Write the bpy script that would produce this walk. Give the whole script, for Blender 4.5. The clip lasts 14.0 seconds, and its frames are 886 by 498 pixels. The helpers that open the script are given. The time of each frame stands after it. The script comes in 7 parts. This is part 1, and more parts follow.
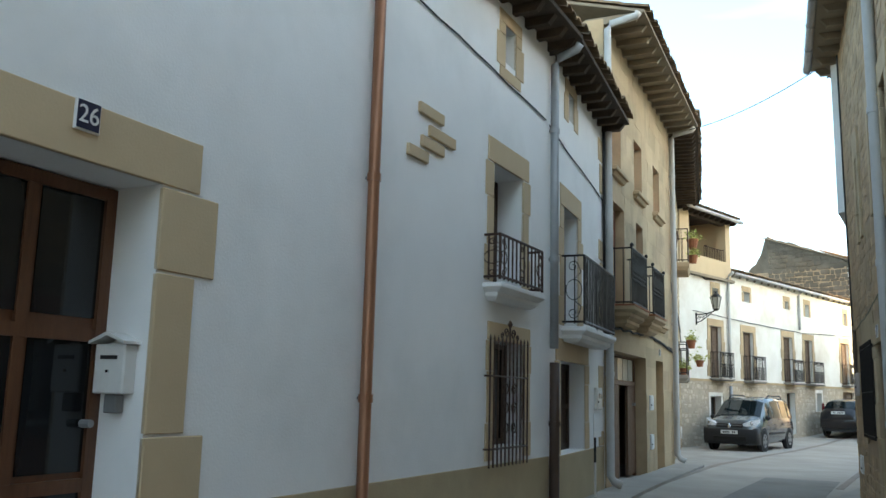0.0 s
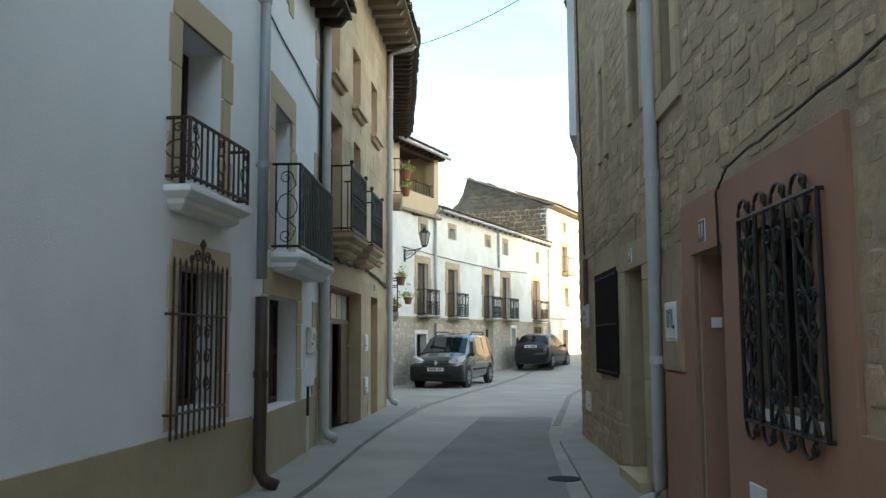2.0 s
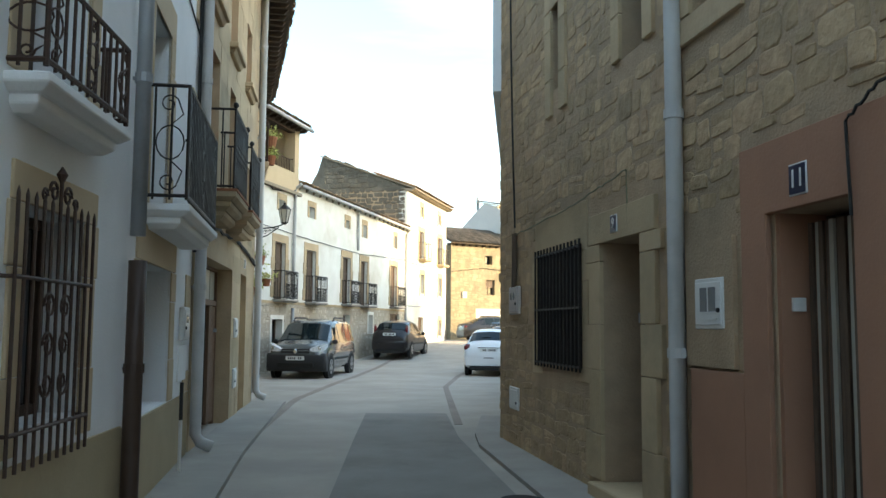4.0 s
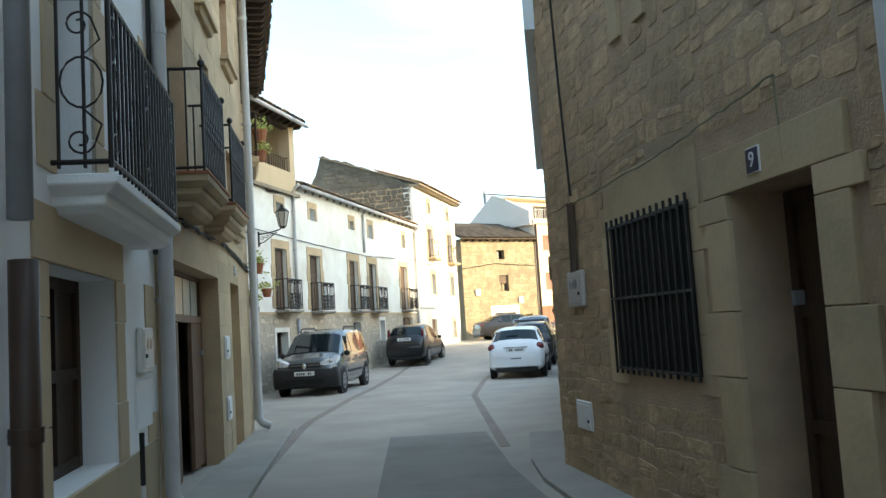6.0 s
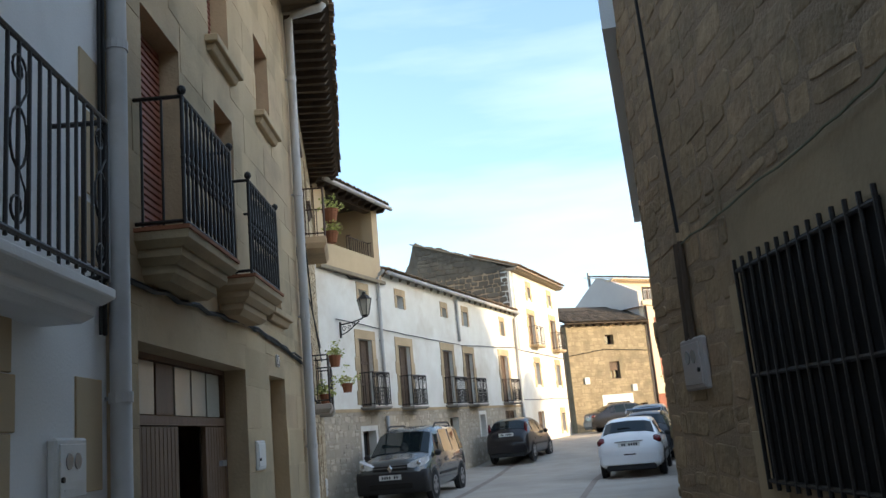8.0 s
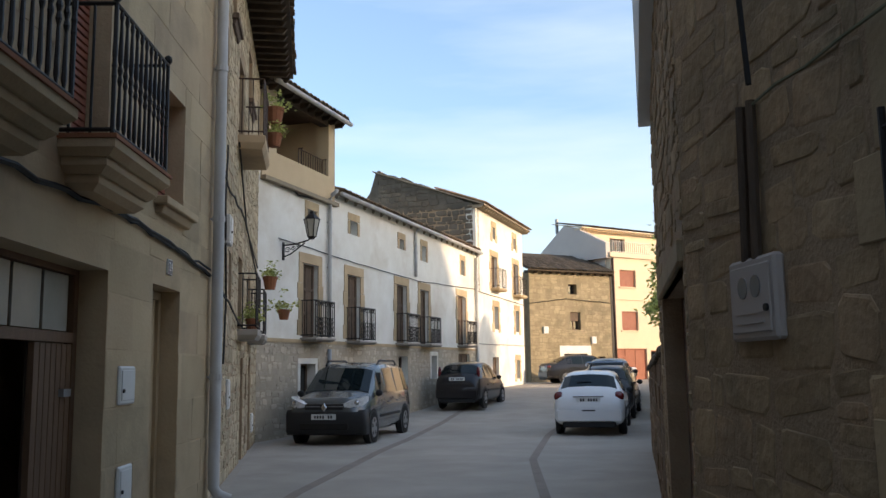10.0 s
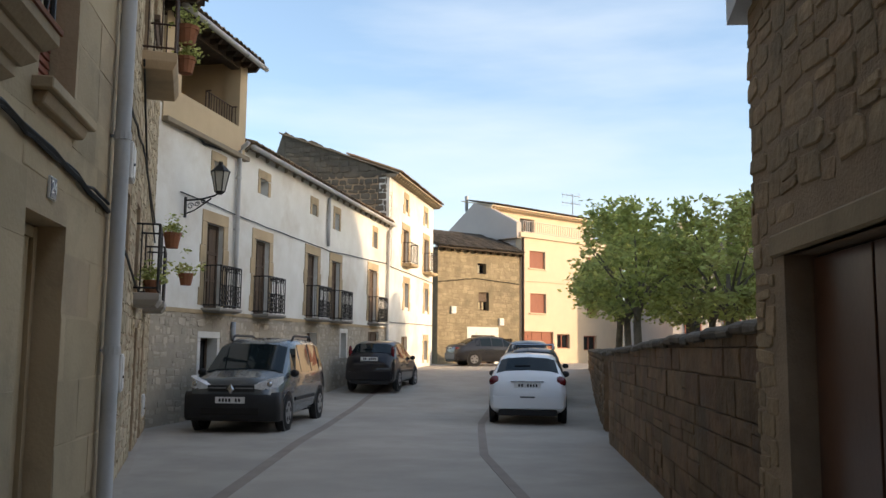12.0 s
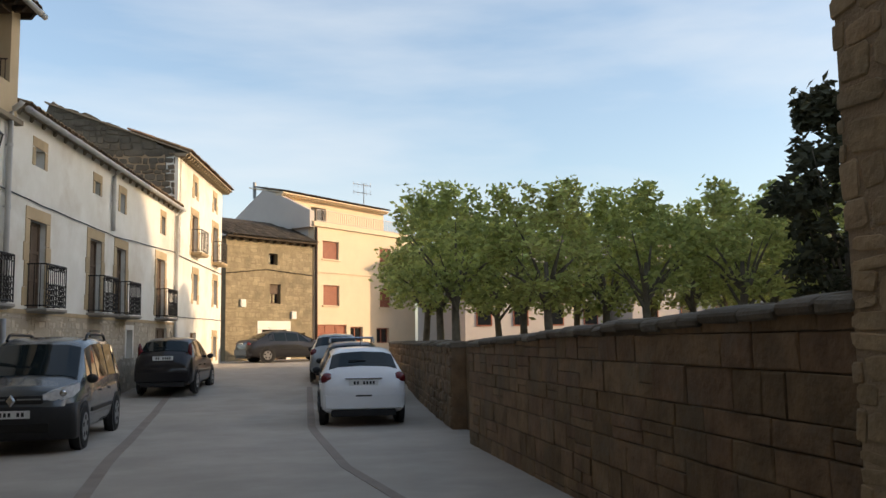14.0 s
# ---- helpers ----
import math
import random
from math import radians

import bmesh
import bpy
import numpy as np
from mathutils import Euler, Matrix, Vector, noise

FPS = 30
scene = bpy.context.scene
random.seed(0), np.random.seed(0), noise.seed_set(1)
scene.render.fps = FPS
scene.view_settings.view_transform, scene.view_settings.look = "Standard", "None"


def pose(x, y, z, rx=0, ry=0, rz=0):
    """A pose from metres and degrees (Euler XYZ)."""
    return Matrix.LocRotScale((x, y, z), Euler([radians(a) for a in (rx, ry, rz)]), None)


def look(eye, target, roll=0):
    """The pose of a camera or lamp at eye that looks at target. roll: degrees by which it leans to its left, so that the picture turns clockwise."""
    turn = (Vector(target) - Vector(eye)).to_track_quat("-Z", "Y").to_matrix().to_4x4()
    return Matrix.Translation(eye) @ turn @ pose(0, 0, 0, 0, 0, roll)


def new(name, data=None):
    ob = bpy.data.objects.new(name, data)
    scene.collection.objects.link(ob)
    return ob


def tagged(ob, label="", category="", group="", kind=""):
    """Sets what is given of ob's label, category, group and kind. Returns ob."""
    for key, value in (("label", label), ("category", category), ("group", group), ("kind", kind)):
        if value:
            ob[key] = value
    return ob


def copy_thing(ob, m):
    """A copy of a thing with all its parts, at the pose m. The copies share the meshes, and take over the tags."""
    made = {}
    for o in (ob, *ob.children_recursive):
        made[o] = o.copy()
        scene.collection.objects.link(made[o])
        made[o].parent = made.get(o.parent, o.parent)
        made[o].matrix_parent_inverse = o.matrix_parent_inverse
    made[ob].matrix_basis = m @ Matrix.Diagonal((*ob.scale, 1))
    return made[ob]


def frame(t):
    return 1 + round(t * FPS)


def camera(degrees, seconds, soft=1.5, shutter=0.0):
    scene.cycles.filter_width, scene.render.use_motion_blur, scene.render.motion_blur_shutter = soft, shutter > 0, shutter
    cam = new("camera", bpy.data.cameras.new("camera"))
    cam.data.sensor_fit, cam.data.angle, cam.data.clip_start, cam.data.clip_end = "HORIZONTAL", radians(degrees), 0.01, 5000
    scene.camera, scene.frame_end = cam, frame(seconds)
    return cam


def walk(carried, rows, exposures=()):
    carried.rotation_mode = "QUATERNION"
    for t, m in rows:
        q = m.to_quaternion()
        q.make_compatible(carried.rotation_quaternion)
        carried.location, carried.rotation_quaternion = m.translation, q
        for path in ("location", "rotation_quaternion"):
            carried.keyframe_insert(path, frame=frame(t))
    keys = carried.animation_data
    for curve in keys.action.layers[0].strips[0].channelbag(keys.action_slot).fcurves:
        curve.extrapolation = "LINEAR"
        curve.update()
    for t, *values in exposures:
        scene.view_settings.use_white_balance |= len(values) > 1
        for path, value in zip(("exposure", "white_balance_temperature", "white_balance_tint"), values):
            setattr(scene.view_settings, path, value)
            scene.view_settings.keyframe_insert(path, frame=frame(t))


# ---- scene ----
cam = camera(54.3, 14.0)
PATH = [
    (0, (1.918, 1.625, 1.479), (0.977, 3.358, 1.811), 1.41),
    (0.5, (1.836, 2.007, 1.465), (1.095, 3.837, 1.781), 1.75),
    (1, (1.639, 2.580, 1.502), (1.005, 4.455, 1.791), 1.09),
    (1.5, (1.360, 3.081, 1.479), (0.921, 5.019, 1.708), 0.69),
    (2, (1.087, 3.587, 1.488), (0.788, 5.554, 1.694), -0.31),
    (2.5, (0.816, 4.040, 1.463), (0.558, 6.012, 1.674), 0.03),
    (3, (0.559, 4.524, 1.432), (0.460, 6.510, 1.646), 0.60),
    (3.5, (0.293, 4.936, 1.426), (0.306, 6.927, 1.619), 1.30),
    (3.7, (0.187, 5.100, 1.452), (0.239, 7.091, 1.634), 1.29),
    (5.8, (-0.137, 7.383, 1.482), (-0.068, 9.375, 1.653), -3.46),
    (6, (-0.138, 7.557, 1.501), (-0.072, 9.548, 1.681), -3.58),
    (6.5, (-0.060, 8.068, 1.485), (-0.002, 10.054, 1.711), -5.13),
    (7, (0.031, 8.569, 1.480), (-0.034, 10.538, 1.823), -6.50),
    (7.2, (0.066, 8.779, 1.497), (-0.011, 10.738, 1.892), -7.31),
    (9.3, (0.384, 10.896, 1.510), (0.054, 12.827, 1.915), -0.47),
    (9.5, (0.340, 11.116, 1.513), (0.116, 13.073, 1.858), -0.66),
    (10, (0.221, 11.683, 1.519), (0.126, 13.662, 1.790), -0.83),
    (10.5, (0.043, 12.146, 1.492), (-0.002, 14.130, 1.739), 0.80),
    (11, (-0.154, 12.690, 1.487), (-0.123, 14.678, 1.706), -0.68),
    (11.5, (-0.407, 13.224, 1.497), (-0.320, 15.215, 1.664), 0.39),
    (12, (-0.612, 13.825, 1.500), (-0.454, 15.806, 1.726), 0.55),
    (12.5, (-0.809, 14.263, 1.489), (-0.542, 16.226, 1.763), 1.06),
    (13, (-1.112, 14.683, 1.487), (-0.665, 16.617, 1.736), 0.38),
    (13.5, (-1.297, 15.158, 1.488), (-0.738, 17.064, 1.720), 1.17),
    (14, (-1.459, 15.654, 1.500), (-0.784, 17.525, 1.710), -0.86),
]
EXPOSURES = [(0, 2.72, 6550, 1), (1.5, 2.42, 6500, 0), (2.5, 2.56, 6500, 0), (3.5, 2.58, 6500, 0), (5.9, 2.62, 6400, 0), (6.5, 2.44, 6300, 1), (7.2, 2.2, 6200, 4), (9.3, 1.5, 6250, 12), (11, 1.47, 6650, 12), (11.9, 1.45, 6700, 12), (12.5, 1.27, 6600, 12), (14, 1.2, 7000, 12.5)]
PLAN = 1.1  # metres to one unit of the plan below
walk(cam, [(t, look([v * PLAN for v in eye], [v * PLAN for v in target], roll)) for t, eye, target, roll in PATH], EXPOSURES)

# ---------- world and light ----------
SUN_AZ, SUN_EL = (0.93, -0.36), 14.5
world = bpy.data.worlds.new("sky")
scene.world = world
world.use_nodes = True
wn, wl = world.node_tree.nodes, world.node_tree.links
wn.clear()
sky = wn.new("ShaderNodeTexSky")
sky.sky_type, sky.sun_disc = "NISHITA", False
sky.sun_elevation = radians(SUN_EL)
sky.sun_rotation = math.atan2(SUN_AZ[0], SUN_AZ[1])
sky.air_density, sky.dust_density, sky.ozone_density = 1.0, 1.6, 1.5
co = wn.new("ShaderNodeTexCoord")
mp = wn.new("ShaderNodeMapping")
mp.inputs["Scale"].default_value = (1.0, 2.2, 6.0)
mp.inputs["Rotation"].default_value = (0.25, 0.3, 0.5)
cl = wn.new("ShaderNodeTexNoise")
cl.inputs["Scale"].default_value, cl.inputs["Detail"].default_value, cl.inputs["Roughness"].default_value = 1.7, 7, 0.52
ramp = wn.new("ShaderNodeValToRGB")
ramp.color_ramp.elements[0].position, ramp.color_ramp.elements[1].position = 0.42, 0.82
ramp.color_ramp.elements[0].color, ramp.color_ramp.elements[1].color = (0, 0, 0, 1), (0.72, 0.72, 0.72, 1)
mix = wn.new("ShaderNodeMix")
mix.data_type = "RGBA"
mix.inputs["B"].default_value = (2.9, 3.2, 3.5, 1)
haze = wn.new("ShaderNodeMix")
haze.data_type = "RGBA"
haze.inputs["Factor"].default_value = 0.2
haze.inputs["B"].default_value = (1.28, 1.9, 2.7, 1)
bg = wn.new("ShaderNodeBackground")
bg.inputs["Strength"].default_value = 0.13
out = wn.new("ShaderNodeOutputWorld")
wl.new(co.outputs["Generated"], mp.inputs["Vector"])
wl.new(mp.outputs["Vector"], cl.inputs["Vector"])
wl.new(cl.outputs["Fac"], ramp.inputs["Fac"])
wl.new(ramp.outputs["Color"], mix.inputs["Factor"])
wl.new(sky.outputs["Color"], haze.inputs["A"])
wl.new(haze.outputs["Result"], mix.inputs["A"])
wl.new(mix.outputs["Result"], bg.inputs["Color"])
wl.new(bg.outputs["Background"], out.inputs["Surface"])
sun = new("sun", bpy.data.lights.new("sun", "SUN"))
sun.data.energy, sun.data.angle, sun.data.color = 1.65, radians(0.8), (1.0, 0.76, 0.50)
sv = Vector((SUN_AZ[0], SUN_AZ[1], 0)).normalized() * math.cos(radians(SUN_EL)) + Vector((0, 0, math.sin(radians(SUN_EL))))
sun.matrix_world = look(sv * 60, (0, 0, 0))


# ---------- materials ----------
def mat(name, c1, c2=None, scale=3.0, rough=0.85, bump=0.0, bscale=40.0, metal=0.0, vary=0.0, stain=None, sscale=0.6, stretch=(1, 1, 1), spec=0.3, coat=0.0, through_light=0.0):
    """Two-scale procedural surface: c1 to c2 by a broad noise, fine grain relief, stains of their own colour, variation between pieces."""
    m = bpy.data.materials.new(name)
    m.use_nodes = True
    n, l = m.node_tree.nodes, m.node_tree.links
    b = n["Principled BSDF"]
    b.inputs["Roughness"].default_value, b.inputs["Metallic"].default_value = rough, metal
    b.inputs["Specular IOR Level"].default_value = spec
    b.inputs["Coat Weight"].default_value = coat
    c2 = c2 or tuple(v * 0.82 for v in c1)
    geo, mpn = n.new("ShaderNodeNewGeometry"), n.new("ShaderNodeMapping")
    mpn.inputs["Scale"].default_value = stretch
    l.new(geo.outputs["Position"], mpn.inputs["Vector"])
    t1 = n.new("ShaderNodeTexNoise")
    t1.inputs["Scale"].default_value, t1.inputs["Detail"].default_value, t1.inputs["Roughness"].default_value = scale, 6, 0.6
    l.new(mpn.outputs["Vector"], t1.inputs["Vector"])
    r1 = n.new("ShaderNodeValToRGB")
    r1.color_ramp.elements[0].position, r1.color_ramp.elements[1].position = 0.32, 0.7
    r1.color_ramp.elements[0].color, r1.color_ramp.elements[1].color = (*c1, 1), (*c2, 1)
    l.new(t1.outputs["Fac"], r1.inputs["Fac"])
    col = r1.outputs["Color"]
    if stain:
        t3 = n.new("ShaderNodeTexNoise")
        t3.inputs["Scale"].default_value, t3.inputs["Detail"].default_value, t3.inputs["Roughness"].default_value = sscale, 5, 0.65
        l.new(geo.outputs["Position"], t3.inputs["Vector"])
        r3 = n.new("ShaderNodeValToRGB")
        r3.color_ramp.elements[0].position, r3.color_ramp.elements[1].position = 0.5, 0.72
        r3.color_ramp.elements[1].color = (0.7, 0.7, 0.7, 1)
        r3.color_ramp.elements[0].color = (0, 0, 0, 1)
        l.new(t3.outputs["Fac"], r3.inputs["Fac"])
        mx = n.new("ShaderNodeMix")
        mx.data_type = "RGBA"
        mx.inputs["B"].default_value = (*stain, 1)
        l.new(r3.outputs["Color"], mx.inputs["Factor"])
        l.new(col, mx.inputs["A"])
        col = mx.outputs["Result"]
    if vary:
        oi, ad, fr = n.new("ShaderNodeObjectInfo"), n.new("ShaderNodeMath"), n.new("ShaderNodeMath")
        ad.operation, fr.operation = "ADD", "FRACT"
        l.new(oi.outputs["Random"], ad.inputs[0])
        l.new(geo.outputs["Random Per Island"], ad.inputs[1])
        l.new(ad.outputs[0], fr.inputs[0])
        mr = n.new("ShaderNodeMapRange")
        mr.inputs["To Min"].default_value, mr.inputs["To Max"].default_value = 1 - vary, 1 + vary
        l.new(fr.outputs[0], mr.inputs["Value"])
        hs = n.new("ShaderNodeHueSaturation")
        l.new(mr.outputs["Result"], hs.inputs["Value"])
        mh = n.new("ShaderNodeMapRange")
        mh.inputs["To Min"].default_value, mh.inputs["To Max"].default_value = 0.5 - vary * 0.05, 0.5 + vary * 0.05
        l.new(ad.outputs[0], mh.inputs["Value"])
        l.new(mh.outputs["Result"], hs.inputs["Hue"])
        l.new(col, hs.inputs["Color"])
        col = hs.outputs["Color"]
    l.new(col, b.inputs["Base Color"])
    if through_light:
        tr, ms = n.new("ShaderNodeBsdfTranslucent"), n.new("ShaderNodeMixShader")
        ms.inputs["Fac"].default_value = through_light
        l.new(col, tr.inputs["Color"])
        l.new(b.outputs["BSDF"], ms.inputs[1])
        l.new(tr.outputs["BSDF"], ms.inputs[2])
        l.new(ms.outputs["Shader"], n["Material Output"].inputs["Surface"])
    if bump:
        t2 = n.new("ShaderNodeTexNoise")
        t2.inputs["Scale"].default_value, t2.inputs["Detail"].default_value = bscale, 4
        l.new(mpn.outputs["Vector"], t2.inputs["Vector"])
        bp = n.new("ShaderNodeBump")
        bp.inputs["Strength"].default_value, bp.inputs["Distance"].default_value = bump, 0.02
        l.new(t2.outputs["Fac"], bp.inputs["Height"])
        l.new(bp.outputs["Normal"], b.inputs["Normal"])
    return m


def glass(name, tint=(0.012, 0.014, 0.016), rough=0.05, spec=0.45):
    m = bpy.data.materials.new(name)
    m.use_nodes = True
    b = m.node_tree.nodes["Principled BSDF"]
    b.inputs["Base Color"].default_value = (*tint, 1)
    b.inputs["Roughness"].default_value, b.inputs["Specular IOR Level"].default_value = rough, spec
    return m


M = dict(
    white=mat("white_limewash", (0.86, 0.855, 0.84), (0.81, 0.805, 0.79), 0.9, 0.9, 0.15, 60, stain=(0.68, 0.68, 0.66), sscale=0.35),
    oldwhite=mat("weathered_whitewash", (0.80, 0.78, 0.72), (0.70, 0.67, 0.60), 1.4, 0.92, 0.2, 25, stain=(0.55, 0.48, 0.38), sscale=0.45),
    ochre=mat("ochre_trim_paint", (0.55, 0.43, 0.275), (0.51, 0.395, 0.25), 2.0, 0.85, 0.1, 60),
    plinth=mat("ochre_plinth", (0.46, 0.37, 0.23), (0.40, 0.325, 0.20), 1.2, 0.88, 0.15, 40, stain=(0.33, 0.27, 0.18), sscale=0.8),
    sand=mat("sandstone", (0.50, 0.375, 0.235), (0.42, 0.31, 0.19), 1.3, 0.9, 0.25, 30, vary=0.10, stain=(0.27, 0.215, 0.14), sscale=0.9),
    rubble=mat("rubble_stone", (0.49, 0.34, 0.207), (0.35, 0.24, 0.146), 5.0, 0.92, 0.9, 16, vary=0.16, stain=(0.24, 0.19, 0.13), sscale=1.5),
    mortar=mat("lime_mortar", (0.44, 0.32, 0.205), (0.34, 0.245, 0.157), 3.0, 0.95, 0.5, 45, stain=(0.24, 0.19, 0.13)),
    palemortar=mat("sandy_mortar", (0.47, 0.405, 0.315), (0.38, 0.325, 0.25), 3.0, 0.95, 0.5, 45, stain=(0.31, 0.255, 0.18)),
    block=mat("ashlar_block", (0.262, 0.162, 0.093), (0.145, 0.09, 0.052), 3.2, 0.93, 1.0, 14, vary=0.17, stain=(0.17, 0.13, 0.09), sscale=1.8),
    blockjoint=mat("earth_joint", (0.13, 0.092, 0.06), (0.08, 0.058, 0.04), 4, 0.96, 0.4, 40),
    grey_rubble=mat("grey_rubble_stone", (0.56, 0.485, 0.385), (0.43, 0.37, 0.29), 4.0, 0.93, 0.7, 18, vary=0.16, stain=(0.34, 0.29, 0.225), sscale=1.2),
    brown_rubble=mat("brown_grey_rubble_stone", (0.55, 0.44, 0.305), (0.41, 0.32, 0.215), 4.0, 0.93, 0.8, 20, vary=0.18, stain=(0.26, 0.205, 0.14), sscale=1.2),
    # grey gable stone, with the shade of its unlit side in the colour
    shaded_rubble=mat("shaded_rubble_stone", (0.16, 0.135, 0.105), (0.095, 0.08, 0.062), 2.0, 0.95, 0.8, 9, vary=0.12),
    gold_rubble=mat("golden_rubble_stone", (0.36, 0.285, 0.185), (0.24, 0.19, 0.125), 2.2, 0.93, 0.7, 9, vary=0.14, stain=(0.17, 0.135, 0.09), sscale=0.8),
    pale=mat("cream_render", (0.66, 0.54, 0.39), (0.61, 0.50, 0.36), 1.2, 0.9, 0.1, 40),
    pinkish=mat("pale_pink_render", (0.54, 0.48, 0.43), (0.50, 0.44, 0.40), 1.0, 0.9),
    terra=mat("terracotta_plaster", (0.37, 0.20, 0.125), (0.33, 0.175, 0.11), 1.5, 0.88, 0.15, 50, stain=(0.29, 0.16, 0.105), sscale=0.7),
    palepave=mat("pale_concrete_apron", (0.42, 0.378, 0.325), (0.335, 0.30, 0.257), 0.9, 0.9, 0.3, 50, stain=(0.28, 0.25, 0.213), sscale=0.5),
    concrete=mat("concrete_paving", (0.36, 0.33, 0.29), (0.29, 0.265, 0.232), 1.6, 0.9, 0.2, 50, stain=(0.27, 0.25, 0.22), sscale=0.7),
    road=mat("worn_concrete_road", (0.43, 0.382, 0.325), (0.345, 0.304, 0.257), 0.8, 0.88, 0.3, 70, stain=(0.29, 0.255, 0.215), sscale=0.45),
    asphalt=mat("asphalt_patch", (0.275, 0.253, 0.225), (0.225, 0.207, 0.184), 1.2, 0.9, 0.35, 90, stain=(0.17, 0.155, 0.137), sscale=0.8),
    gutter=mat("stained_channel", (0.29, 0.24, 0.20), (0.225, 0.185, 0.155), 2.0, 0.9, 0.2, 60, stain=(0.30, 0.255, 0.215), sscale=1.1),
    darkwood=mat("dark_wood", (0.07, 0.042, 0.026), (0.04, 0.025, 0.016), 6, 0.6, 0.2, 40, stretch=(6, 6, 0.8)),
    wood=mat("varnished_brown_wood", (0.13, 0.055, 0.025), (0.085, 0.035, 0.016), 4, 0.4, 0.15, 30, stretch=(8, 8, 0.8), spec=0.5),
    redwood=mat("red_brown_shutter", (0.30, 0.105, 0.06), (0.25, 0.085, 0.05), 4, 0.55, 0.1, 40),
    garage=mat("brown_planked_door", (0.20, 0.115, 0.070), (0.155, 0.088, 0.053), 3, 0.6, 0.15, 40, stretch=(5, 5, 0.7), vary=0.08),
    oldwood=mat("grey_brown_old_wood", (0.15, 0.10, 0.07), (0.09, 0.062, 0.045), 5, 0.75, 0.3, 30, stretch=(6, 6, 0.7), vary=0.12),
    eave=mat("eave_timber", (0.085, 0.058, 0.04), (0.05, 0.035, 0.026), 4, 0.8, 0.3, 30, vary=0.15),
    eave2=mat("plastered_eave", (0.30, 0.25, 0.18), (0.24, 0.195, 0.14), 3, 0.9, 0.2, 30),
    iron=mat("black_wrought_iron", (0.018, 0.016, 0.015), (0.028, 0.022, 0.018), 12, 0.5, 0.2, 80, metal=0.3, spec=0.4),
    rustiron=mat("brown_wrought_iron", (0.075, 0.042, 0.028), (0.045, 0.027, 0.019), 12, 0.6, 0.2, 80, metal=0.2),
    zinc=mat("grey_zinc_pipe", (0.36, 0.37, 0.38), (0.30, 0.31, 0.32), 3, 0.5, 0.05, 30, metal=0.35, stain=(0.24, 0.235, 0.225), sscale=2),
    pvc=mat("pale_grey_pipe", (0.50, 0.49, 0.47), (0.44, 0.43, 0.41), 2, 0.5, 0.05, 30, stain=(0.38, 0.36, 0.33), sscale=2),
    copper=mat("brown_copper_pipe", (0.34, 0.17, 0.10), (0.27, 0.13, 0.075), 2, 0.42, 0.05, 30, metal=0.55),
    brownpipe=mat("dark_brown_pipe", (0.065, 0.040, 0.028), (0.05, 0.03, 0.02), 3, 0.5),
    whiteplastic=mat("white_plastic", (0.72, 0.71, 0.68), (0.66, 0.65, 0.62), 4, 0.5, stain=(0.55, 0.53, 0.49), sscale=3),
    greybox=mat("grey_meter_window", (0.22, 0.22, 0.22), None, 5, 0.25),
    blue=mat("dark_blue_enamel", (0.012, 0.016, 0.05), None, 5, 0.3, spec=0.5),
    enamel=mat("white_enamel", (0.75, 0.75, 0.73), None, 5, 0.35),
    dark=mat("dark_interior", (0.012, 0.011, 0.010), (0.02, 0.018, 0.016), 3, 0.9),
    glass=glass("window_glass"),
    frosted=mat("frosted_pane", (0.42, 0.40, 0.34), (0.36, 0.34, 0.28), 5, 0.35),
    tile=mat("clay_roof_tile", (0.27, 0.16, 0.095), (0.15, 0.10, 0.07), 3, 0.9, 0.3, 30, vary=0.35, stain=(0.10, 0.085, 0.06), sscale=1.2),
    darktile=mat("lichened_roof_tile", (0.105, 0.075, 0.055), (0.07, 0.052, 0.04), 3, 0.92, 0.3, 30, vary=0.35),
    cable=mat("black_cable", (0.02, 0.019, 0.018), None, 5, 0.6),
    metaldoor=mat("brown_metal_door", (0.17, 0.082, 0.048), (0.13, 0.062, 0.036), 3, 0.28, 0.05, 20, spec=0.6),
    coping=mat("weathered_coping", (0.17, 0.135, 0.10), (0.10, 0.082, 0.062), 3, 0.95, 0.5, 25, vary=0.15, stain=(0.24, 0.205, 0.16), sscale=2),
    flower=mat("red_flower", (0.35, 0.03, 0.03), None, 5, 0.7),
    green=mat("green_cable", (0.20, 0.20, 0.12), None, 5, 0.6),
    leaf=mat("plane_leaf", (0.54, 0.52, 0.18), (0.35, 0.37, 0.12), 1.1, 0.6, vary=0.35, spec=0.2, through_light=0.5),
    darkleaf=mat("dark_leaf", (0.085, 0.075, 0.04), (0.05, 0.05, 0.028), 1.1, 0.7, vary=0.3, through_light=0.35),
    cypress=mat("cypress_needle", (0.035, 0.055, 0.026), (0.022, 0.036, 0.018), 2, 0.75, vary=0.3),
    bark=mat("pale_bark", (0.20, 0.165, 0.12), (0.11, 0.09, 0.065), 5, 0.9, 0.4, 20),
    soil=mat("earth", (0.17, 0.14, 0.095), (0.12, 0.10, 0.07), 0.5, 0.95, 0.3, 20),
    pot=mat("terracotta_pot", (0.30, 0.12, 0.06), (0.24, 0.10, 0.05), 5, 0.85, 0.2, 40),
    rubber=mat("tyre_rubber", (0.018, 0.018, 0.018), None, 10, 0.85),
    chrome=mat("chrome_trim", (0.55, 0.55, 0.56), None, 10, 0.2, metal=1.0),
    alloy=mat("alloy_wheel", (0.40, 0.40, 0.41), None, 10, 0.35, metal=0.8),
    plasticblack=mat("black_plastic", (0.022, 0.022, 0.023), None, 10, 0.55),
    carglass=glass("car_glass", (0.010, 0.016, 0.018), 0.03, 0.4),
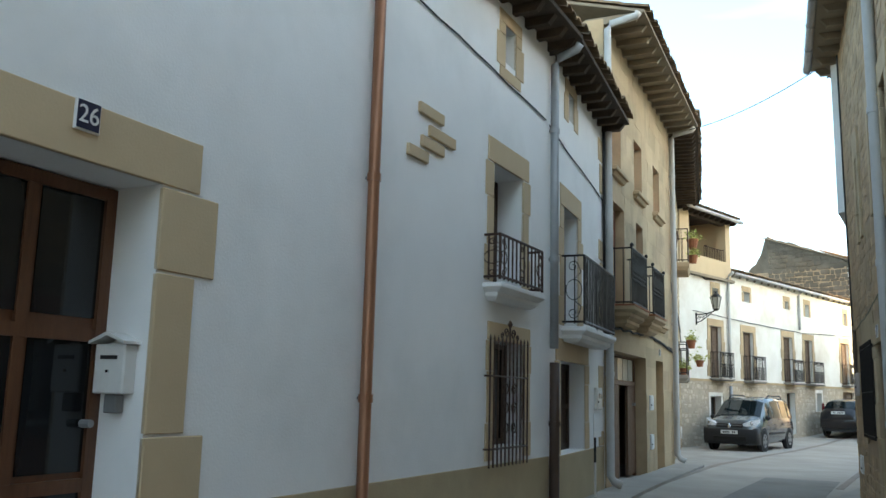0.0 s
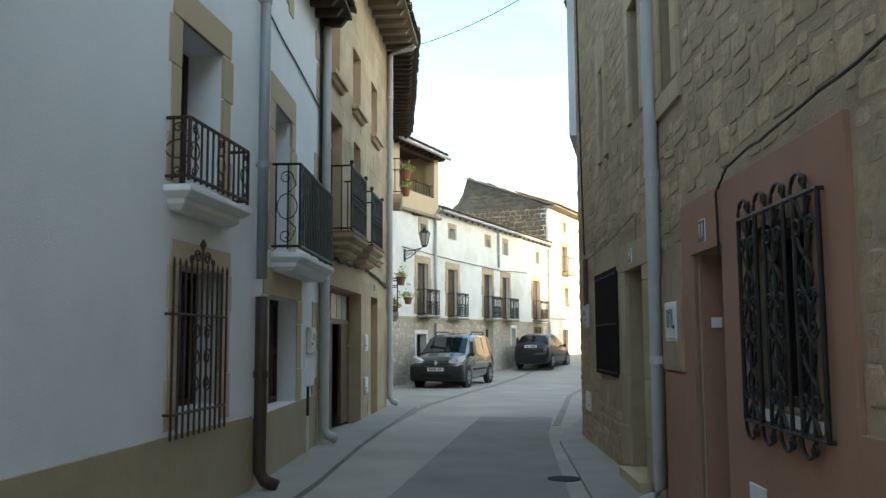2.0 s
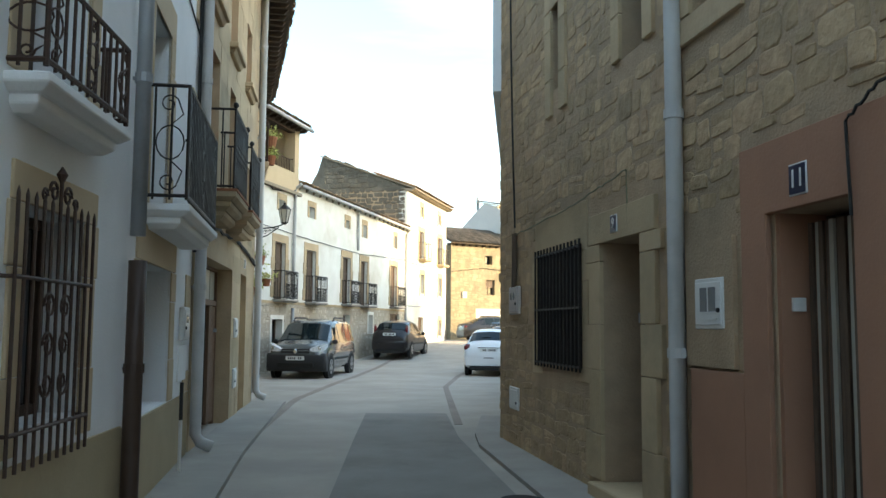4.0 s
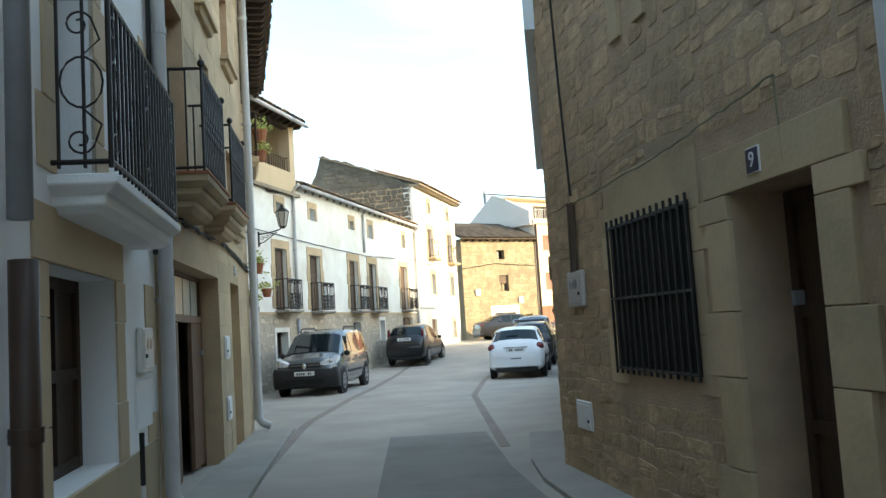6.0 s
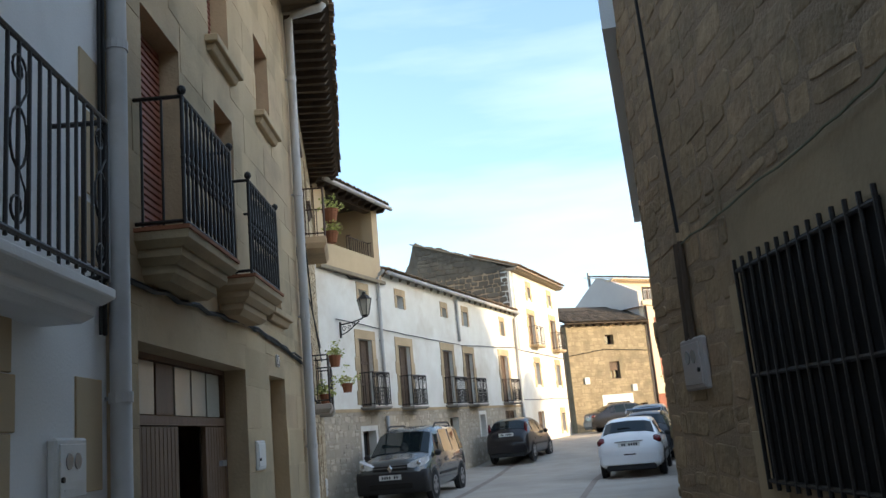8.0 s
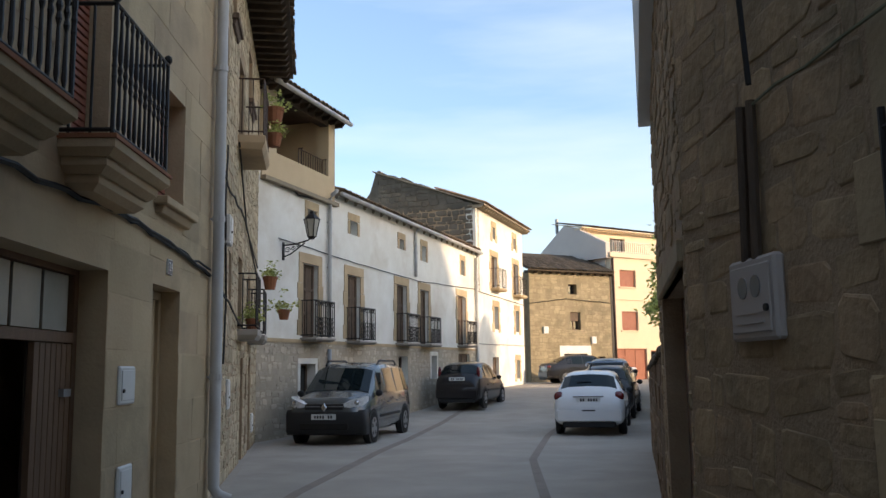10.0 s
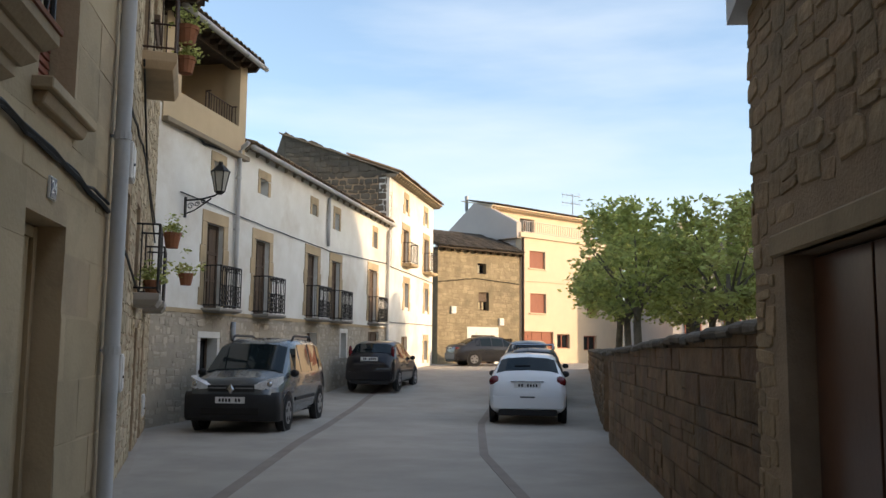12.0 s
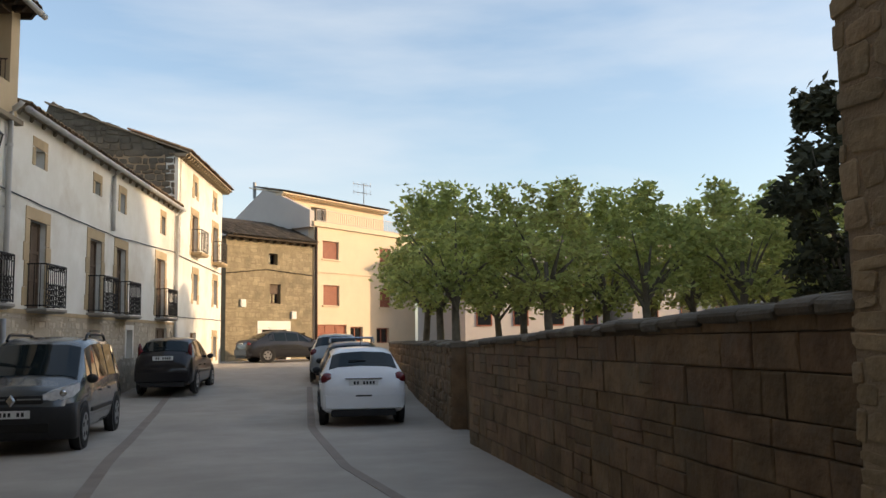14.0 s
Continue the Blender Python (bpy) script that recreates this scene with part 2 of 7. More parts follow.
    lampglass=mat("head_lamp_lens", (0.80, 0.82, 0.84), (0.48, 0.50, 0.52), 14, 0.12, metal=0.1, spec=0.7),
    redlens=mat("red_lamp_lens", (0.14, 0.008, 0.012), None, 10, 0.15, spec=0.6),
    orangelens=mat("amber_lamp_lens", (0.6, 0.2, 0.03), None, 10, 0.2),
    plate=mat("number_plate", (0.72, 0.72, 0.70), None, 10, 0.4),
    paint_grey=mat("grey_blue_car_paint", (0.105, 0.118, 0.128), (0.095, 0.108, 0.118), 2, 0.25, metal=0.3, coat=0.7),
    paint_black=mat("black_car_paint", (0.012, 0.011, 0.014), None, 2, 0.3, coat=0.6),
    paint_white=mat("white_car_paint", (0.78, 0.79, 0.80), (0.76, 0.77, 0.78), 2, 0.3, coat=0.6),
    paint_silver=mat("silver_car_paint", (0.34, 0.34, 0.33), None, 2, 0.35, metal=0.4, coat=0.5),
    paint_dark=mat("dark_grey_car_paint", (0.03, 0.03, 0.034), None, 2, 0.3, coat=0.5),
)


# ---------- building helpers ----------
def thing(name, loc, label, category, group="", kind=""):
    ob = new(name)
    ob.location = loc
    ob.empty_display_size = 0.1
    return tagged(ob, label, category, group, kind)


def root_at(ob):
    o = Vector(ob.location)
    while ob.parent:
        ob = ob.parent
        o = o + Vector(ob.location)
    return o


def part(name, bm, material, parent=None, label="", bev=0.0, smooth=False, kind="", local=False, norm=True):
    """Link a bmesh, given in world metres, as one mesh object under a thing or part."""
    if norm:
        bmesh.ops.recalc_face_normals(bm, faces=bm.faces)
    if bev:
        bmesh.ops.bevel(bm, geom=list(bm.edges), offset=bev, segments=3 if bev > 0.03 else 1, affect="EDGES", clamp_overlap=True)
    if parent is not None and not local:
        bmesh.ops.translate(bm, verts=bm.verts, vec=-root_at(parent))
    me = bpy.data.meshes.new(name)
    bm.to_mesh(me)
    bm.free()
    if smooth:
        for p in me.polygons:
            p.use_smooth = True
    me.materials.append(M[material])
    ob = new(name, me)
    if parent is not None:
        ob.parent = parent
    return tagged(ob, label, kind=kind)


class Wall:
    """A vertical plane from p0 to p1: a metres along it, w metres out of it towards the street, z up."""

    def __init__(self, p0, p1, left=True):
        self.p0, d = Vector((*p0, 0)), Vector((p1[0] - p0[0], p1[1] - p0[1], 0))
        self.length, self.d = d.length, d.normalized()
        self.n = Vector((self.d.y, -self.d.x, 0)) * (1 if left else -1)

    def P(self, a, z, w=0.0):
        p = self.p0 + self.d * a + self.n * w
        return Vector((p.x, p.y, z))

    def a(self, y):
        return (y - self.p0.y) / self.d.y

    def ax(self, x):
        return (x - self.p0.x) / self.d.x


QUADS = ((0, 1, 3, 2), (4, 6, 7, 5), (0, 4, 5, 1), (2, 3, 7, 6), (0, 2, 6, 4), (1, 5, 7, 3))


def fbox(bm, f, a0, a1, w0, w1, z0, z1, taper=0.0):
    """A box in the frame of a wall; taper narrows its lower end towards the wall."""
    vs = []
    for a in (a0, a1):
        for w in (w0, w1):
            for z in (z0, z1):
                ww = w - taper if (w == w1 and z == z0) else w
                vs.append(bm.verts.new(f.P(a, z, ww)))
    for q in QUADS:
        bm.faces.new([vs[i] for i in q])
    return vs


def wbox(bm, x0, x1, y0, y1, z0, z1):
    vs = [bm.verts.new((x, y, z)) for x in (x0, x1) for y in (y0, y1) for z in (z0, z1)]
    for q in QUADS:
        bm.faces.new([vs[i] for i in q])
    return vs


def B():
    return bmesh.new()


def boxpart(name, f, dims, material, parent, label="", bev=0.0, taper=0.0):
    bm = B()
    fbox(bm, f, *dims, taper=taper)
    return part(name, bm, material, parent, label, bev)


def tube(bm, pts, r, seg=8, cap=True, radii=None):
    """A round bar along points."""
    pts = [Vector(p) for p in pts]
    rings = []
    up = Vector((0, 0, 1))
    for i, p in enumerate(pts):
        t = (pts[min(i + 1, len(pts) - 1)] - pts[max(i - 1, 0)]).normalized()
        ref = up if abs(t.z) < 0.9 else Vector((1, 0, 0))
        s = t.cross(ref).normalized()
        q = s.cross(t)
        rr = radii[i] if radii else r
        rings.append([bm.verts.new(p + (s * math.cos(k * math.tau / seg) + q * math.sin(k * math.tau / seg)) * rr) for k in range(seg)])
    for a, b in zip(rings, rings[1:]):
        for k in range(seg):
            bm.faces.new((a[k], a[(k + 1) % seg], b[(k + 1) % seg], b[k]))
    if cap:
        bm.faces.new(rings[0][::-1])
        bm.faces.new(rings[-1])


def wall_mesh(bm, f, a0, a1, z0, z1, holes, thick=0.35, top=None):
    """A wall with rectangular openings right through it. top: height of the upper edge as a function of a."""
    us = sorted({a0, a1, *[h[0] for h in holes], *[h[1] for h in holes]})
    vs = sorted({z0, z1, *[h[2] for h in holes], *[h[3] for h in holes]})
    us, vs = [u for u in us if a0 <= u <= a1], [v for v in vs if z0 <= v <= z1]
    solid = {}
    for i in range(len(us) - 1):
        for j in range(len(vs) - 1):
            cu, cv = (us[i] + us[i + 1]) / 2, (vs[j] + vs[j + 1]) / 2
            solid[i, j] = not any(h[0] < cu < h[1] and h[2] < cv < h[3] for h in holes)
    cache = {}

    def v(i, j, w):
        if (i, j, w) not in cache:
            z = vs[j]
            if top and j == len(vs) - 1:
                z = top(us[i])
            cache[i, j, w] = bm.verts.new(f.P(us[i], z, w))
        return cache[i, j, w]

    for (i, j), s in solid.items():
        if not s:
            continue
        for w in (0.0, -thick):
            bm.faces.new((v(i, j, w), v(i + 1, j, w), v(i + 1, j + 1, w), v(i, j + 1, w)))
        for di, dj, e in ((-1, 0, ((i, j), (i, j + 1))), (1, 0, ((i + 1, j), (i + 1, j + 1))), (0, -1, ((i, j), (i + 1, j))), (0, 1, ((i, j + 1), (i + 1, j + 1)))):
            if not solid.get((i + di, j + dj), False):
                (a, b), (c, d) = e
                bm.faces.new((v(a, b, 0.0), v(c, d, 0.0), v(c, d, -thick), v(a, b, -thick)))


def closing(parent, f, a0, a1, z1, depth, thick=0.2, w0=-0.43):
    """Back, side and upper walls that close a house behind its front."""
    for nm, dims in (("back_wall", (a0, a1, -depth - thick, -depth, -0.3, z1)), ("side_wall", (a0, a0 + thick, -depth, w0, -0.3, z1)), ("side_wall", (a1 - thick, a1, -depth, w0, -0.3, z1)), ("attic_floor", (a0 + thick, a1 - thick, -depth, w0, z1 - 0.1, z1))):
        boxpart(nm, f, dims, "mortar", parent)


def text_on(txt, f, a, z, w, size, parent, material="enamel"):
    """Lettering, centred on a place of a wall, as a mesh."""
    cu = bpy.data.curves.new("lettering", "FONT")
    cu.body, cu.size, cu.extrude = txt, size, 0.002
    cu.align_x, cu.align_y = "CENTER", "CENTER"
    tmp = bpy.data.objects.new("tmp", cu)
    scene.collection.objects.link(tmp)
    me = bpy.data.meshes.new_from_object(tmp.evaluated_get(bpy.context.evaluated_depsgraph_get()))
    bpy.data.objects.remove(tmp)
    ux = Vector((0, 0, 1)).cross(f.n)
    o = f.P(a, z, w) - root_at(parent)
    m = Matrix(((ux.x, 0, f.n.x, o.x), (ux.y, 0, f.n.y, o.y), (ux.z, 1, f.n.z, o.z), (0, 0, 0, 1)))
    me.transform(m)
    me.materials.append(M[material])
    ob = new("lettering", me)
    ob.parent = parent
    return ob


# ---------- plan ----------
def ground_z(y):
    return float(np.interp(y, [-30, 10, 16, 22, 30, 35, 39, 45, 55, 400], [0.13, 0.13, 0.12, 0.08, 0.03, 0.07, 0.18, 0.6, 0.72, 0.8]))


H1 = Wall((-1.50, 0.0), (-1.76, 11.0))
H2 = Wall((-1.78, 11.0), (-2.19, 14.4))
H3 = Wall((-2.17, 14.4), (-2.68, 20.7))
H4 = Wall((-2.75, 20.7), (-4.60, 29.7))
WR = Wall((-4.60, 29.65), (-0.10, 45.44))
BW = Wall((-0.10, 45.44), (2.02, 52.6))
R1 = Wall((3.13, 0.0), (1.79, 10.74), left=False)
R9 = Wall((1.79, 10.74), (1.16, 15.75), left=False)
RC = Wall((1.16, 15.75), (1.622, 18.72), left=False)
L1 = Wall((1.645, 18.72), (3.08, 27.2), left=False)
L2 = Wall((3.55, 29.2), (8.3, 49.2), left=False)
ST = Wall((2.40, 54.55), (6.75, 57.15))
PA = Wall((6.83, 57.2), (13.6, 62.2))


# ---------- pieces of masonry ----------
def stone_shape(rng, kind, round_=0.16):
    """A unit stone, 1 x 1 x 1, its face to +y: a base ring, a shoulder ring and a slightly broken face."""
    bm = B()
    j = lambda k: rng.uniform(-k, k)
    if kind == "rubble":
        base = []
        for sx, sz in ((-1, -1), (1, -1), (1, 1), (-1, 1)):
            cx, cz = rng.uniform(0.04, 0.22), rng.uniform(0.06, 0.26)
            one, two = (sx * 0.5, sz * (0.5 - cz)), (sx * (0.5 - cx), sz * 0.5)
            base += [one, two] if sx * sz < 0 else [two, one]
        base = [(x * rng.uniform(0.9, 1.0), z * rng.uniform(0.88, 1.0)) for x, z in base]
        base.sort(key=lambda p: math.atan2(p[1], p[0]))
    else:
        base = [(-0.5, -0.5), (0.5, -0.5), (0.5, 0.5), (-0.5, 0.5)]
    n = len(base)
    r0 = [bm.verts.new((x, 0, z)) for x, z in base]
    r1 = [bm.verts.new((x * 0.985, 0.6 + j(0.08), z * 0.97)) for x, z in base]
    k = 1 - round_
    r2 = [bm.verts.new((x * k + j(0.03), 0.92 + j(0.16), z * (1 - 1.6 * round_) + j(0.03))) for x, z in base]
    for a, b in ((r0, r1), (r1, r2)):
        for i in range(n):
            bm.faces.new((a[i], a[(i + 1) % n], b[(i + 1) % n], b[i]))
    c = bm.verts.new((j(0.12), 1.02 + j(0.14), j(0.12)))
    for i in range(n):
        bm.faces.new((r2[i], r2[(i + 1) % n], c))
    bmesh.ops.recalc_face_normals(bm, faces=bm.faces)
    return bm


STONES = {}


def stone_meshes(material, kind, round_):
    key = material, kind
    if key not in STONES:
        rng = random.Random(len(STONES) + 5)
        out = []
        for _ in range(10):
            bm = stone_shape(rng, kind, round_)
            me = bpy.data.meshes.new("stone")
            bm.to_mesh(me)
            bm.free()
            for p in me.polygons:
                p.use_smooth = False
            me.materials.append(M[material])
            out.append(me)
        STONES[key] = out
    return STONES[key]


def courses(f, a0, a1, z0, z1, hs, ws, holes, rng, top=None, gap=0.012, split=0.0):
    """Places of stones (a, z, width, height) in uneven courses, clear of the openings."""
    z = z0
    while z < z1 - 0.04:
        h = min(rng.uniform(*hs), z1 - z)
        a = a0 - rng.uniform(0, ws[0])
        while a < a1:
            w = rng.uniform(*ws) * (1.35 if rng.random() < 0.12 else 1)
            s, e = max(a, a0), min(a + w, a1)
            a += w
            if e - s < 0.05:
                continue
            subs = [(z, h)]
            if split and rng.random() < split and h > 0.14:
                k = rng.uniform(0.4, 0.6)
                subs = [(z, h * k), (z + h * k, h * (1 - k))]
            for zz, hh in subs:
                if top and zz + hh > top((s + e) / 2):
                    hh = top((s + e) / 2) - zz
                    if hh < 0.045:
                        continue
                if any(s < x1 - 0.01 and e > x0 + 0.01 and zz < y1 - 0.01 and zz + hh > y0 + 0.01 for x0, x1, y0, y1 in holes):
                    # keep the piece beside the opening where there is room
                    for x0, x1, y0, y1 in holes:
                        if zz < y1 and zz + hh > y0:
                            if s < x0 < e and x0 - s > 0.08:
                                e = x0
                            elif s < x1 < e and e - x1 > 0.08:
                                s = x1
                    if any(s < x1 - 0.01 and e > x0 + 0.01 and zz < y1 - 0.01 and zz + hh > y0 + 0.01 for x0, x1, y0, y1 in holes):
                        continue
                yield (s + e) / 2, zz + hh / 2, e - s - gap, hh - gap
        z += h


def masonry(parent, f, places, material, kind, proud, near, rng, round_=0.075, name="stone", limit=300):
    """Stones on a wall: those in the near stretch as objects of their own, the rest joined."""
    ux = Vector((0, 0, 1)).cross(f.n)
    meshes = stone_meshes(material, kind, round_)
    org = root_at(parent)
    rest_v, rest_f = [], []
    n = 0
    for a, z, w, h in places:
        d = proud * rng.uniform(0.55, 1.3)
        if kind == "rubble":
            z, h, w = z + rng.uniform(-0.025, 0.025), h * rng.uniform(0.82, 1.12), w * rng.uniform(0.9, 1.08)
        o = f.P(a + rng.uniform(-0.004, 0.004), z, -0.004)
        tilt = rng.uniform(-0.11, 0.11) if kind == "rubble" else rng.uniform(-0.014, 0.014)
        x, y_, z_ = ux * w, f.n * d, Vector((0, 0, h))
        x = x + Vector((0, 0, tilt * w))
        z_ = z_ - ux * tilt * h
        if rng.random() < 0.5:
            x = -x
        m = Matrix(((x.x, y_.x, z_.x, o.x), (x.y, y_.y, z_.y, o.y), (x.z, y_.z, z_.z, o.z), (0, 0, 0, 1)))
        me = rng.choice(meshes)
        if n < limit and near[0] <= a <= near[1] and near[2] <= z <= near[3]:
            ob = new(name, me)
            ob.parent = parent
            m.translation -= org
            ob.matrix_local = m
            n += 1
        else:
            m.translation -= org
            k = len(rest_v)
            rest_v += [m @ v.co for v in me.vertices]
            flip = m.determinant() < 0
            rest_f += [[k + i for i in (reversed(p.vertices) if flip else p.vertices)] for p in me.polygons]
    if rest_v:
        me = bpy.data.meshes.new(name + "s")
        me.from_pydata(rest_v, [], rest_f)
        for p in me.polygons:
            p.use_smooth = False
        me.materials.append(M[material])
        ob = new(name + "work", me)
        ob.parent = parent
        tagged(ob, kind="stuff")


# ---------- parts of houses ----------
def leaf_door(parent, f, a0, a1, z0, z1, w, material="darkwood", panels=3, cols=1, name="door", label="", frame_m=None, knob=True):
    """A panelled leaf with its frame: stiles, rails and sunken panels."""
    fr_m = frame_m or material
    bm = B()
    fbox(bm, f, a0, a1, w - 0.05, w, z0, z1)
    d = part(name, bm, material, parent, label)
    t = 0.07
    bm = B()
    for s in (a0, a1 - t):
        fbox(bm, f, s, s + t, w, w + 0.03, z0, z1)
    for k in range(panels + 1):
        z = z0 + (z1 - z0 - t) * k / panels
        fbox(bm, f, a0 + t, a1 - t, w, w + 0.027, z, z + t)
    for c in range(1, cols):
        a = a0 + (a1 - a0) * c / cols
        fbox(bm, f, a - t / 2, a + t / 2, w, w + 0.024, z0, z1)
    part("door_frame", bm, fr_m, d)
    if knob:
        bm = B()
        tube(bm, [f.P(a1 - 0.1, z0 + (z1 - z0) * 0.47, w + 0.02), f.P(a1 - 0.1, z0 + (z1 - z0) * 0.47, w + 0.09)], 0.022)
        part("door_handle", bm, "zinc", d)
    return d


def window(parent, f, a0, a1, z0, z1, w=-0.16, material="wood", cols=2, name="window", shut=None):
    """Frame, panes and, where shut is given, a roller shutter or boards over them."""
    bm = B()
    t = min(0.055, (a1 - a0) * 0.16)
    for s in (a0, a1 - t):
        fbox(bm, f, s, s + t, w - 0.05, w, z0, z1)
    for z in (z0, z1 - t):
        fbox(bm, f, a0 + t, a1 - t, w - 0.05, w - 0.002, z, z + t)
    for c in range(1, cols):
        a = a0 + (a1 - a0) * c / cols
        fbox(bm, f, a - t * 0.6, a + t * 0.6, w - 0.05, w - 0.004, z0 + t, z1 - t)
    win = part(name, bm, material, parent)
    bm = B()
    fbox(bm, f, a0 + 0.01, a1 - 0.01, w - 0.04, w - 0.03, z0 + 0.01, z1 - 0.01)
    part("pane", bm, "glass", win)
    if shut:
        n = max(4, int((z1 - z0) / 0.055))
        prof = []
        for k in range(n):
            z, h = z0 + (z1 - z0) * k / n, (z1 - z0) / n
            prof += [(z + 0.001, w + 0.012), (z + h * 0.8, w + 0.004), (z + h * 0.82, w - 0.008), (z + h * 0.98, w - 0.008)]
        prof += [(z1 - 0.001, w - 0.028), (z0 + 0.001, w - 0.028)]
        bm = B()
        e0 = [bm.verts.new(f.P(a0 + 0.02, z, q)) for z, q in prof]
        e1 = [bm.verts.new(f.P(a1 - 0.02, z, q)) for z, q in prof]
        for k in range(len(prof)):
            bm.faces.new((e0[k], e0[(k + 1) % len(prof)], e1[(k + 1) % len(prof)], e1[k]))
        bm.faces.new(e0[::-1])
        bm.faces.new(e1)
        part("shutter", bm, shut, win)
    return win


def ring(f, a, z, w, ra, rz=None, n=14, start=0.0, end=1.0):
    rz = rz or ra
    return [f.P(a + ra * math.cos(math.tau * (start + (end - start) * k / n)), z + rz * math.sin(math.tau * (start + (end - start) * k / n)), w) for k in range(n + 1)]


def spiral(f, a, z, w, r, flip=1, up=1, turns=1.3, n=16):
    return [f.P(a + flip * r * (1 - 0.7 * k / n) * math.cos(turns * math.tau * k / n), z + up * r * (1 - 0.7 * k / n) * math.sin(turns * math.tau * k / n), w) for k in range(n + 1)]


def sub(f, a, w):
    """The side plane of a balcony: it leaves the wall at a and runs outward."""
    p, q = f.P(a, 0, 0), f.P(a, 0, 1)
    return Wall((p.x, p.y), (q.x, q.y))


def railing(parent, f, a0, a1, z0, z1, out, material, style="plain", step=0.11, bar=0.009):
    """A balcony railing on three sides: rails, each upright, scrolls and finials."""
    r = part("railing", _rails(f, a0, a1, z0, z1, out), material, parent)
    k = 0
    n = max(2, round((a1 - a0) / step))
    skip = {n // 2} if style == "scroll" else set()
    for i in range(n + 1):
        a = a0 + (a1 - a0) * i / n
        bm = B()
        if style == "turned":
            h = z1 - z0
            zs = [0, 0.06, 0.10, 0.40, 0.44, 0.48, 0.52, 0.56, 0.6, 0.9, 0.94, 1]
            rr = [1, 1, 1.6, 1.0, 1.9, 1.1, 2.0, 1.1, 1.9, 1.0, 1.6, 1]
            tube(bm, [f.P(a, z0 + h * q, out) for q in zs], bar, 6, radii=[bar * q for q in rr])
        else:
            tube(bm, [f.P(a, z0, out), f.P(a, z1, out)], bar, 6)
        part("baluster", bm, material, r)
    for s in (a0, a1):
        m = max(1, round(out / (step * 1.5)))
        for i in range(1, m + 1):
            bm = B()
            w = out * (1 - i / (m + 0.4))
            tube(bm, [f.P(s, z0, w), f.P(s, z1, w)], bar, 6)
            part("baluster", bm, material, r)
    if style == "turned":
        for s in (a0, a1):
            bm = B()
            tube(bm, [f.P(s, z1 - 0.02 + q, out) for q in (0, 0.03, 0.035, 0.05, 0.065, 0.085, 0.1)], 0.01, 8, radii=[0.012, 0.012, 0.02, 0.03, 0.032, 0.025, 0.004])
            part("finial", bm, material, r)
    if style == "scroll":
        h = z1 - z0
        for side in (0, 1):
            g = f if side == 0 else sub(f, a0, out)
            spots = [a0 + 0.09, (a0 + a1) / 2, a1 - 0.09] if side == 0 else [out * 0.55]
            for a in spots:
                w = out + 0.002 if side == 0 else 0.0
                rad = 0.075 if side == 0 else 0.10
                bm = B()
                tube(bm, ring(g, a, z0 + h * 0.5, w, rad, h * 0.15), 0.006, 5)
                part("scroll_ring", bm, material, r)
                for up in (1, -1):
                    c = z0 + h * (0.5 + up * 0.34)
                    bm = B()
                    tube(bm, spiral(g, a - rad * 0.1, c, w, h * 0.085, 1, up)[::-1] + [g.P(a + rad * 0.9, z0 + h * (0.5 + up * 0.25), w), g.P(a, z0 + h * (0.5 + up * 0.15), w)], 0.006, 5)
                    part("scroll", bm, material, r)
    if style == "mesh":
        h = z1 - z0
        bm = B()
        n = max(3, round((a1 - a0) / 0.13))
        for i in range(n):
            a = a0 + (a1 - a0) * (i + 0.5) / n
            for q in (0.09, 0.22, 0.35, 0.48, 0.92):
                tube(bm, ring(f, a, z0 + h * q, out, (a1 - a0) / n * 0.42, h * 0.065, 8), 0.011, 4)
        part("scrollwork", bm, material, r, kind="stuff")
    return r


def _rails(f, a0, a1, z0, z1, out):
    bm = B()
    for z in (z0 + 0.03, z1):
        for p, q in ((f.P(a0, z, 0), f.P(a0, z, out)), (f.P(a0, z, out), f.P(a1, z, out)), (f.P(a1, z, out), f.P(a1, z, 0))):
            tube(bm, [p, q], 0.014, 6)
    for s in (a0, a1):
        tube(bm, [f.P(s, z0, out), f.P(s, z1, out)], 0.014, 6)
    return bm


def balcony(parent, f, a0, a1, z0, z1, out, steps, slab_m, rail_m, rail_top, style, step=0.11, topping=None, label=""):
    """A slab with moulded underside, its edge and its railing."""
    bm = B()
    h = (z1 - z0) / steps
    rings = []
    for k in range(steps):
        c = (steps - 1 - k) * 0.07
        for z, e in ((z0 + h * k, 0.05), (z0 + h * (k + 0.45), 0.0), (z0 + h * (k + 1), 0.0)):
            rings.append([bm.verts.new(f.P(a, z, w)) for a, w in ((a0 + c + e, -0.02), (a0 + c + e, out - c - e), (a1 - c - e, out - c - e), (a1 - c - e, -0.02))])
    for p, q in zip(rings, rings[1:]):
        for k in range(4):
            bm.faces.new((p[k], p[(k + 1) % 4], q[(k + 1) % 4], q[k]))
    bm.faces.new(rings[0][::-1])
    bm.faces.new(rings[-1])
    b = part("balcony", bm, slab_m, parent, label, bev=0.006)
    if topping:
        bm = B()
        fbox(bm, f, a0 - 0.012, a1 + 0.012, 0.0, out + 0.012, z1 + 0.002, z1 + 0.028)
        part("tile_edge", bm, topping, b)
    railing(b, f, a0 + 0.03, a1 - 0.03, z1 + 0.03, rail_top, out - 0.03, rail_m, style, step)
    return b


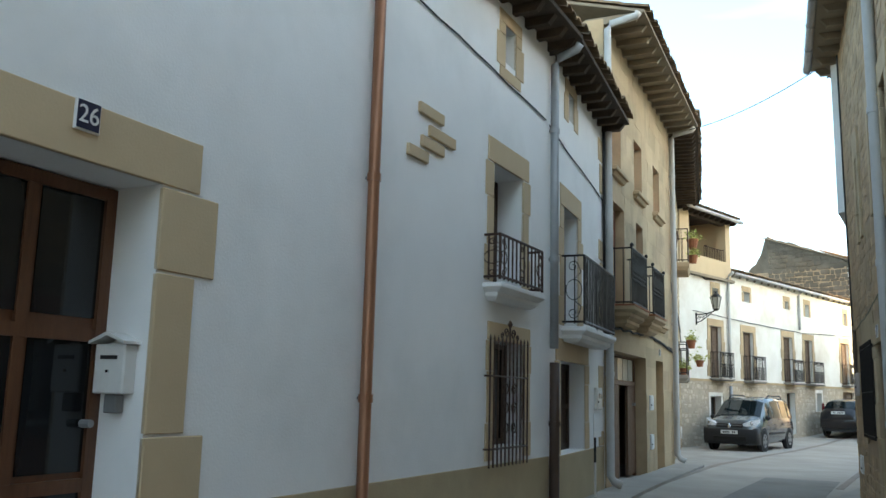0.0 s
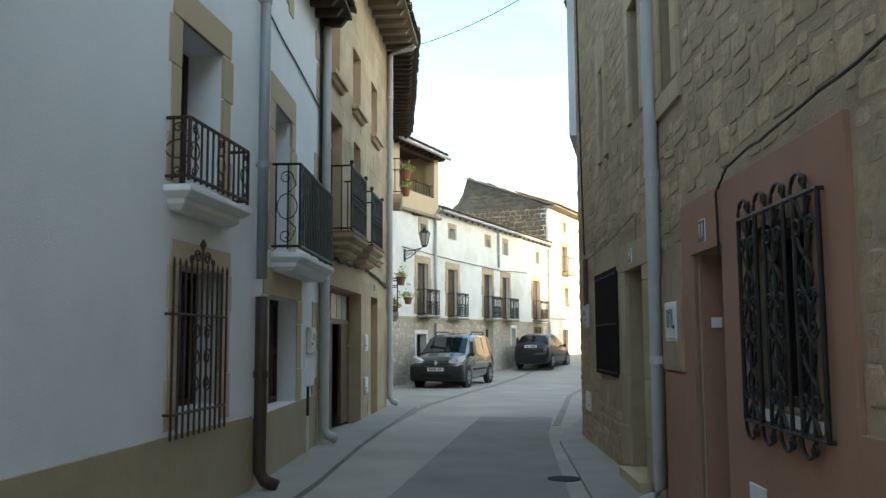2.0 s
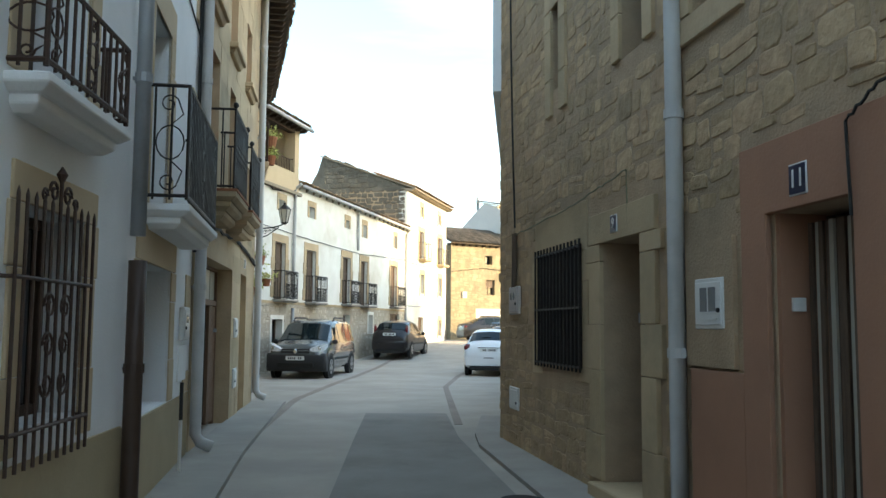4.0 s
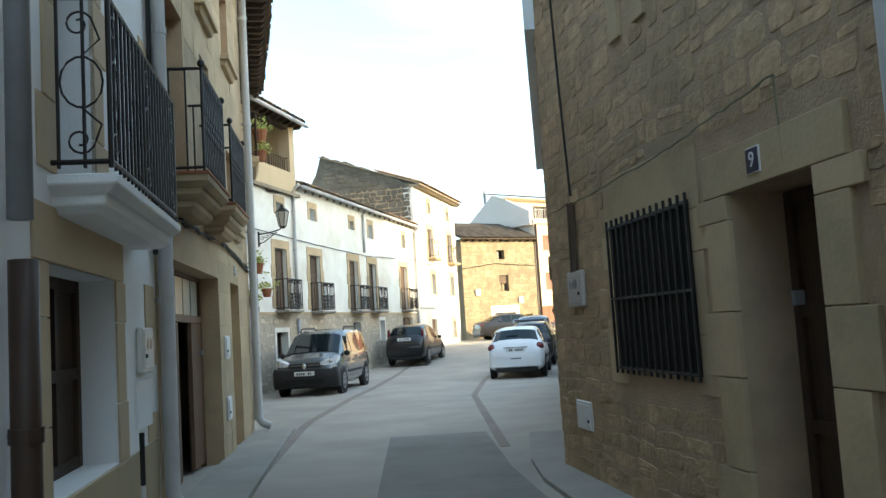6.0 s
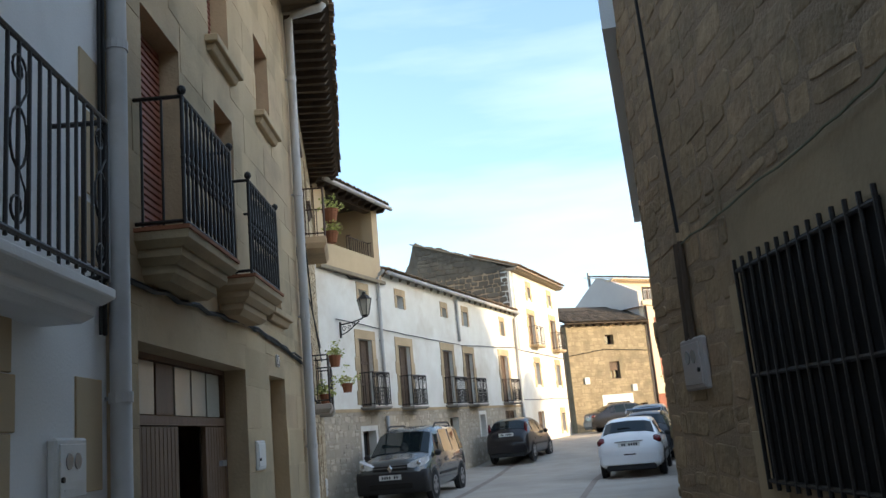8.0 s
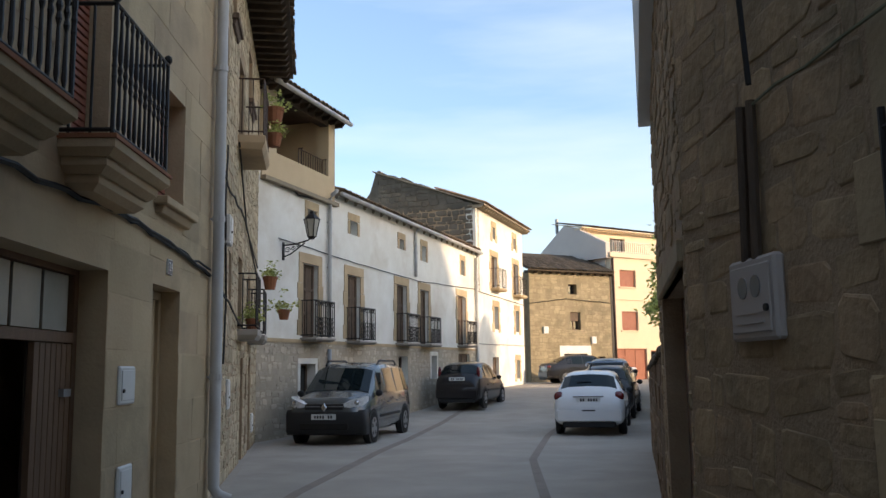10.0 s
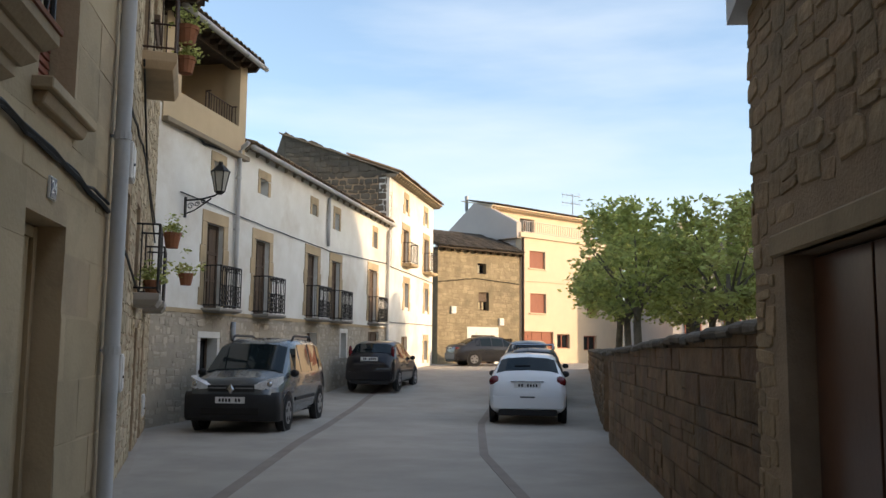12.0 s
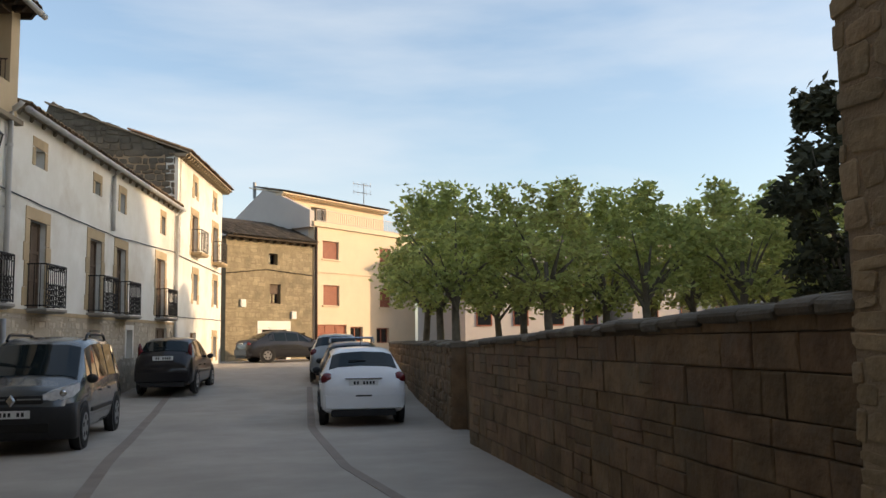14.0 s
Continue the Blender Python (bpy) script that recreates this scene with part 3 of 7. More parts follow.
def eaves(parent, f, a0, a1, z, out, raft_m, board_m, step=0.42, tile=True, rise=0.12, depth=3.5, slope=0.3, tile_m="tile"):
    """Rafters, boarding, roof slab, a row of tiles along the edge."""
    n = max(2, round((a1 - a0) / step))
    for i in range(n + 1):
        a = a0 + 0.05 + (a1 - a0 - 0.1) * i / n
        bm = B()
        fbox(bm, f, a - 0.045, a + 0.045, -0.1, out - 0.06, z - 0.10, z, taper=0.08)
        part("rafter", bm, raft_m, parent)
    bm = B()
    v = []
    for a in (a0, a1):
        for w, zz in ((out, z), (out, z + 0.05), (-depth, z + 0.05 + (depth + out) * slope), (-depth, z + (depth + out) * slope)):
            v.append(bm.verts.new(f.P(a, zz + 0.004, w)))
    for q in ((0, 1, 2, 3), (4, 7, 6, 5), (0, 4, 5, 1), (1, 5, 6, 2), (2, 6, 7, 3), (3, 7, 4, 0)):
        bm.faces.new([v[i] for i in q])
    # level boarding between the wall and the rafters' ends
    fbox(bm, f, a0, a1, -0.3, out - 0.005, z + 0.001, z + 0.02)
    roof = part("roof", bm, board_m, parent)
    if tile:
        rng = random.Random(int(abs(a0 * 7 + z * 13)))
        verts, faces = [], []
        m = int((a1 - a0) / 0.2)
        for i in range(m):
            a = a0 + (i + 0.5) * (a1 - a0) / m
            for j in range(5):
                w1 = out + 0.07 - j * 0.42 + rng.uniform(-0.02, 0.02)
                w0 = w1 - 0.46
                k = len(verts)
                for w in (w1, w0):
                    zz = z + 0.06 + (out - w) * slope + (0.03 if w == w0 else 0.045) + rng.uniform(-0.006, 0.006)
                    for s in range(6):
                        t = math.pi * s / 5
                        verts.append(f.P(a + 0.095 * math.cos(t), zz + 0.075 * math.sin(t), w) - root_at(parent))
                for s in range(5):
                    faces.append((k + s, k + s + 1, k + 7 + s, k + 6 + s))
                for s in range(6):
                    verts.append(Vector(verts[k + s]) - Vector((0, 0, 0.018)))
                for s in range(5):
                    faces.append((k + s + 1, k + s, k + 12 + s, k + 13 + s))
        me = bpy.data.meshes.new("roof_tiles")
        me.from_pydata(verts, [], faces)
        me.materials.append(M[tile_m])
        ob = new("roof_tiles", me)
        ob.parent = parent
        tagged(ob, kind="stuff")
    return roof


def gutter(f, a0, a1, z, w, material, r=0.055, label="half-round metal rain gutter along the eaves"):
    bm = B()
    tube(bm, [f.P(a0, z, w), f.P(a1, z, w)], r, 10)
    g = thing("rain_gutter", f.P(a0, z, w), label, "gutter")
    part("trough", bm, material, g, smooth=True)
    for i in range(int((a1 - a0) / 0.9) + 1):
        bm = B()
        a = min(a0 + i * 0.9 + 0.05, a1 - 0.05)
        tube(bm, [f.P(a, z, w), f.P(a + 0.025, z, w)], r + 0.008, 10)
        part("bracket", bm, material, g)
    return g


def downpipe(f, a, z0, z1, material, label, r=0.05, w=0.08, elbow=None, foot=True, collars=3):
    """A rain pipe with collars, an elbow to the gutter and a shoe at its foot."""
    p = thing("downpipe", f.P(a, z0, w), label, "pipe")
    pts = []
    if foot:
        pts += [f.P(a + 0.02, z0 + 0.03, w + 0.16), f.P(a, z0 + 0.08, w + 0.05)]
    pts += [f.P(a, z0 + 0.16, w), f.P(a, (z0 + z1) / 2, w), f.P(a, z1, w)]
    if elbow:
        pts += [f.P(a, z1 + 0.08, w + 0.05), f.P(a, z1 + 0.16, w + elbow - 0.04), f.P(a, z1 + 0.22, w + elbow)]
    bm = B()
    tube(bm, pts, r, 12)
    part("pipe", bm, material, p, smooth=True)
    for i in range(collars):
        z = z0 + (z1 - z0) * (i + 0.75) / (collars + 0.3)
        bm = B()
        tube(bm, [f.P(a, z, w), f.P(a, z + 0.06, w)], r + 0.009, 12)
        c = part("collar", bm, material, p, smooth=False)
        bm = B()
        fbox(bm, f, a - 0.012, a + 0.012, 0.0, w, z + 0.02, z + 0.04)
        part("clip", bm, "zinc", p)
    return p


def cable(name, pts, r=0.009, material="cable", label="thin black cable fixed along the facade"):
    bm = B()
    tube(bm, pts, r, 5)
    c = thing(name, Vector(pts[0]), label, "cable")
    part("strand", bm, material, c)
    return c


def sag(p, q, drop, n=14):
    p, q = Vector(p), Vector(q)
    return [p.lerp(q, t / n) - Vector((0, 0, drop * 4 * (t / n) * (1 - t / n))) for t in range(n + 1)]


def wobble(f, aa, zz, w, seed, k=0.012, n=8):
    rng = random.Random(seed)
    out = []
    for (a0, z0), (a1, z1) in zip(list(zip(aa, zz)), list(zip(aa, zz))[1:]):
        for i in range(n):
            t = i / n
            out.append(f.P(a0 + (a1 - a0) * t, z0 + (z1 - z0) * t + rng.uniform(-k, k), w))
    out.append(f.P(aa[-1], zz[-1], w))
    return out


def number_plate(f, a, z, txt, size=0.15, w=0.012):
    t = thing("house_number", f.P(a, z, w), f"dark blue enamel house number plate reading {txt}", "sign")
    bm = B()
    fbox(bm, f, a - size * 0.5, a + size * 0.5, 0.002, w, z - size * 0.52, z + size * 0.52)
    part("plate", bm, "enamel", t, bev=0.003)
    bm = B()
    fbox(bm, f, a - size * 0.45, a + size * 0.45, w - 0.002, w + 0.003, z - size * 0.47, z + size * 0.47)
    part("field", bm, "blue", t)
    text_on(txt, f, a, z, w + 0.005, size * 0.85, t)
    return t


def meter_box(f, a0, a1, z0, z1, out=0.09, windows=True, label="white plastic electricity meter box on the wall", dials=True, shell="whiteplastic"):
    t = thing("meter_box", f.P((a0 + a1) / 2, z0, 0), label, "meter box", group="meter boxes")
    bm = B()
    fbox(bm, f, a0, a1, 0.0, out, z0, z1)
    b = part("case", bm, shell, t, bev=0.012)
    bm = B()
    fbox(bm, f, a0 + 0.03, a1 - 0.03, out, out + 0.008, z0 + 0.03, z1 - 0.03)
    lid = part("lid", bm, shell, t, bev=0.004)
    if windows:
        m = (a0 + a1) / 2
        for s in (m - (a1 - a0) * 0.26, m + (a1 - a0) * 0.02):
            bm = B()
            if dials:
                c = s + (a1 - a0) * 0.11
                tube(bm, [f.P(c, z0 + (z1 - z0) * 0.64, out + 0.004), f.P(c, z0 + (z1 - z0) * 0.64, out + 0.012)], (a1 - a0) * 0.105, 16)
            else:
                fbox(bm, f, s, s + (a1 - a0) * 0.22, out + 0.006, out + 0.012, z0 + (z1 - z0) * 0.35, z1 - (z1 - z0) * 0.2)
            part("dial_window", bm, "greybox", lid)
        for k in (0.2, 0.32):
            bm = B()
            fbox(bm, f, a0 + (a1 - a0) * 0.2, a1 - (a1 - a0) * 0.2, out + 0.006, out + 0.012, z0 + (z1 - z0) * k, z0 + (z1 - z0) * (k + 0.03))
            part("ridge", bm, shell, lid)
    bm = B()
    tube(bm, [f.P(a0 + 0.05, (z0 + z1) / 2 - 0.04, out), f.P(a0 + 0.05, (z0 + z1) / 2 - 0.04, out + 0.02)], 0.014)
    part("lock", bm, "plasticblack", lid)
    return t


def surround(parent, f, a0, a1, z0, z1, t, top, material="ochre", quoin=0.0, proud=0.012, label=""):
    """Painted or stone frame round an opening: lintel and jamb blocks."""
    bm = B()
    fbox(bm, f, a0 - t, a1 + t, -0.02, proud, z1, z1 + top)
    s = part("lintel", bm, material, parent, label, bev=0.004)
    for side in (0, 1):
        z, k = z0, 0
        while z < z1 - 0.02:
            h = min(0.5 if k % 2 else 0.36, z1 - z)
            ww = t + (quoin if k % 2 == 0 else 0)
            bm = B()
            if side == 0:
                fbox(bm, f, a0 - ww, a0, -0.02, proud, z, z + h - 0.006)
            else:
                fbox(bm, f, a1, a1 + ww, -0.02, proud, z, z + h - 0.006)
            part("jamb_block", bm, material, parent, bev=0.004)
            z, k = z + h, k + 1
    return s


def sill(parent, f, a0, a1, z, material="sand", out=0.12, h=0.14):
    bm = B()
    fbox(bm, f, a0 - 0.12, a1 + 0.12, -0.02, out, z - h * 0.5, z)
    fbox(bm, f, a0 - 0.07, a1 + 0.07, -0.02, out * 0.7, z - h, z - h * 0.5 - 0.001, taper=0.03)
    return part("window_sill", bm, material, parent, bev=0.008)


def house(f, a, label):
    return thing("house", f.P(a, ground_z(f.P(a, 0).y), -1.0), label, "house")


def front(parent, f, a0, a1, z1, holes, material, depth=5.0, top=None, thick=0.35, close=True, label=""):
    bm = B()
    wall_mesh(bm, f, a0, a1, -0.3, z1, holes, thick, top)
    w = part("wall", bm, material, parent, label)
    if close:
        closing(parent, f, a0, a1, z1 - 0.02, depth)
    return w


# ---------- ground ----------
def strip(name, left, right, material, lift, label="", kind="structure", parent=None, step=1.0):
    """A band of ground between two lines of (x, y), lifted above the street, with a real edge."""
    ys = sorted({p[1] for p in left} | {p[1] for p in right})
    y0, y1 = ys[0], ys[-1]
    n = max(2, int((y1 - y0) / step))
    bm = B()
    rows = []
    for i in range(n + 1):
        y = y0 + (y1 - y0) * i / n
        xl = float(np.interp(y, [p[1] for p in left], [p[0] for p in left]))
        xr = float(np.interp(y, [p[1] for p in right], [p[0] for p in right]))
        z = ground_z(y) + lift
        rows.append([bm.verts.new((x, y, zz)) for x, zz in ((xl, z - lift - 0.02), (xl, z), (xr, z), (xr, z - lift - 0.02))])
    for a, b in zip(rows, rows[1:]):
        for k in range(3):
            bm.faces.new((a[k], a[k + 1], b[k + 1], b[k]))
    bm.faces.new(rows[0])
    bm.faces.new(rows[-1][::-1])
    return part(name, bm, material, parent, label, kind=kind)


bm = B()
gy = [-300, -30, 0, 10, 13, 16, 19, 22, 26, 30, 32.5, 35, 37, 39, 42, 45, 50, 55, 100, 400]
gx = [-300, -30, -8, 0, 8, 30, 300]
grid = [[bm.verts.new((x, y, ground_z(y))) for x in gx] for y in gy]
for r, s in zip(grid, grid[1:]):
    for k in range(len(gx) - 1):
        bm.faces.new((r[k], r[k + 1], s[k + 1], s[k]))
part("ground", bm, "road", label="worn pale concrete street surface", kind="structure")
strip("pavement", [(-1.45, -4), (-1.78, 11), (-2.2, 14.4), (-2.7, 20.9)], [(-0.98, -4), (-1.26, 11), (-1.62, 14.4), (-2.1, 20.9)], "concrete", 0.05, "pale concrete pavement along the houses")
strip("pavement", [(1.22, 10.8), (0.82, 15.6), (1.15, 18.4)], [(1.79, 10.8), (1.16, 15.75), (1.6, 18.4)], "concrete", 0.04, "narrow concrete pavement below the stone wall")
strip("pavement", [(2.55, -4), (1.22, 10.8)], [(3.6, -4), (1.79, 10.8)], "concrete", 0.04, "narrow concrete pavement below the stone wall")
strip("road_patch", [(-0.35, -4), (-0.52, 10), (-0.58, 16), (-0.6, 19.1)], [(2.5, -4), (1.1, 10), (0.68, 16), (0.66, 19.1)], "asphalt", 0.004, "darker asphalt patch in the street")
strip("drain_channel", [(-1.2, 8), (-1.85, 15), (-2.12, 21.7), (-1.78, 27.6), (-0.62, 39.2), (0.6, 46)], [(-1.06, 8), (-1.72, 15), (-1.98, 21.7), (-1.62, 27.6), (-0.46, 39.2), (0.78, 46)], "gutter", 0.005, "stained shallow drain channel along the carriageway")
strip("drain_channel", [(0.70, 17.5), (0.78, 21.7), (0.86, 25.7), (1.42, 30.6), (3.2, 40)], [(0.82, 17.5), (0.90, 21.7), (0.98, 25.7), (1.56, 30.6), (3.36, 40)], "gutter", 0.005, "stained shallow drain channel along the carriageway")
strip("parking_apron", [(-2.62, 20.9), (-4.55, 29.6), (-4.5, 30.3), (-0.3, 45)], [(-2.13, 20.9), (-1.95, 25), (-1.48, 30), (0.3, 45)], "palepave", 0.003, "pale concrete parking apron before the white house")
bm = B()
tube(bm, [(0.95, 12.2, ground_z(12.2) + 0.001), (0.95, 12.2, ground_z(12.2) + 0.010)], 0.16, 20)
tagged(part("gully_cover", bm, "rubber", label="round dark iron cover in the street"), category="cover")

# ---------- white house 26 ----------
y = H1.a
h26 = house(H1, y(8), "whitewashed house with ochre painted trim and timber eaves")
holes = [(y(3.35), y(4.92), -0.3, 2.57), (y(9.37), y(10.18), 2.60, 3.83), (y(9.44), y(10.22), 0.98, 2.02), (y(9.62), y(9.92), 5.0, 5.42)]
front(h26, H1, y(-4), y(11.0), 5.72, holes, "white", thick=0.42)
bm = B()
for s, e in ((y(-4), y(3.0)), (y(5.38), y(11.0))):
    fbox(bm, H1, s, e, -0.01, 0.012, 0.0, 0.82)
part("plinth", bm, "plinth", h26, "ochre painted plinth", bev=0.004)
bm = B()
fbox(bm, H1, y(3.0), y(5.2), -0.02, 0.014, 2.57, 2.86)
part("lintel", bm, "ochre", h26, "ochre painted lintel over the door", bev=0.005)
for z0, z1, e in ((2.10, 2.555, 5.36), (1.235, 2.085, 5.205), (0.8, 1.22, 5.36), (0.1, 0.79, 5.205)):
    bm = B()
    fbox(bm, H1, y(4.92), y(e), -0.02, 0.014, z0, z1)
    part("jamb_block", bm, "ochre", h26, bev=0.006)
d = leaf_door(h26, H1, y(3.35), y(4.92), 0.15, 2.56, -0.36, "wood", 3, 3, "door", "varnished brown wooden door with dark glass panes")
for c in range(3):
    for r in range(3):
        if r == 0 and c < 2:
            continue
        bm = B()
        a = y(3.35) + (y(4.92) - y(3.35)) * c / 3
        z = 0.15 + 2.41 * r / 3
        fbox(bm, H1, a + 0.06, a + (y(4.92) - y(3.35)) / 3 - 0.03, -0.362, -0.352, z + 0.08, z + 2.41 / 3 - 0.01)
        part("pane", bm, "glass", d)
surround(h26, H1, y(9.37), y(10.18), 2.60, 3.83, 0.15, 0.25, quoin=0.05)
leaf_door(h26, H1, y(9.38), y(10.17), 2.6, 3.82, -0.33, "darkwood", 2, 2, "balcony_door", knob=False)
balcony(h26, H1, y(9.14), y(10.36), 2.40, 2.565, 0.20, 2, "white", "rustiron", 3.04, "scroll", 0.105)
surround(h26, H1, y(9.44), y(10.22), 0.86, 2.02, 0.17, 0.18, quoin=0.03, proud=0.016)
window(h26, H1, y(9.44), y(10.22), 0.98, 2.02, -0.2, "darkwood")
surround(h26, H1, y(9.62), y(9.92), 4.93, 5.42, 0.16, 0.14, quoin=0.06)
bm = B()
fbox(bm, H1, y(9.48), y(10.06), -0.02, 0.012, 4.80, 4.925)
part("sill_band", bm, "ochre", h26, bev=0.004)
window(h26, H1, y(9.62), y(9.92), 5.0, 5.42, -0.28, "darkwood", 1)
eaves(h26, H1, y(-4), y(11.02), 5.72, 0.42, "eave", "eave", 0.38)


def window_grille(f, a0, a1, z0, z1, out, material, n, crest, label, lattice=False):
    g = thing("window_grille", f.P((a0 + a1) / 2, z0, 0), label, "window grille")
    rails = (z0 + (z1 - z0) * 0.14, z0 + (z1 - z0) * 0.70) if not lattice else (z0, z1)
    for z in rails:
        bm = B()
        tube(bm, [f.P(a0, z, 0.0), f.P(a0, z, out), f.P(a1, z, out), f.P(a1, z, 0.0)], 0.011, 6)
        part("rail", bm, material, g)
    for i in range(n + 1 if n else 0):
        a = a0 + (a1 - a0) * i / n
        bm = B()
        tube(bm, [f.P(a, z0, out), f.P(a, z1, out), f.P(a, z1 + 0.03, out)], 0.009, 6, radii=[0.009, 0.009, 0.002])
        part("bar", bm, material, g)
    bm = B()
    m = (a0 + a1) / 2
    if crest:
        for s in (-1, 1):
            tube(bm, spiral(f, m + s * 0.09, z1 + 0.06, out, 0.055, s, 1), 0.008, 5)
            tube(bm, spiral(f, m + s * 0.2, z1 + 0.03, out, 0.035, -s, 1), 0.007, 5)
        tube(bm, [f.P(m, z1, out), f.P(m, z1 + 0.12, out), f.P(m, z1 + 0.16, out), f.P(m, z1 + 0.2, out)], 0.01, 6, radii=[0.01, 0.01, 0.028, 0.004])
    if not lattice:
        for zc in (0.3, 0.45, 0.6):
            for s in (-1, 1):
                tube(bm, spiral(f, m + s * 0.1, z0 + (z1 - z0) * zc, out + 0.006, 0.07, s, 1 if zc > 0.4 else -1), 0.007, 5)
    if bm.verts:
        part("scrollwork", bm, material, g, kind="stuff")
    else:
        bm.free()
    return g


window_grille(H1, y(9.22), y(10.2), 0.80, 2.04, 0.06, "rustiron", 10, True, "brown wrought iron window grille with scrolled crest")
# raised bars of the facade's ornament
orn = thing("wall_ornament", H1.P(y(8.0), 3.5, 0), "four raised ochre bars set in the white wall", "ornament")
for s, e, z in ((7.75, 8.2, 3.86), (7.94, 8.44, 3.70), (7.80, 8.22, 3.575), (7.57, 7.92, 3.44)):
    bm = B()
    fbox(bm, H1, y(s), y(e), -0.005, 0.03, z, z + 0.10)
    part("bar", bm, "ochre", orn, bev=0.006)
number_plate(H1, y(4.375), 2.785, "26", 0.15, 0.03)
downpipe(H1, y(6.97), 0.17, 5.62, "copper", "brown copper downpipe on the white facade", 0.045, 0.07, 0.3, collars=3)
downpipe(H1, y(11.0), 1.87, 5.45, "zinc", "grey zinc downpipe between the two white houses", 0.05, 0.07, 0.32, foot=False, collars=2)
downpipe(H1, y(11.02), 0.17, 1.87, "brownpipe", "dark brown iron foot of a downpipe", 0.058, 0.07, None, collars=1)
cable("facade_cable", wobble(H1, [y(2), y(7.68), y(10.84)], [4.95, 4.87, 4.72], 0.015, 1))
# letter box on the side of the door recess
q = H1.P(y(4.92), 0, 0)
q2 = H1.P(y(4.92), 0, -1)
RV = Wall((q.x, q.y), (q2.x, q2.y))
if RV.n.y > 0:
    RV.n = -RV.n
lb = thing("letter_box", RV.P(0.2, 1.42, 0), "white letter box with a pitched lid on the door recess", "letter box")
bm = B()
fbox(bm, RV, 0.08, 0.30, 0.0, 0.09, 1.44, 1.70)
case = part("case", bm, "whiteplastic", lb, bev=0.008)
bm = B()
vs = [bm.verts.new(RV.P(a, z, w)) for w in (0.0, 0.12) for a, z in ((0.06, 1.70), (0.19, 1.745), (0.32, 1.70), (0.32, 1.715), (0.19, 1.765), (0.06, 1.715))]
bm.faces.new(vs[:6])
bm.faces.new(vs[6:][::-1])
for k in range(6):
    bm.faces.new((vs[k], vs[(k + 1) % 6], vs[6 + (k + 1) % 6], vs[6 + k]))
part("lid", bm, "whiteplastic", lb)
bm = B()
fbox(bm, RV, 0.13, 0.25, 0.09, 0.096, 1.62, 1.64)
part("slot", bm, "plasticblack", case)
bm = B()
fbox(bm, RV, 0.185, 0.20, 0.09, 0.1, 1.55, 1.565)
part("lock", bm, "chrome", case)
bm = B()
fbox(bm, RV, 0.15, 0.24, 0.0, 0.06, 1.34, 1.438)
part("newspaper_holder", bm, "greybox", lb, bev=0.006)

# ---------- white house with the large balcony ----------
y = H2.a
h22 = house(H2, y(12.5), "white house with ochre trim and a deep balcony")
holes = [(y(11.62), y(13.0), 0.80, 1.92), (y(11.8), y(12.6), 2.34, 3.88), (y(12.05), y(12.38), 5.12, 5.5)]
front(h22, H2, 0.0, H2.length, 5.72, holes, "white", thick=0.38)
bm = B()
fbox(bm, H2, 0.12, H2.length - 0.1, -0.01, 0.012, 0.0, 0.79)
part("plinth", bm, "plinth", h22, "ochre painted plinth", bev=0.004)
surround(h22, H2, y(11.8), y(12.6), 2.36, 3.88, 0.2, 0.27, quoin=0.1)
surround(h22, H2, y(12.05), y(12.38), 5.06, 5.5, 0.17, 0.15, quoin=0.06)
surround(h22, H2, y(11.62), y(13.0), 0.80, 1.92, 0.22, 0.27, quoin=0.04, proud=0.014)
for z0, z1, w in ((2.6, 2.95, 0.3), (3.0, 3.5, 0.2), (3.55, 3.85, 0.3), (4.6, 5.05, 0.2), (5.1, 5.45, 0.3), (1.35, 1.95, 0.36), (0.8, 1.0, 0.36)):
    bm = B()
    fbox(bm, H2, H2.length - 0.1 - w, H2.length - 0.1, -0.02, 0.012, z0, z1)
    part("corner_block", bm, "ochre", h22, bev=0.004)
leaf_door(h22, H2, y(11.8), y(12.6), 2.34, 3.88, -0.3, "darkwood", 3, 2, "balcony_door", knob=False)
window(h22, H2, y(12.05), y(12.38), 5.12, 5.5, -0.28, "darkwood", 1)
leaf_door(h22, H2, y(11.62), y(13.0), 0.80, 1.92, -0.24, "darkwood", 2, 3, "shutter", "dark brown wooden shutter", knob=False)
balcony(h22, H2, y(11.66), y(13.66), 2.16, 2.34, 0.32, 2, "white", "iron", 3.22, "scroll", 0.10, label="white painted slab, flaking at its edge")
eaves(h22, H2, 0.0, H2.length, 5.72, 0.42, "eave", "eave", 0.38)
meter_box(H2, y(13.6), y(13.98), 1.31, 1.63, 0.05)
bm = B()
fbox(bm, H2, y(13.55), y(14.05), -0.01, 0.018, 0.93, 1.27)
part("patch", bm, "white", h22, "white painted patch below the meter", bev=0.003)
post = thing("marker_post", H2.P(y(13.2), ground_z(13.2) + 0.05, 0.1), "thin white post with a black top by the wall", "post")
bm = B()
tube(bm, [H2.P(y(13.2), 0.16, 0.1), H2.P(y(13.2), 0.62, 0.1)], 0.016)
part("shaft", bm, "whiteplastic", post)
bm = B()
tube(bm, [H2.P(y(13.2), 0.62, 0.1), H2.P(y(13.2), 0.95, 0.1)], 0.017)
part("top", bm, "plasticblack", post)
cable("facade_cable", wobble(H2, [0.0, H2.length], [4.7, 4.5], 0.015, 2))
for k in range(3):
    cable("riser_cable", wobble(H2, [H2.length - 0.16 + 0.03 * k] * 4, [2.2, 3.4, 4.6, 5.6], 0.03 + 0.015 * (k % 2), 3 + k, 0.0), 0.011, label="black cable running up the corner of the facade")
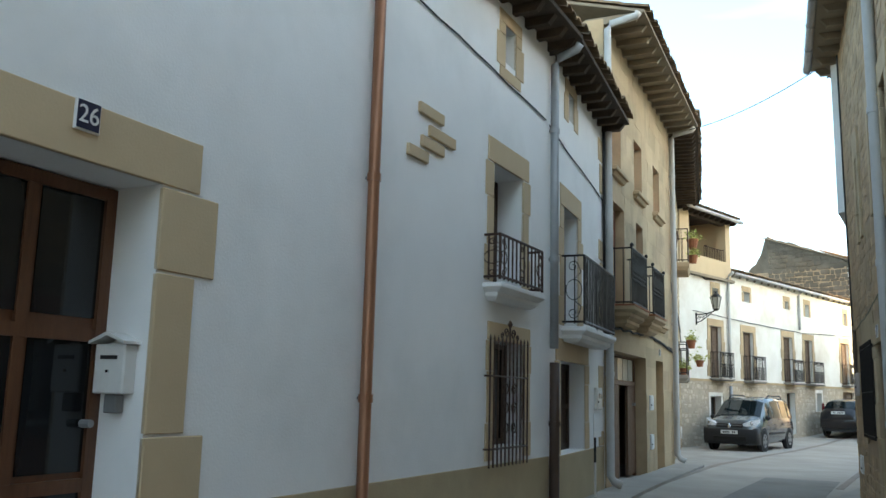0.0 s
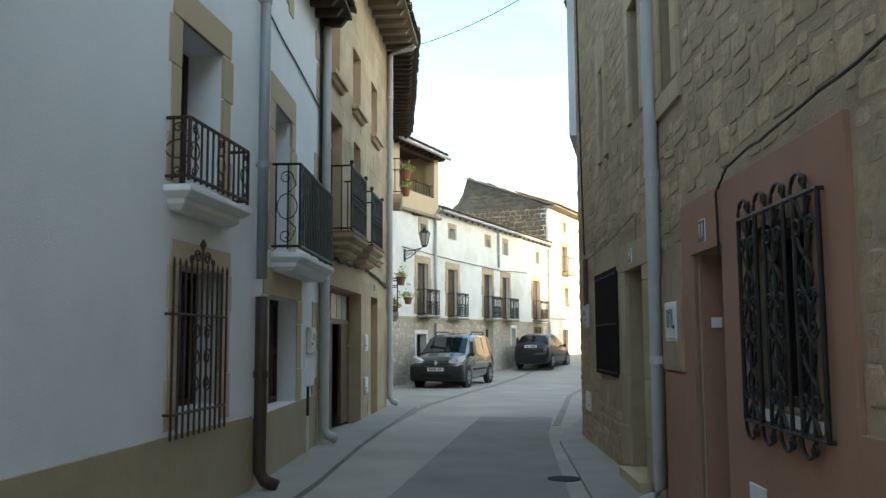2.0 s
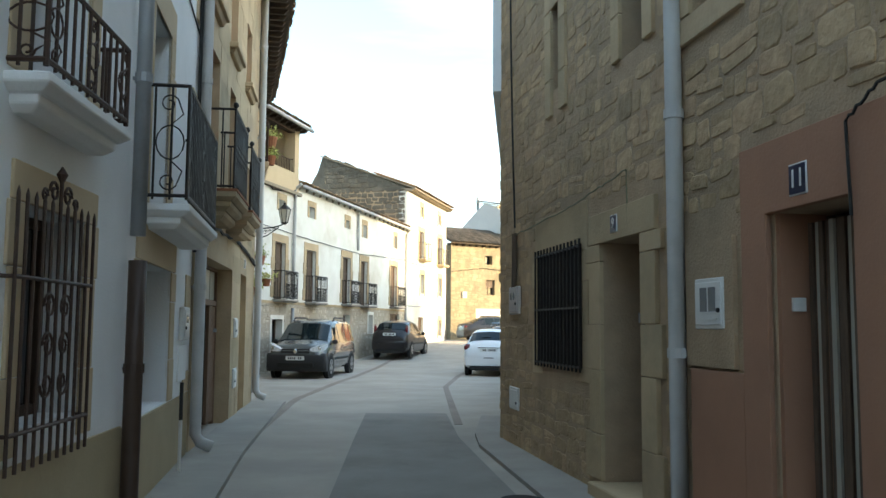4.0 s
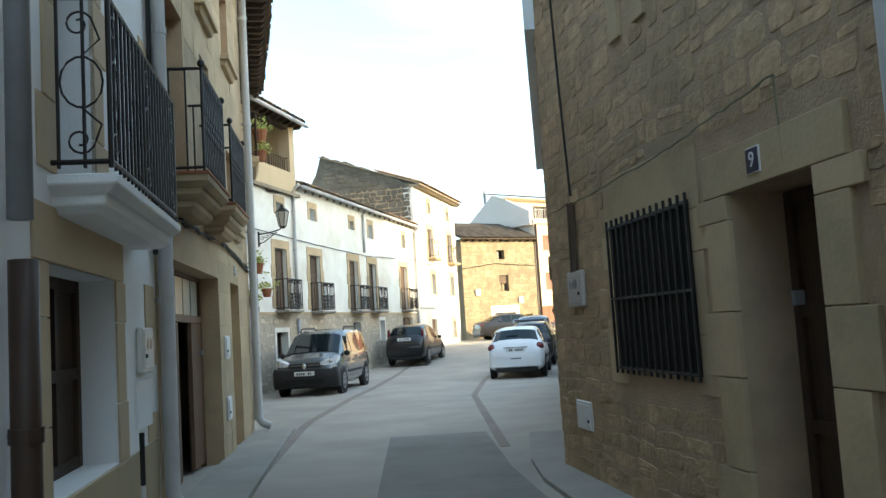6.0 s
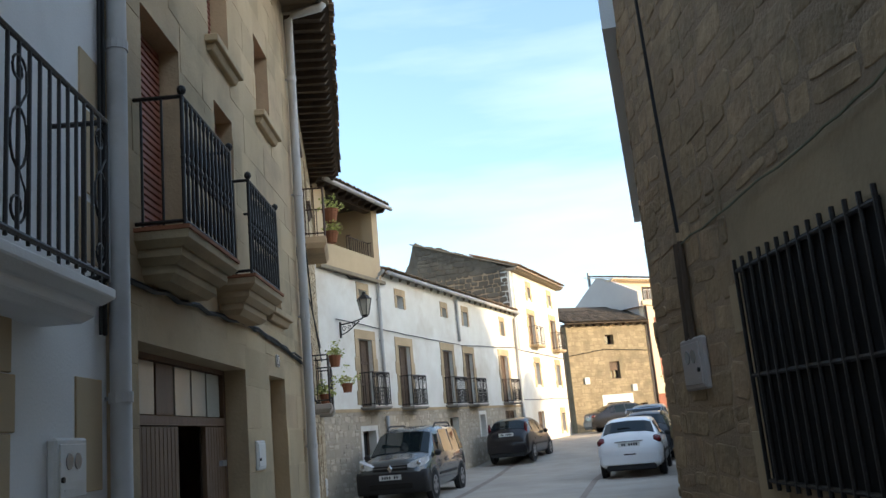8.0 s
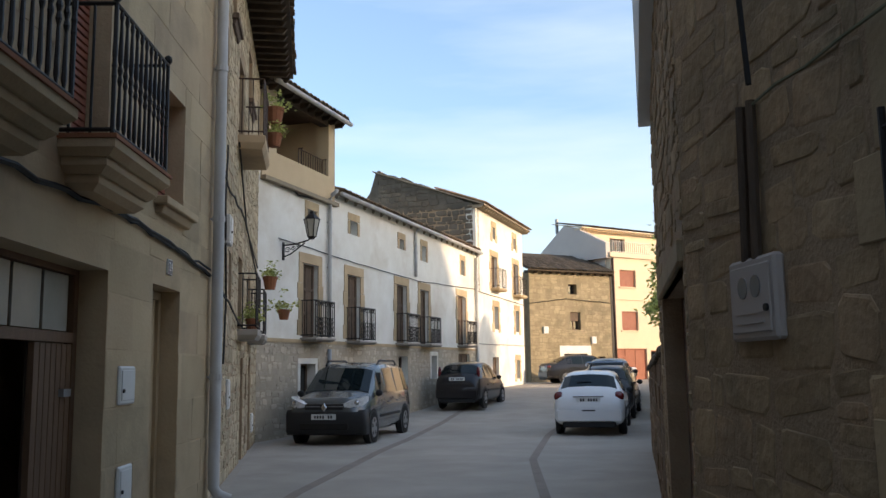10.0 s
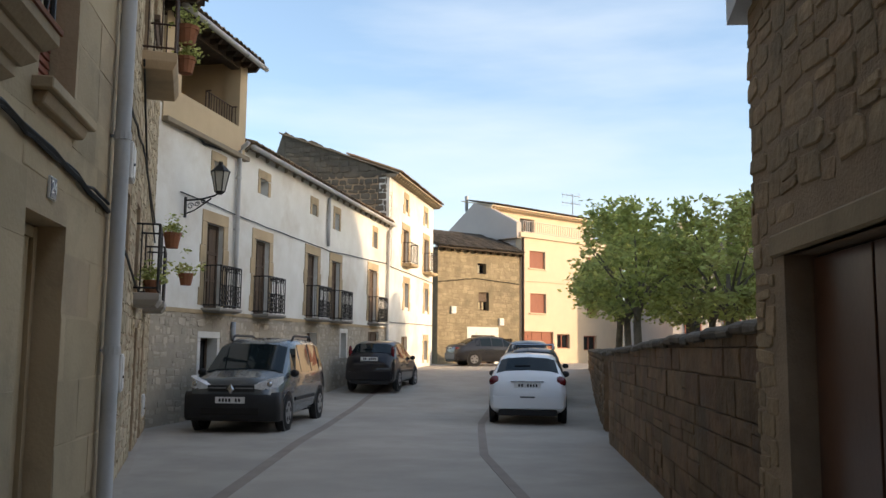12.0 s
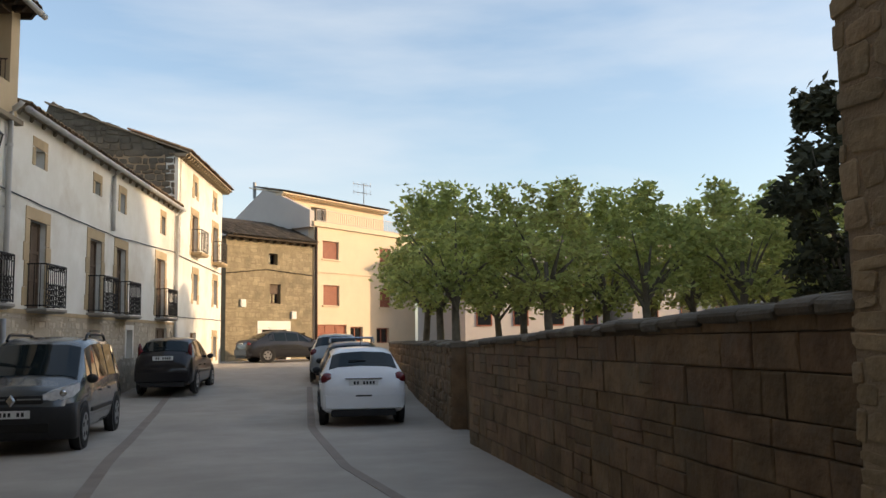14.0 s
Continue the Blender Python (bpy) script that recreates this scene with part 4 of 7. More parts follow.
downpipe(H2, H2.length - 0.02, 0.19, 7.35, "pvc", "pale grey downpipe at the corner of the stone house", 0.06, 0.09, 0.5, collars=3)

# ---------- sandstone house 24 ----------
y = H3.a
h24 = house(H3, y(17), "sandstone ashlar house with two iron balconies")
holes = [(y(14.85), y(17.62), -0.3, 2.23), (y(18.66), y(19.48), -0.3, 2.24), (y(15.0), y(15.85), 2.98, 4.66), (y(16.85), y(17.5), 3.02, 4.66), (y(18.72), y(19.5), 2.98, 4.0)]
holes += [(y(s), y(s + 0.72), 5.2, 6.2) for s in (14.9, 16.75, 18.65)]
holes24 = list(holes)
w24 = front(h24, H3, 0.0, H3.length, 7.55, holes, "sand", thick=0.34)
for s in (15.0, 16.85):
    e = 15.85 if s == 15.0 else 17.5
    d = window(h24, H3, y(s), y(e), 2.99, 4.65, -0.16, "redwood", 2, "balcony_door", shut="redwood")
for s in (14.9, 16.75, 18.65):
    window(h24, H3, y(s), y(s + 0.72), 5.2, 6.2, -0.17, "wood", 2, shut="redwood")
    sill(h24, H3, y(s), y(s + 0.72), 5.2)
window(h24, H3, y(18.72), y(19.5), 2.98, 4.0, -0.17, "wood", 2, shut="redwood")
sill(h24, H3, y(18.72), y(19.5), 2.97)
balcony(h24, H3, y(14.8), y(16.06), 2.62, 2.92, 0.36, 3, "sand", "iron", 3.84, "turned", 0.1, "pot")
balcony(h24, H3, y(16.66), y(17.84), 2.64, 2.93, 0.35, 3, "sand", "iron", 3.8, "turned", 0.1, "pot")
eaves(h24, H3, 0.0, H3.length, 7.55, 0.66, "eave2", "eave2", 0.48, slope=0.28)
# garage: transom panes, two planked leaves, one ajar
gd = part("garage_frame", (lambda b: (fbox(b, H3, y(14.85), y(17.62), -0.26, -0.2, 1.72, 1.79), fbox(b, H3, y(14.85), y(14.92), -0.26, -0.2, 0.1, 2.23), fbox(b, H3, y(17.55), y(17.62), -0.26, -0.2, 0.1, 2.23), fbox(b, H3, y(14.85), y(17.62), -0.26, -0.2, 2.19, 2.23), b)[-1])(B()), "garage", h24, "brown timber frame of the garage door")
for i in range(6):
    s, e = y(14.95) + i * (y(17.54) - y(14.95)) / 6, y(14.95) + (i + 0.9) * (y(17.54) - y(14.95)) / 6
    bm = B()
    fbox(bm, H3, s, e, -0.24, -0.225, 1.8, 2.18)
    part("pane", bm, "garage" if i == 2 else "frosted", gd)
for s, e in ((14.93, 16.24), (16.96, 17.55)):
    n = round((e - s) / 0.085)
    for i in range(n):
        a0 = y(s) + (y(e) - y(s)) * i / n
        bm = B()
        fbox(bm, H3, a0 + 0.006, a0 + (y(e) - y(s)) / n - 0.006, -0.245, -0.205, 0.16, 1.71)
        part("plank", bm, "garage", gd)
    bm = B()
    fbox(bm, H3, y(s), y(e), -0.26, -0.247, 0.16, 1.715)
    part("leaf_back", bm, "darkwood", gd)
bm = B()
fbox(bm, H3, y(17.36), y(17.48), -0.205, -0.17, 1.36, 1.41)
part("latch", bm, "zinc", gd)
leaf_door(h24, H3, y(18.66), y(19.48), 0.14, 2.23, -0.2, "sand", 1, 1, "door", "plain stone-coloured door", knob=False)
number_plate(H3, y(19.08), 2.42, "24", 0.13, 0.02)
meter_box(H3, y(17.86), y(18.2), 1.28, 1.56, 0.03, False, "white metal service hatch in the stone wall")
meter_box(H3, y(17.9), y(18.2), 0.56, 0.84, 0.03, False, "white metal service hatch in the stone wall")
cable("facade_cable", wobble(H3, [y(14.6), y(16.6), y(18.1), y(20.5)], [2.58, 2.62, 2.68, 2.5], 0.03, 9, 0.02), 0.02, label="bundle of black cables along the stone facade")
cable("facade_cable", wobble(H3, [y(17.6), y(18.6), y(20.5)], [2.66, 2.62, 2.56], 0.03, 10, 0.02), 0.012)
downpipe(H3, y(20.58), 0.18, 7.3, "pvc", "pale grey downpipe with a curved shoe", 0.06, 0.09, 0.5, collars=4)

# ---------- rubble house ----------
y = H4.a
h20 = house(H4, y(25), "rubble stone house with small iron balconies")
holes4 = [(y(22.3), y(22.75), 4.9, 6.1), (y(24.5), y(25.4), 5.02, 6.4), (y(23.3), y(23.7), 2.5, 3.15), (y(24.9), y(25.6), 2.16, 3.3), (y(27.0), y(27.6), 2.16, 3.2),
          (y(25.55), y(26.1), -0.3, 1.72), (y(26.6), y(26.95), 1.0, 1.45), (y(27.4), y(27.9), -0.3, 1.75), (y(26.6), y(26.95), 0.25, 0.55), (y(23.2), y(23.8), 6.5, 7.4), (y(26.4), y(27.3), 6.3, 7.3), (y(22.2), y(22.6), 2.5, 3.1)]
w20 = front(h20, H4, 0.0, H4.length, 7.85, holes4, "mortar", thick=0.4)
for a0, a1, z0, z1 in holes4:
    if z0 < 0:
        leaf_door(h20, H4, a0, a1, 0.05, z1, -0.16, "oldwood", 3, 1, knob=False)
    elif z1 - z0 > 1.1:
        leaf_door(h20, H4, a0, a1, z0, z1, -0.18, "oldwood", 2, 2, "balcony_door", knob=False)
    else:
        window(h20, H4, a0, a1, z0, z1, -0.2, "oldwood", 1)
    if z0 > 6:
        sill(h20, H4, a0, a1, z0, "oldwood", 0.1, 0.16)
balcony(h20, H4, y(24.25), y(25.75), 4.85, 5.06, 0.42, 1, "sand", "rustiron", 5.95, "plain", 0.16)
balcony(h20, H4, y(24.75), y(25.75), 1.98, 2.14, 0.32, 1, "concrete", "iron", 3.0, "plain", 0.14)
balcony(h20, H4, y(26.9), y(27.75), 1.98, 2.14, 0.32, 1, "concrete", "iron", 2.95, "plain", 0.14)
eaves(h20, H4, 0.0, H4.length, 7.85, 0.72, "eave", "eave", 0.36, slope=0.28)
meter_box(H4, y(22.4), y(22.72), 3.12, 3.5, 0.1, False, "white plastic junction box high on the rubble wall")
meter_box(H4, y(23.15), y(23.4), 1.0, 1.4, 0.04, False, "white metal service hatch in the rubble wall")
meter_box(H4, y(28.1), y(28.4), 0.35, 0.7, 0.04, False, "white metal service hatch in the rubble wall")
for seed, (aa, zz) in enumerate([((20.9, 22.5, 25.5, 29.4), (4.2, 3.9, 4.0, 3.3)), ((20.9, 24, 26.5, 29.5), (2.6, 2.3, 2.1, 2.2)), ((22.5, 22.3, 22.6, 22.4), (4.4, 3.6, 2.4, 1.6)), ((24.2, 26.0, 29.2), (4.9, 3.9, 3.6))]):
    cable("facade_cable", wobble(H4, [y(v) for v in aa], zz, 0.04, 20 + seed, 0.03), 0.014)
downpipe(H4, 0.14, 0.12, 1.95, "pvc", "short grey pipe beside the downpipe", 0.045, 0.06, None, False, 1)


# ---------- white row with balconies ----------
y = WR.a
row = house(WR, y(38), "long weathered white house with a rubble ground floor")
doors = [(31.63, 32.38, 2.24, 4.0), (33.99, 34.78, 2.22, 3.96), (37.3, 38.1, 2.25, 4.0), (39.25, 40.0, 2.25, 4.0), (43.05, 43.95, 2.3, 4.1)]
smalls = [(31.84, 32.26, 4.98, 5.32), (34.15, 34.6, 5.05, 5.42), (37.55, 37.9, 5.1, 5.4), (39.45, 39.85, 4.95, 5.45), (43.5, 43.9, 4.9, 5.45)]
lows = [(31.53, 32.24, 0.35, 1.64), (37.4, 38.15, 0.3, 1.86), (40.2, 40.72, 1.15, 1.9), (43.0, 44.3, 0.5, 2.0)]
holesW = [(y(a), y(b), c, d) for a, b, c, d in doors + smalls + lows]
wrow = front(row, WR, 0.0, WR.length, 5.95, holesW, "oldwhite", thick=0.4, depth=4.0)
bm = B()
wall_mesh(bm, WR, 0.0, WR.length, -0.2, 2.12, [h for h in holesW if h[2] < 2.1], 0.012)
bmesh.ops.translate(bm, verts=bm.verts, vec=WR.n * 0.014)
part("mortar_bed", bm, "palemortar", row, "sandy mortar between the rubble stones")
for a, b, c, d in doors:
    surround(row, WR, y(a), y(b), c + 0.06, d, 0.2, 0.24, quoin=0.06, proud=0.02, material="sand")
    leaf_door(row, WR, y(a), y(b), c, d, -0.14, "oldwood", 3, 2, "balcony_door", knob=False)
    balcony(row, WR, y(a) - 0.12, y(b) + 0.14, c - 0.08, c, 0.42, 1, "concrete", "iron", c + 0.86, "mesh", 0.1)
for a, b, c, d in smalls:
    surround(row, WR, y(a), y(b), c, d, 0.14, 0.2, proud=0.015, material="sand")
    window(row, WR, y(a), y(b), c, d, -0.2, "oldwood", 1)
for a, b, c, d in lows:
    if a < 32 or 40 < a < 41:
        surround(row, WR, y(a), y(b), c, d, 0.12, 0.13, proud=0.02, material="oldwhite")
    if a > 42:
        leaf_door(row, WR, y(a), y(b), c, d, -0.1, "oldwood", 3, 2, "shutter", "brown double wooden shutter", knob=False)
    else:
        window(row, WR, y(a), y(b), c, d, -0.2, "oldwood", 1)
bm = B()
fbox(bm, WR, 0.0, WR.length, -0.02, 0.035, 2.12, 2.2)
part("string_course", bm, "sand", row, "stone string course above the ground floor")
eaves(row, WR, y(33.25), WR.length, 5.95, 0.16, "eave2", "eave2", 0.6, slope=0.3, tile_m="tile")
gutter(WR, y(33.2), WR.length + 0.05, 5.93, 0.23, "pvc", 0.06, "pale gutter along the eaves of the white house")
downpipe(WR, y(32.85), 2.0, 5.75, "pvc", "pale downpipe on the white house", 0.05, 0.08, 0.2, False, 3)
downpipe(WR, y(32.85), 0.05, 2.0, "zinc", "grey foot of the downpipe", 0.05, 0.08, None, True, 1)
downpipe(WR, y(38.75), 4.2, 5.75, "pvc", "short pale pipe below the gutter", 0.05, 0.07, 0.2, False, 1)
downpipe(WR, y(45.15), 0.6, 5.7, "pvc", "pale downpipe at the end of the white house", 0.055, 0.08, 0.2, True, 3)
cable("facade_cable", wobble(WR, [y(30.5), y(34.5), y(39), y(45.3)], [4.42, 4.3, 4.25, 4.5], 0.03, 31, 0.01), 0.012)
cable("facade_cable", wobble(WR, [y(30), y(31.5), y(33.2)], [5.66, 5.55, 5.7], 0.05, 33, 0.04), 0.025, label="bundle of dark cables below the loggia")
# loggia over the first bay
lg = house(WR, y(31.5), "yellow plastered loggia with a tiled roof above the white house")
for dims in ((y(29.75), y(33.2), -0.3, 0.03, 5.62, 6.32), (y(29.75), y(30.35), -0.3, 0.03, 6.32, 7.75), (y(32.85), y(33.2), -0.32, 0.03, 6.32, 7.75), (y(29.75), y(33.2), -2.4, -2.2, 5.6, 7.9), (y(32.95), y(33.2), -2.2, -0.33, 5.7, 7.9), (y(29.75), y(29.95), -2.2, -0.3, 5.6, 7.9)):
    boxpart("wall", WR, dims, "ochre", lg)
boxpart("floor_slab", WR, (y(29.75), y(33.2), -2.2, -0.31, 5.6, 5.7), "concrete", lg)
boxpart("string_course", WR, (y(29.75), y(33.25), -0.1, 0.14, 5.60, 5.70), "eave2", lg, bev=0.01)
boxpart("beam", WR, (y(29.75), y(33.2), -0.2, 0.02, 7.62, 7.78), "eave", lg)
boxpart("ceiling", WR, (y(29.97), y(32.93), -2.19, -0.22, 7.80, 7.83), "eave", lg)
railing(lg, WR, y(31.6), y(32.8), 6.32, 6.75, -0.12, "rustiron", "plain", 0.12)
eaves(lg, WR, y(29.6), y(33.3), 7.78, 0.34, "eave", "eave", 0.4, slope=0.22, depth=2.4)
gutter(WR, y(29.65), y(33.35), 7.76, 0.42, "pvc", 0.06, "pale gutter along the loggia roof")

# ---------- tall white house with the ruined gable ----------
y = BW.a
bwh = house(BW, y(49), "tall white house with stone window frames and a ruined gable")
holesB = [(y(47.72), y(48.1), 6.85, 7.35), (y(51.0), y(51.4), 6.85, 7.35), (y(47.45), y(48.3), 4.75, 6.1), (y(50.9), y(51.75), 4.72, 6.15), (y(47.75), y(48.35), 3.05, 4.0), (y(51.1), y(51.7), 3.05, 4.02),
          (y(47.4), y(48.3), 0.2, 1.9), (y(51.1), y(51.65), 0.95, 1.78)]
front(bwh, BW, 0.0, BW.length, 7.85, holesB, "oldwhite", thick=0.4, depth=4.6)
for a0, a1, z0, z1 in holesB:
    if z0 > 0.5:
        surround(bwh, BW, a0, a1, z0 - 0.12, z1, 0.2, 0.25, quoin=0.1, proud=0.02, material="sand")
    if z1 - z0 > 1.2:
        leaf_door(bwh, BW, a0, a1, max(z0, 0.5), z1, -0.15, "oldwood", 3, 1, "balcony_door" if z0 > 2 else "door", knob=False)
        if z0 > 2:
            balcony(bwh, BW, a0 - 0.15, a1 + 0.15, z0 - 0.12, z0, 0.4, 1, "sand", "iron", z0 + 0.8, "plain", 0.13)
    else:
        window(bwh, BW, a0, a1, z0, z1, -0.2, "oldwood", 1)
eaves(bwh, BW, -0.1, BW.length + 0.15, 7.85, 0.4, "eave2", "eave2", 0.35, slope=0.36, depth=4.4)
g0 = BW.P(0.0, 0, 0.0)
g1 = BW.P(0.0, 0, -5.2)
GB = Wall((g0.x, g0.y), (g1.x, g1.y))
if GB.n.y > 0:
    GB.n = -GB.n
prof = [(0.0, 7.9), (0.6, 8.15), (1.4, 8.5), (2.2, 8.85), (3.0, 9.2), (3.7, 9.42), (4.15, 9.62), (4.3, 9.5), (4.32, 9.2), (4.5, 9.05), (4.55, 8.75), (4.8, 8.3), (5.2, 8.0)]
bm = B()
rng = random.Random(4)
tops = []
aa = 0.0
while aa <= 5.2:
    tops.append((aa, float(np.interp(aa, [p[0] for p in prof], [p[1] for p in prof])) + rng.uniform(-0.05, 0.05)))
    aa += 0.13
v = [[bm.verts.new(GB.P(a, z, w)) for z in (4.5, zt)] for w in (-0.002, -0.45) for a, zt in tops]
n = len(tops)
for i in range(n - 1):
    bm.faces.new((v[i][0], v[i + 1][0], v[i + 1][1], v[i][1]))
    bm.faces.new((v[n + i][0], v[n + i][1], v[n + i + 1][1], v[n + i + 1][0]))
    bm.faces.new((v[i][1], v[i + 1][1], v[n + i + 1][1], v[n + i][1]))
bm.faces.new((v[0][0], v[0][1], v[n][1], v[n][0]))
bm.faces.new((v[n - 1][0], v[2 * n - 1][0], v[2 * n - 1][1], v[n - 1][1]))
gable = part("gable_wall", bm, "shaded_rubble", bwh, "bare grey stone gable, coloured dark for its unlit side, with a broken edge")
cable("facade_cable", wobble(BW, [0.1, BW.length], [4.45, 4.35], 0.03, 41, 0.01), 0.014)
cable("facade_cable", wobble(BW, [0.1, BW.length], [2.4, 2.45], 0.03, 42, 0.01), 0.012)

# ---------- golden stone house at the bend ----------
sth = house(ST, 2.5, "golden rubble stone house with a lichened tile roof")
holesS = [(2.38, 2.92, 5.1, 5.62), (2.45, 3.1, 3.3, 4.2), (2.0, 3.45, 0.3, 2.1), (4.1, 4.6, 1.35, 1.95)]
wst = front(sth, ST, 0.0, ST.length, 6.2, holesS, "gold_rubble", thick=0.4, depth=3.4)
surround(sth, ST, 2.0, 3.45, 0.7, 2.1, 0.25, 0.4, proud=0.02, material="oldwhite")
window(sth, ST, 2.38, 2.92, 5.1, 5.62, -0.25, "darkwood", 1)
window(sth, ST, 2.45, 3.1, 3.3, 4.2, -0.2, "oldwood", 2)
boxpart("shutter", ST, (2.45, 3.1, -0.17, -0.12, 3.75, 4.2), "oldwood", sth, "half-lowered brown shutter")
leaf_door(sth, ST, 2.0, 3.45, 0.6, 2.1, -0.3, "darkwood", 2, 2, "garage_door", knob=False)
window(sth, ST, 4.1, 4.6, 1.35, 1.95, -0.2, "oldwood", 1)
eaves(sth, ST, -0.2, ST.length + 0.05, 6.2, 0.35, "eave", "darktile", 0.5, slope=0.42, depth=2.6, tile_m="darktile")
for a, z in ((0.75, 3.1), (3.7, 2.6), (0.95, 1.0)):
    meter_box(ST, a, a + 0.3, z, z + 0.35, 0.1, False, "small white box on the golden stone wall")
cable("facade_cable", wobble(ST, [0.0, 2.2, ST.length], [4.6, 4.85, 4.7], 0.03, 51, 0.02), 0.02)

# ---------- cream house ----------
pal = house(PA, 3.0, "cream rendered three-storey house with a roof terrace")
holesP = [(0.65, 1.85, 5.6, 6.5), (0.7, 1.9, 3.3, 4.3), (0.2, 2.45, 0.3, 2.35), (2.75, 3.75, 1.5, 2.25), (5.2, 6.2, 5.6, 6.5), (5.2, 6.2, 3.3, 4.3), (4.9, 6.0, 1.4, 2.2)]
front(pal, PA, 0.0, PA.length, 7.15, holesP, "pale", thick=0.35, depth=6.0)
for a0, a1, z0, z1 in holesP:
    if z0 > 2.5:
        window(pal, PA, a0, a1, z0, z1, -0.12, "redwood", 2, shut="redwood")
        boxpart("window_sill", PA, (a0 - 0.1, a1 + 0.1, -0.02, 0.08, z0 - 0.07, z0), "pale", pal)
    elif z0 < 1:
        leaf_door(pal, PA, a0, a1, 0.6, z1, -0.12, "redwood", 4, 3, "garage_door", "red-brown panelled garage door", knob=False)
    else:
        window(pal, PA, a0, a1, z0, z1, -0.15, "redwood", 2)
boxpart("string_course", PA, (0, PA.length, -0.05, 0.06, 4.9, 4.97), "pale", pal)
boxpart("terrace_slab", PA, (-0.1, PA.length, -6, 0.12, 7.155, 7.4), "pale", pal)
bm = B()
wall_mesh(bm, Wall(tuple(PA.P(0, 0, -2.2)[:2]), tuple(PA.P(PA.length, 0, -2.2)[:2])), 0.0, PA.length, 7.4, 9.0, [(2.2, 3.4, 7.45, 8.6)], 0.3)
part("attic_wall", bm, "pale", pal)
AT = Wall(tuple(PA.P(0, 0, -2.2)[:2]), tuple(PA.P(PA.length, 0, -2.2)[:2]))
window(pal, AT, 2.2, 3.4, 7.45, 8.6, -0.15, "oldwood", 2, "terrace_door")
boxpart("side_wall", PA, (-0.02, 0.3, -6.0, -0.36, -0.2, 7.15), "pinkish", pal)
s0, s1 = PA.P(0.0, 0, 0.0), PA.P(0.0, 0, -6.4)
SD = Wall((s0.x, s0.y), (s1.x, s1.y))
bm = B()
pts = [(0.0, 7.1), (0.0, 7.9), (2.2, 8.95), (3.2, 9.25), (6.4, 7.2), (6.4, 7.1)]
fv = [bm.verts.new(SD.P(a, z, 0.03)) for a, z in pts]
bv = [bm.verts.new(SD.P(a, z, -0.28)) for a, z in pts]
bm.faces.new(fv)
bm.faces.new(bv[::-1])
for k in range(len(pts)):
    bm.faces.new((fv[k], fv[(k + 1) % len(pts)], bv[(k + 1) % len(pts)], bv[k]))
part("gable_wall", bm, "pinkish", pal, "pale pinkish blank side wall")
eaves(pal, AT, -0.3, PA.length, 8.95, 0.45, "pale", "pale", 0.25, slope=0.2, depth=2.0, tile_m="darktile")
bm = B()
for z in (7.45, 8.0):
    tube(bm, [PA.P(0.2, z, 0.02), PA.P(PA.length, z, 0.02)], 0.02, 5)
rl = part("terrace_railing", bm, "pinkish", pal, "pale metal terrace railing")
for i in range(56):
    a = 0.2 + i * (PA.length - 0.2) / 55
    bm = B()
    tube(bm, [PA.P(a, 7.42, 0.02), PA.P(a, 8.0, 0.02)], 0.014, 4)
    part("baluster", bm, "pinkish", rl)
downpipe(PA, 0.1, 0.8, 7.1, "brownpipe", "dark brown downpipe at the corner of the cream house", 0.06, 0.08, None, False, 3)
bm = B()
tube(bm, [PA.P(-0.1, 8.9, -4.0), PA.P(-0.1, 9.75, -4.0)], 0.09)
part("flue", bm, "zinc", pal)


def antenna(p, h, label="thin metal television aerial on a roof"):
    t = thing("television_aerial", p, label, "aerial", group="aerials")
    p = Vector(p)
    bm = B()
    tube(bm, [p, p + Vector((0, 0, h))], 0.03, 5)
    part("mast", bm, "zinc", t)
    for k in range(2):
        bm = B()
        c = p + Vector((0, 0, h * (0.75 + 0.2 * k)))
        tube(bm, [c - Vector((0.7, 0.2, -0.05)), c + Vector((0.5, 0.2, 0.0))], 0.018, 4)
        for j in range(5):
            s = c + Vector((-0.6 + j * 0.25, 0, 0.03))
            tube(bm, [s - Vector((0, 0.05, 0.16)), s + Vector((0, 0.05, 0.16))], 0.01, 4)
        part("aerial_arm", bm, "zinc", t)
    return t


antenna(tuple(PA.P(7.6, 8.3, -3.0)), 2.4)


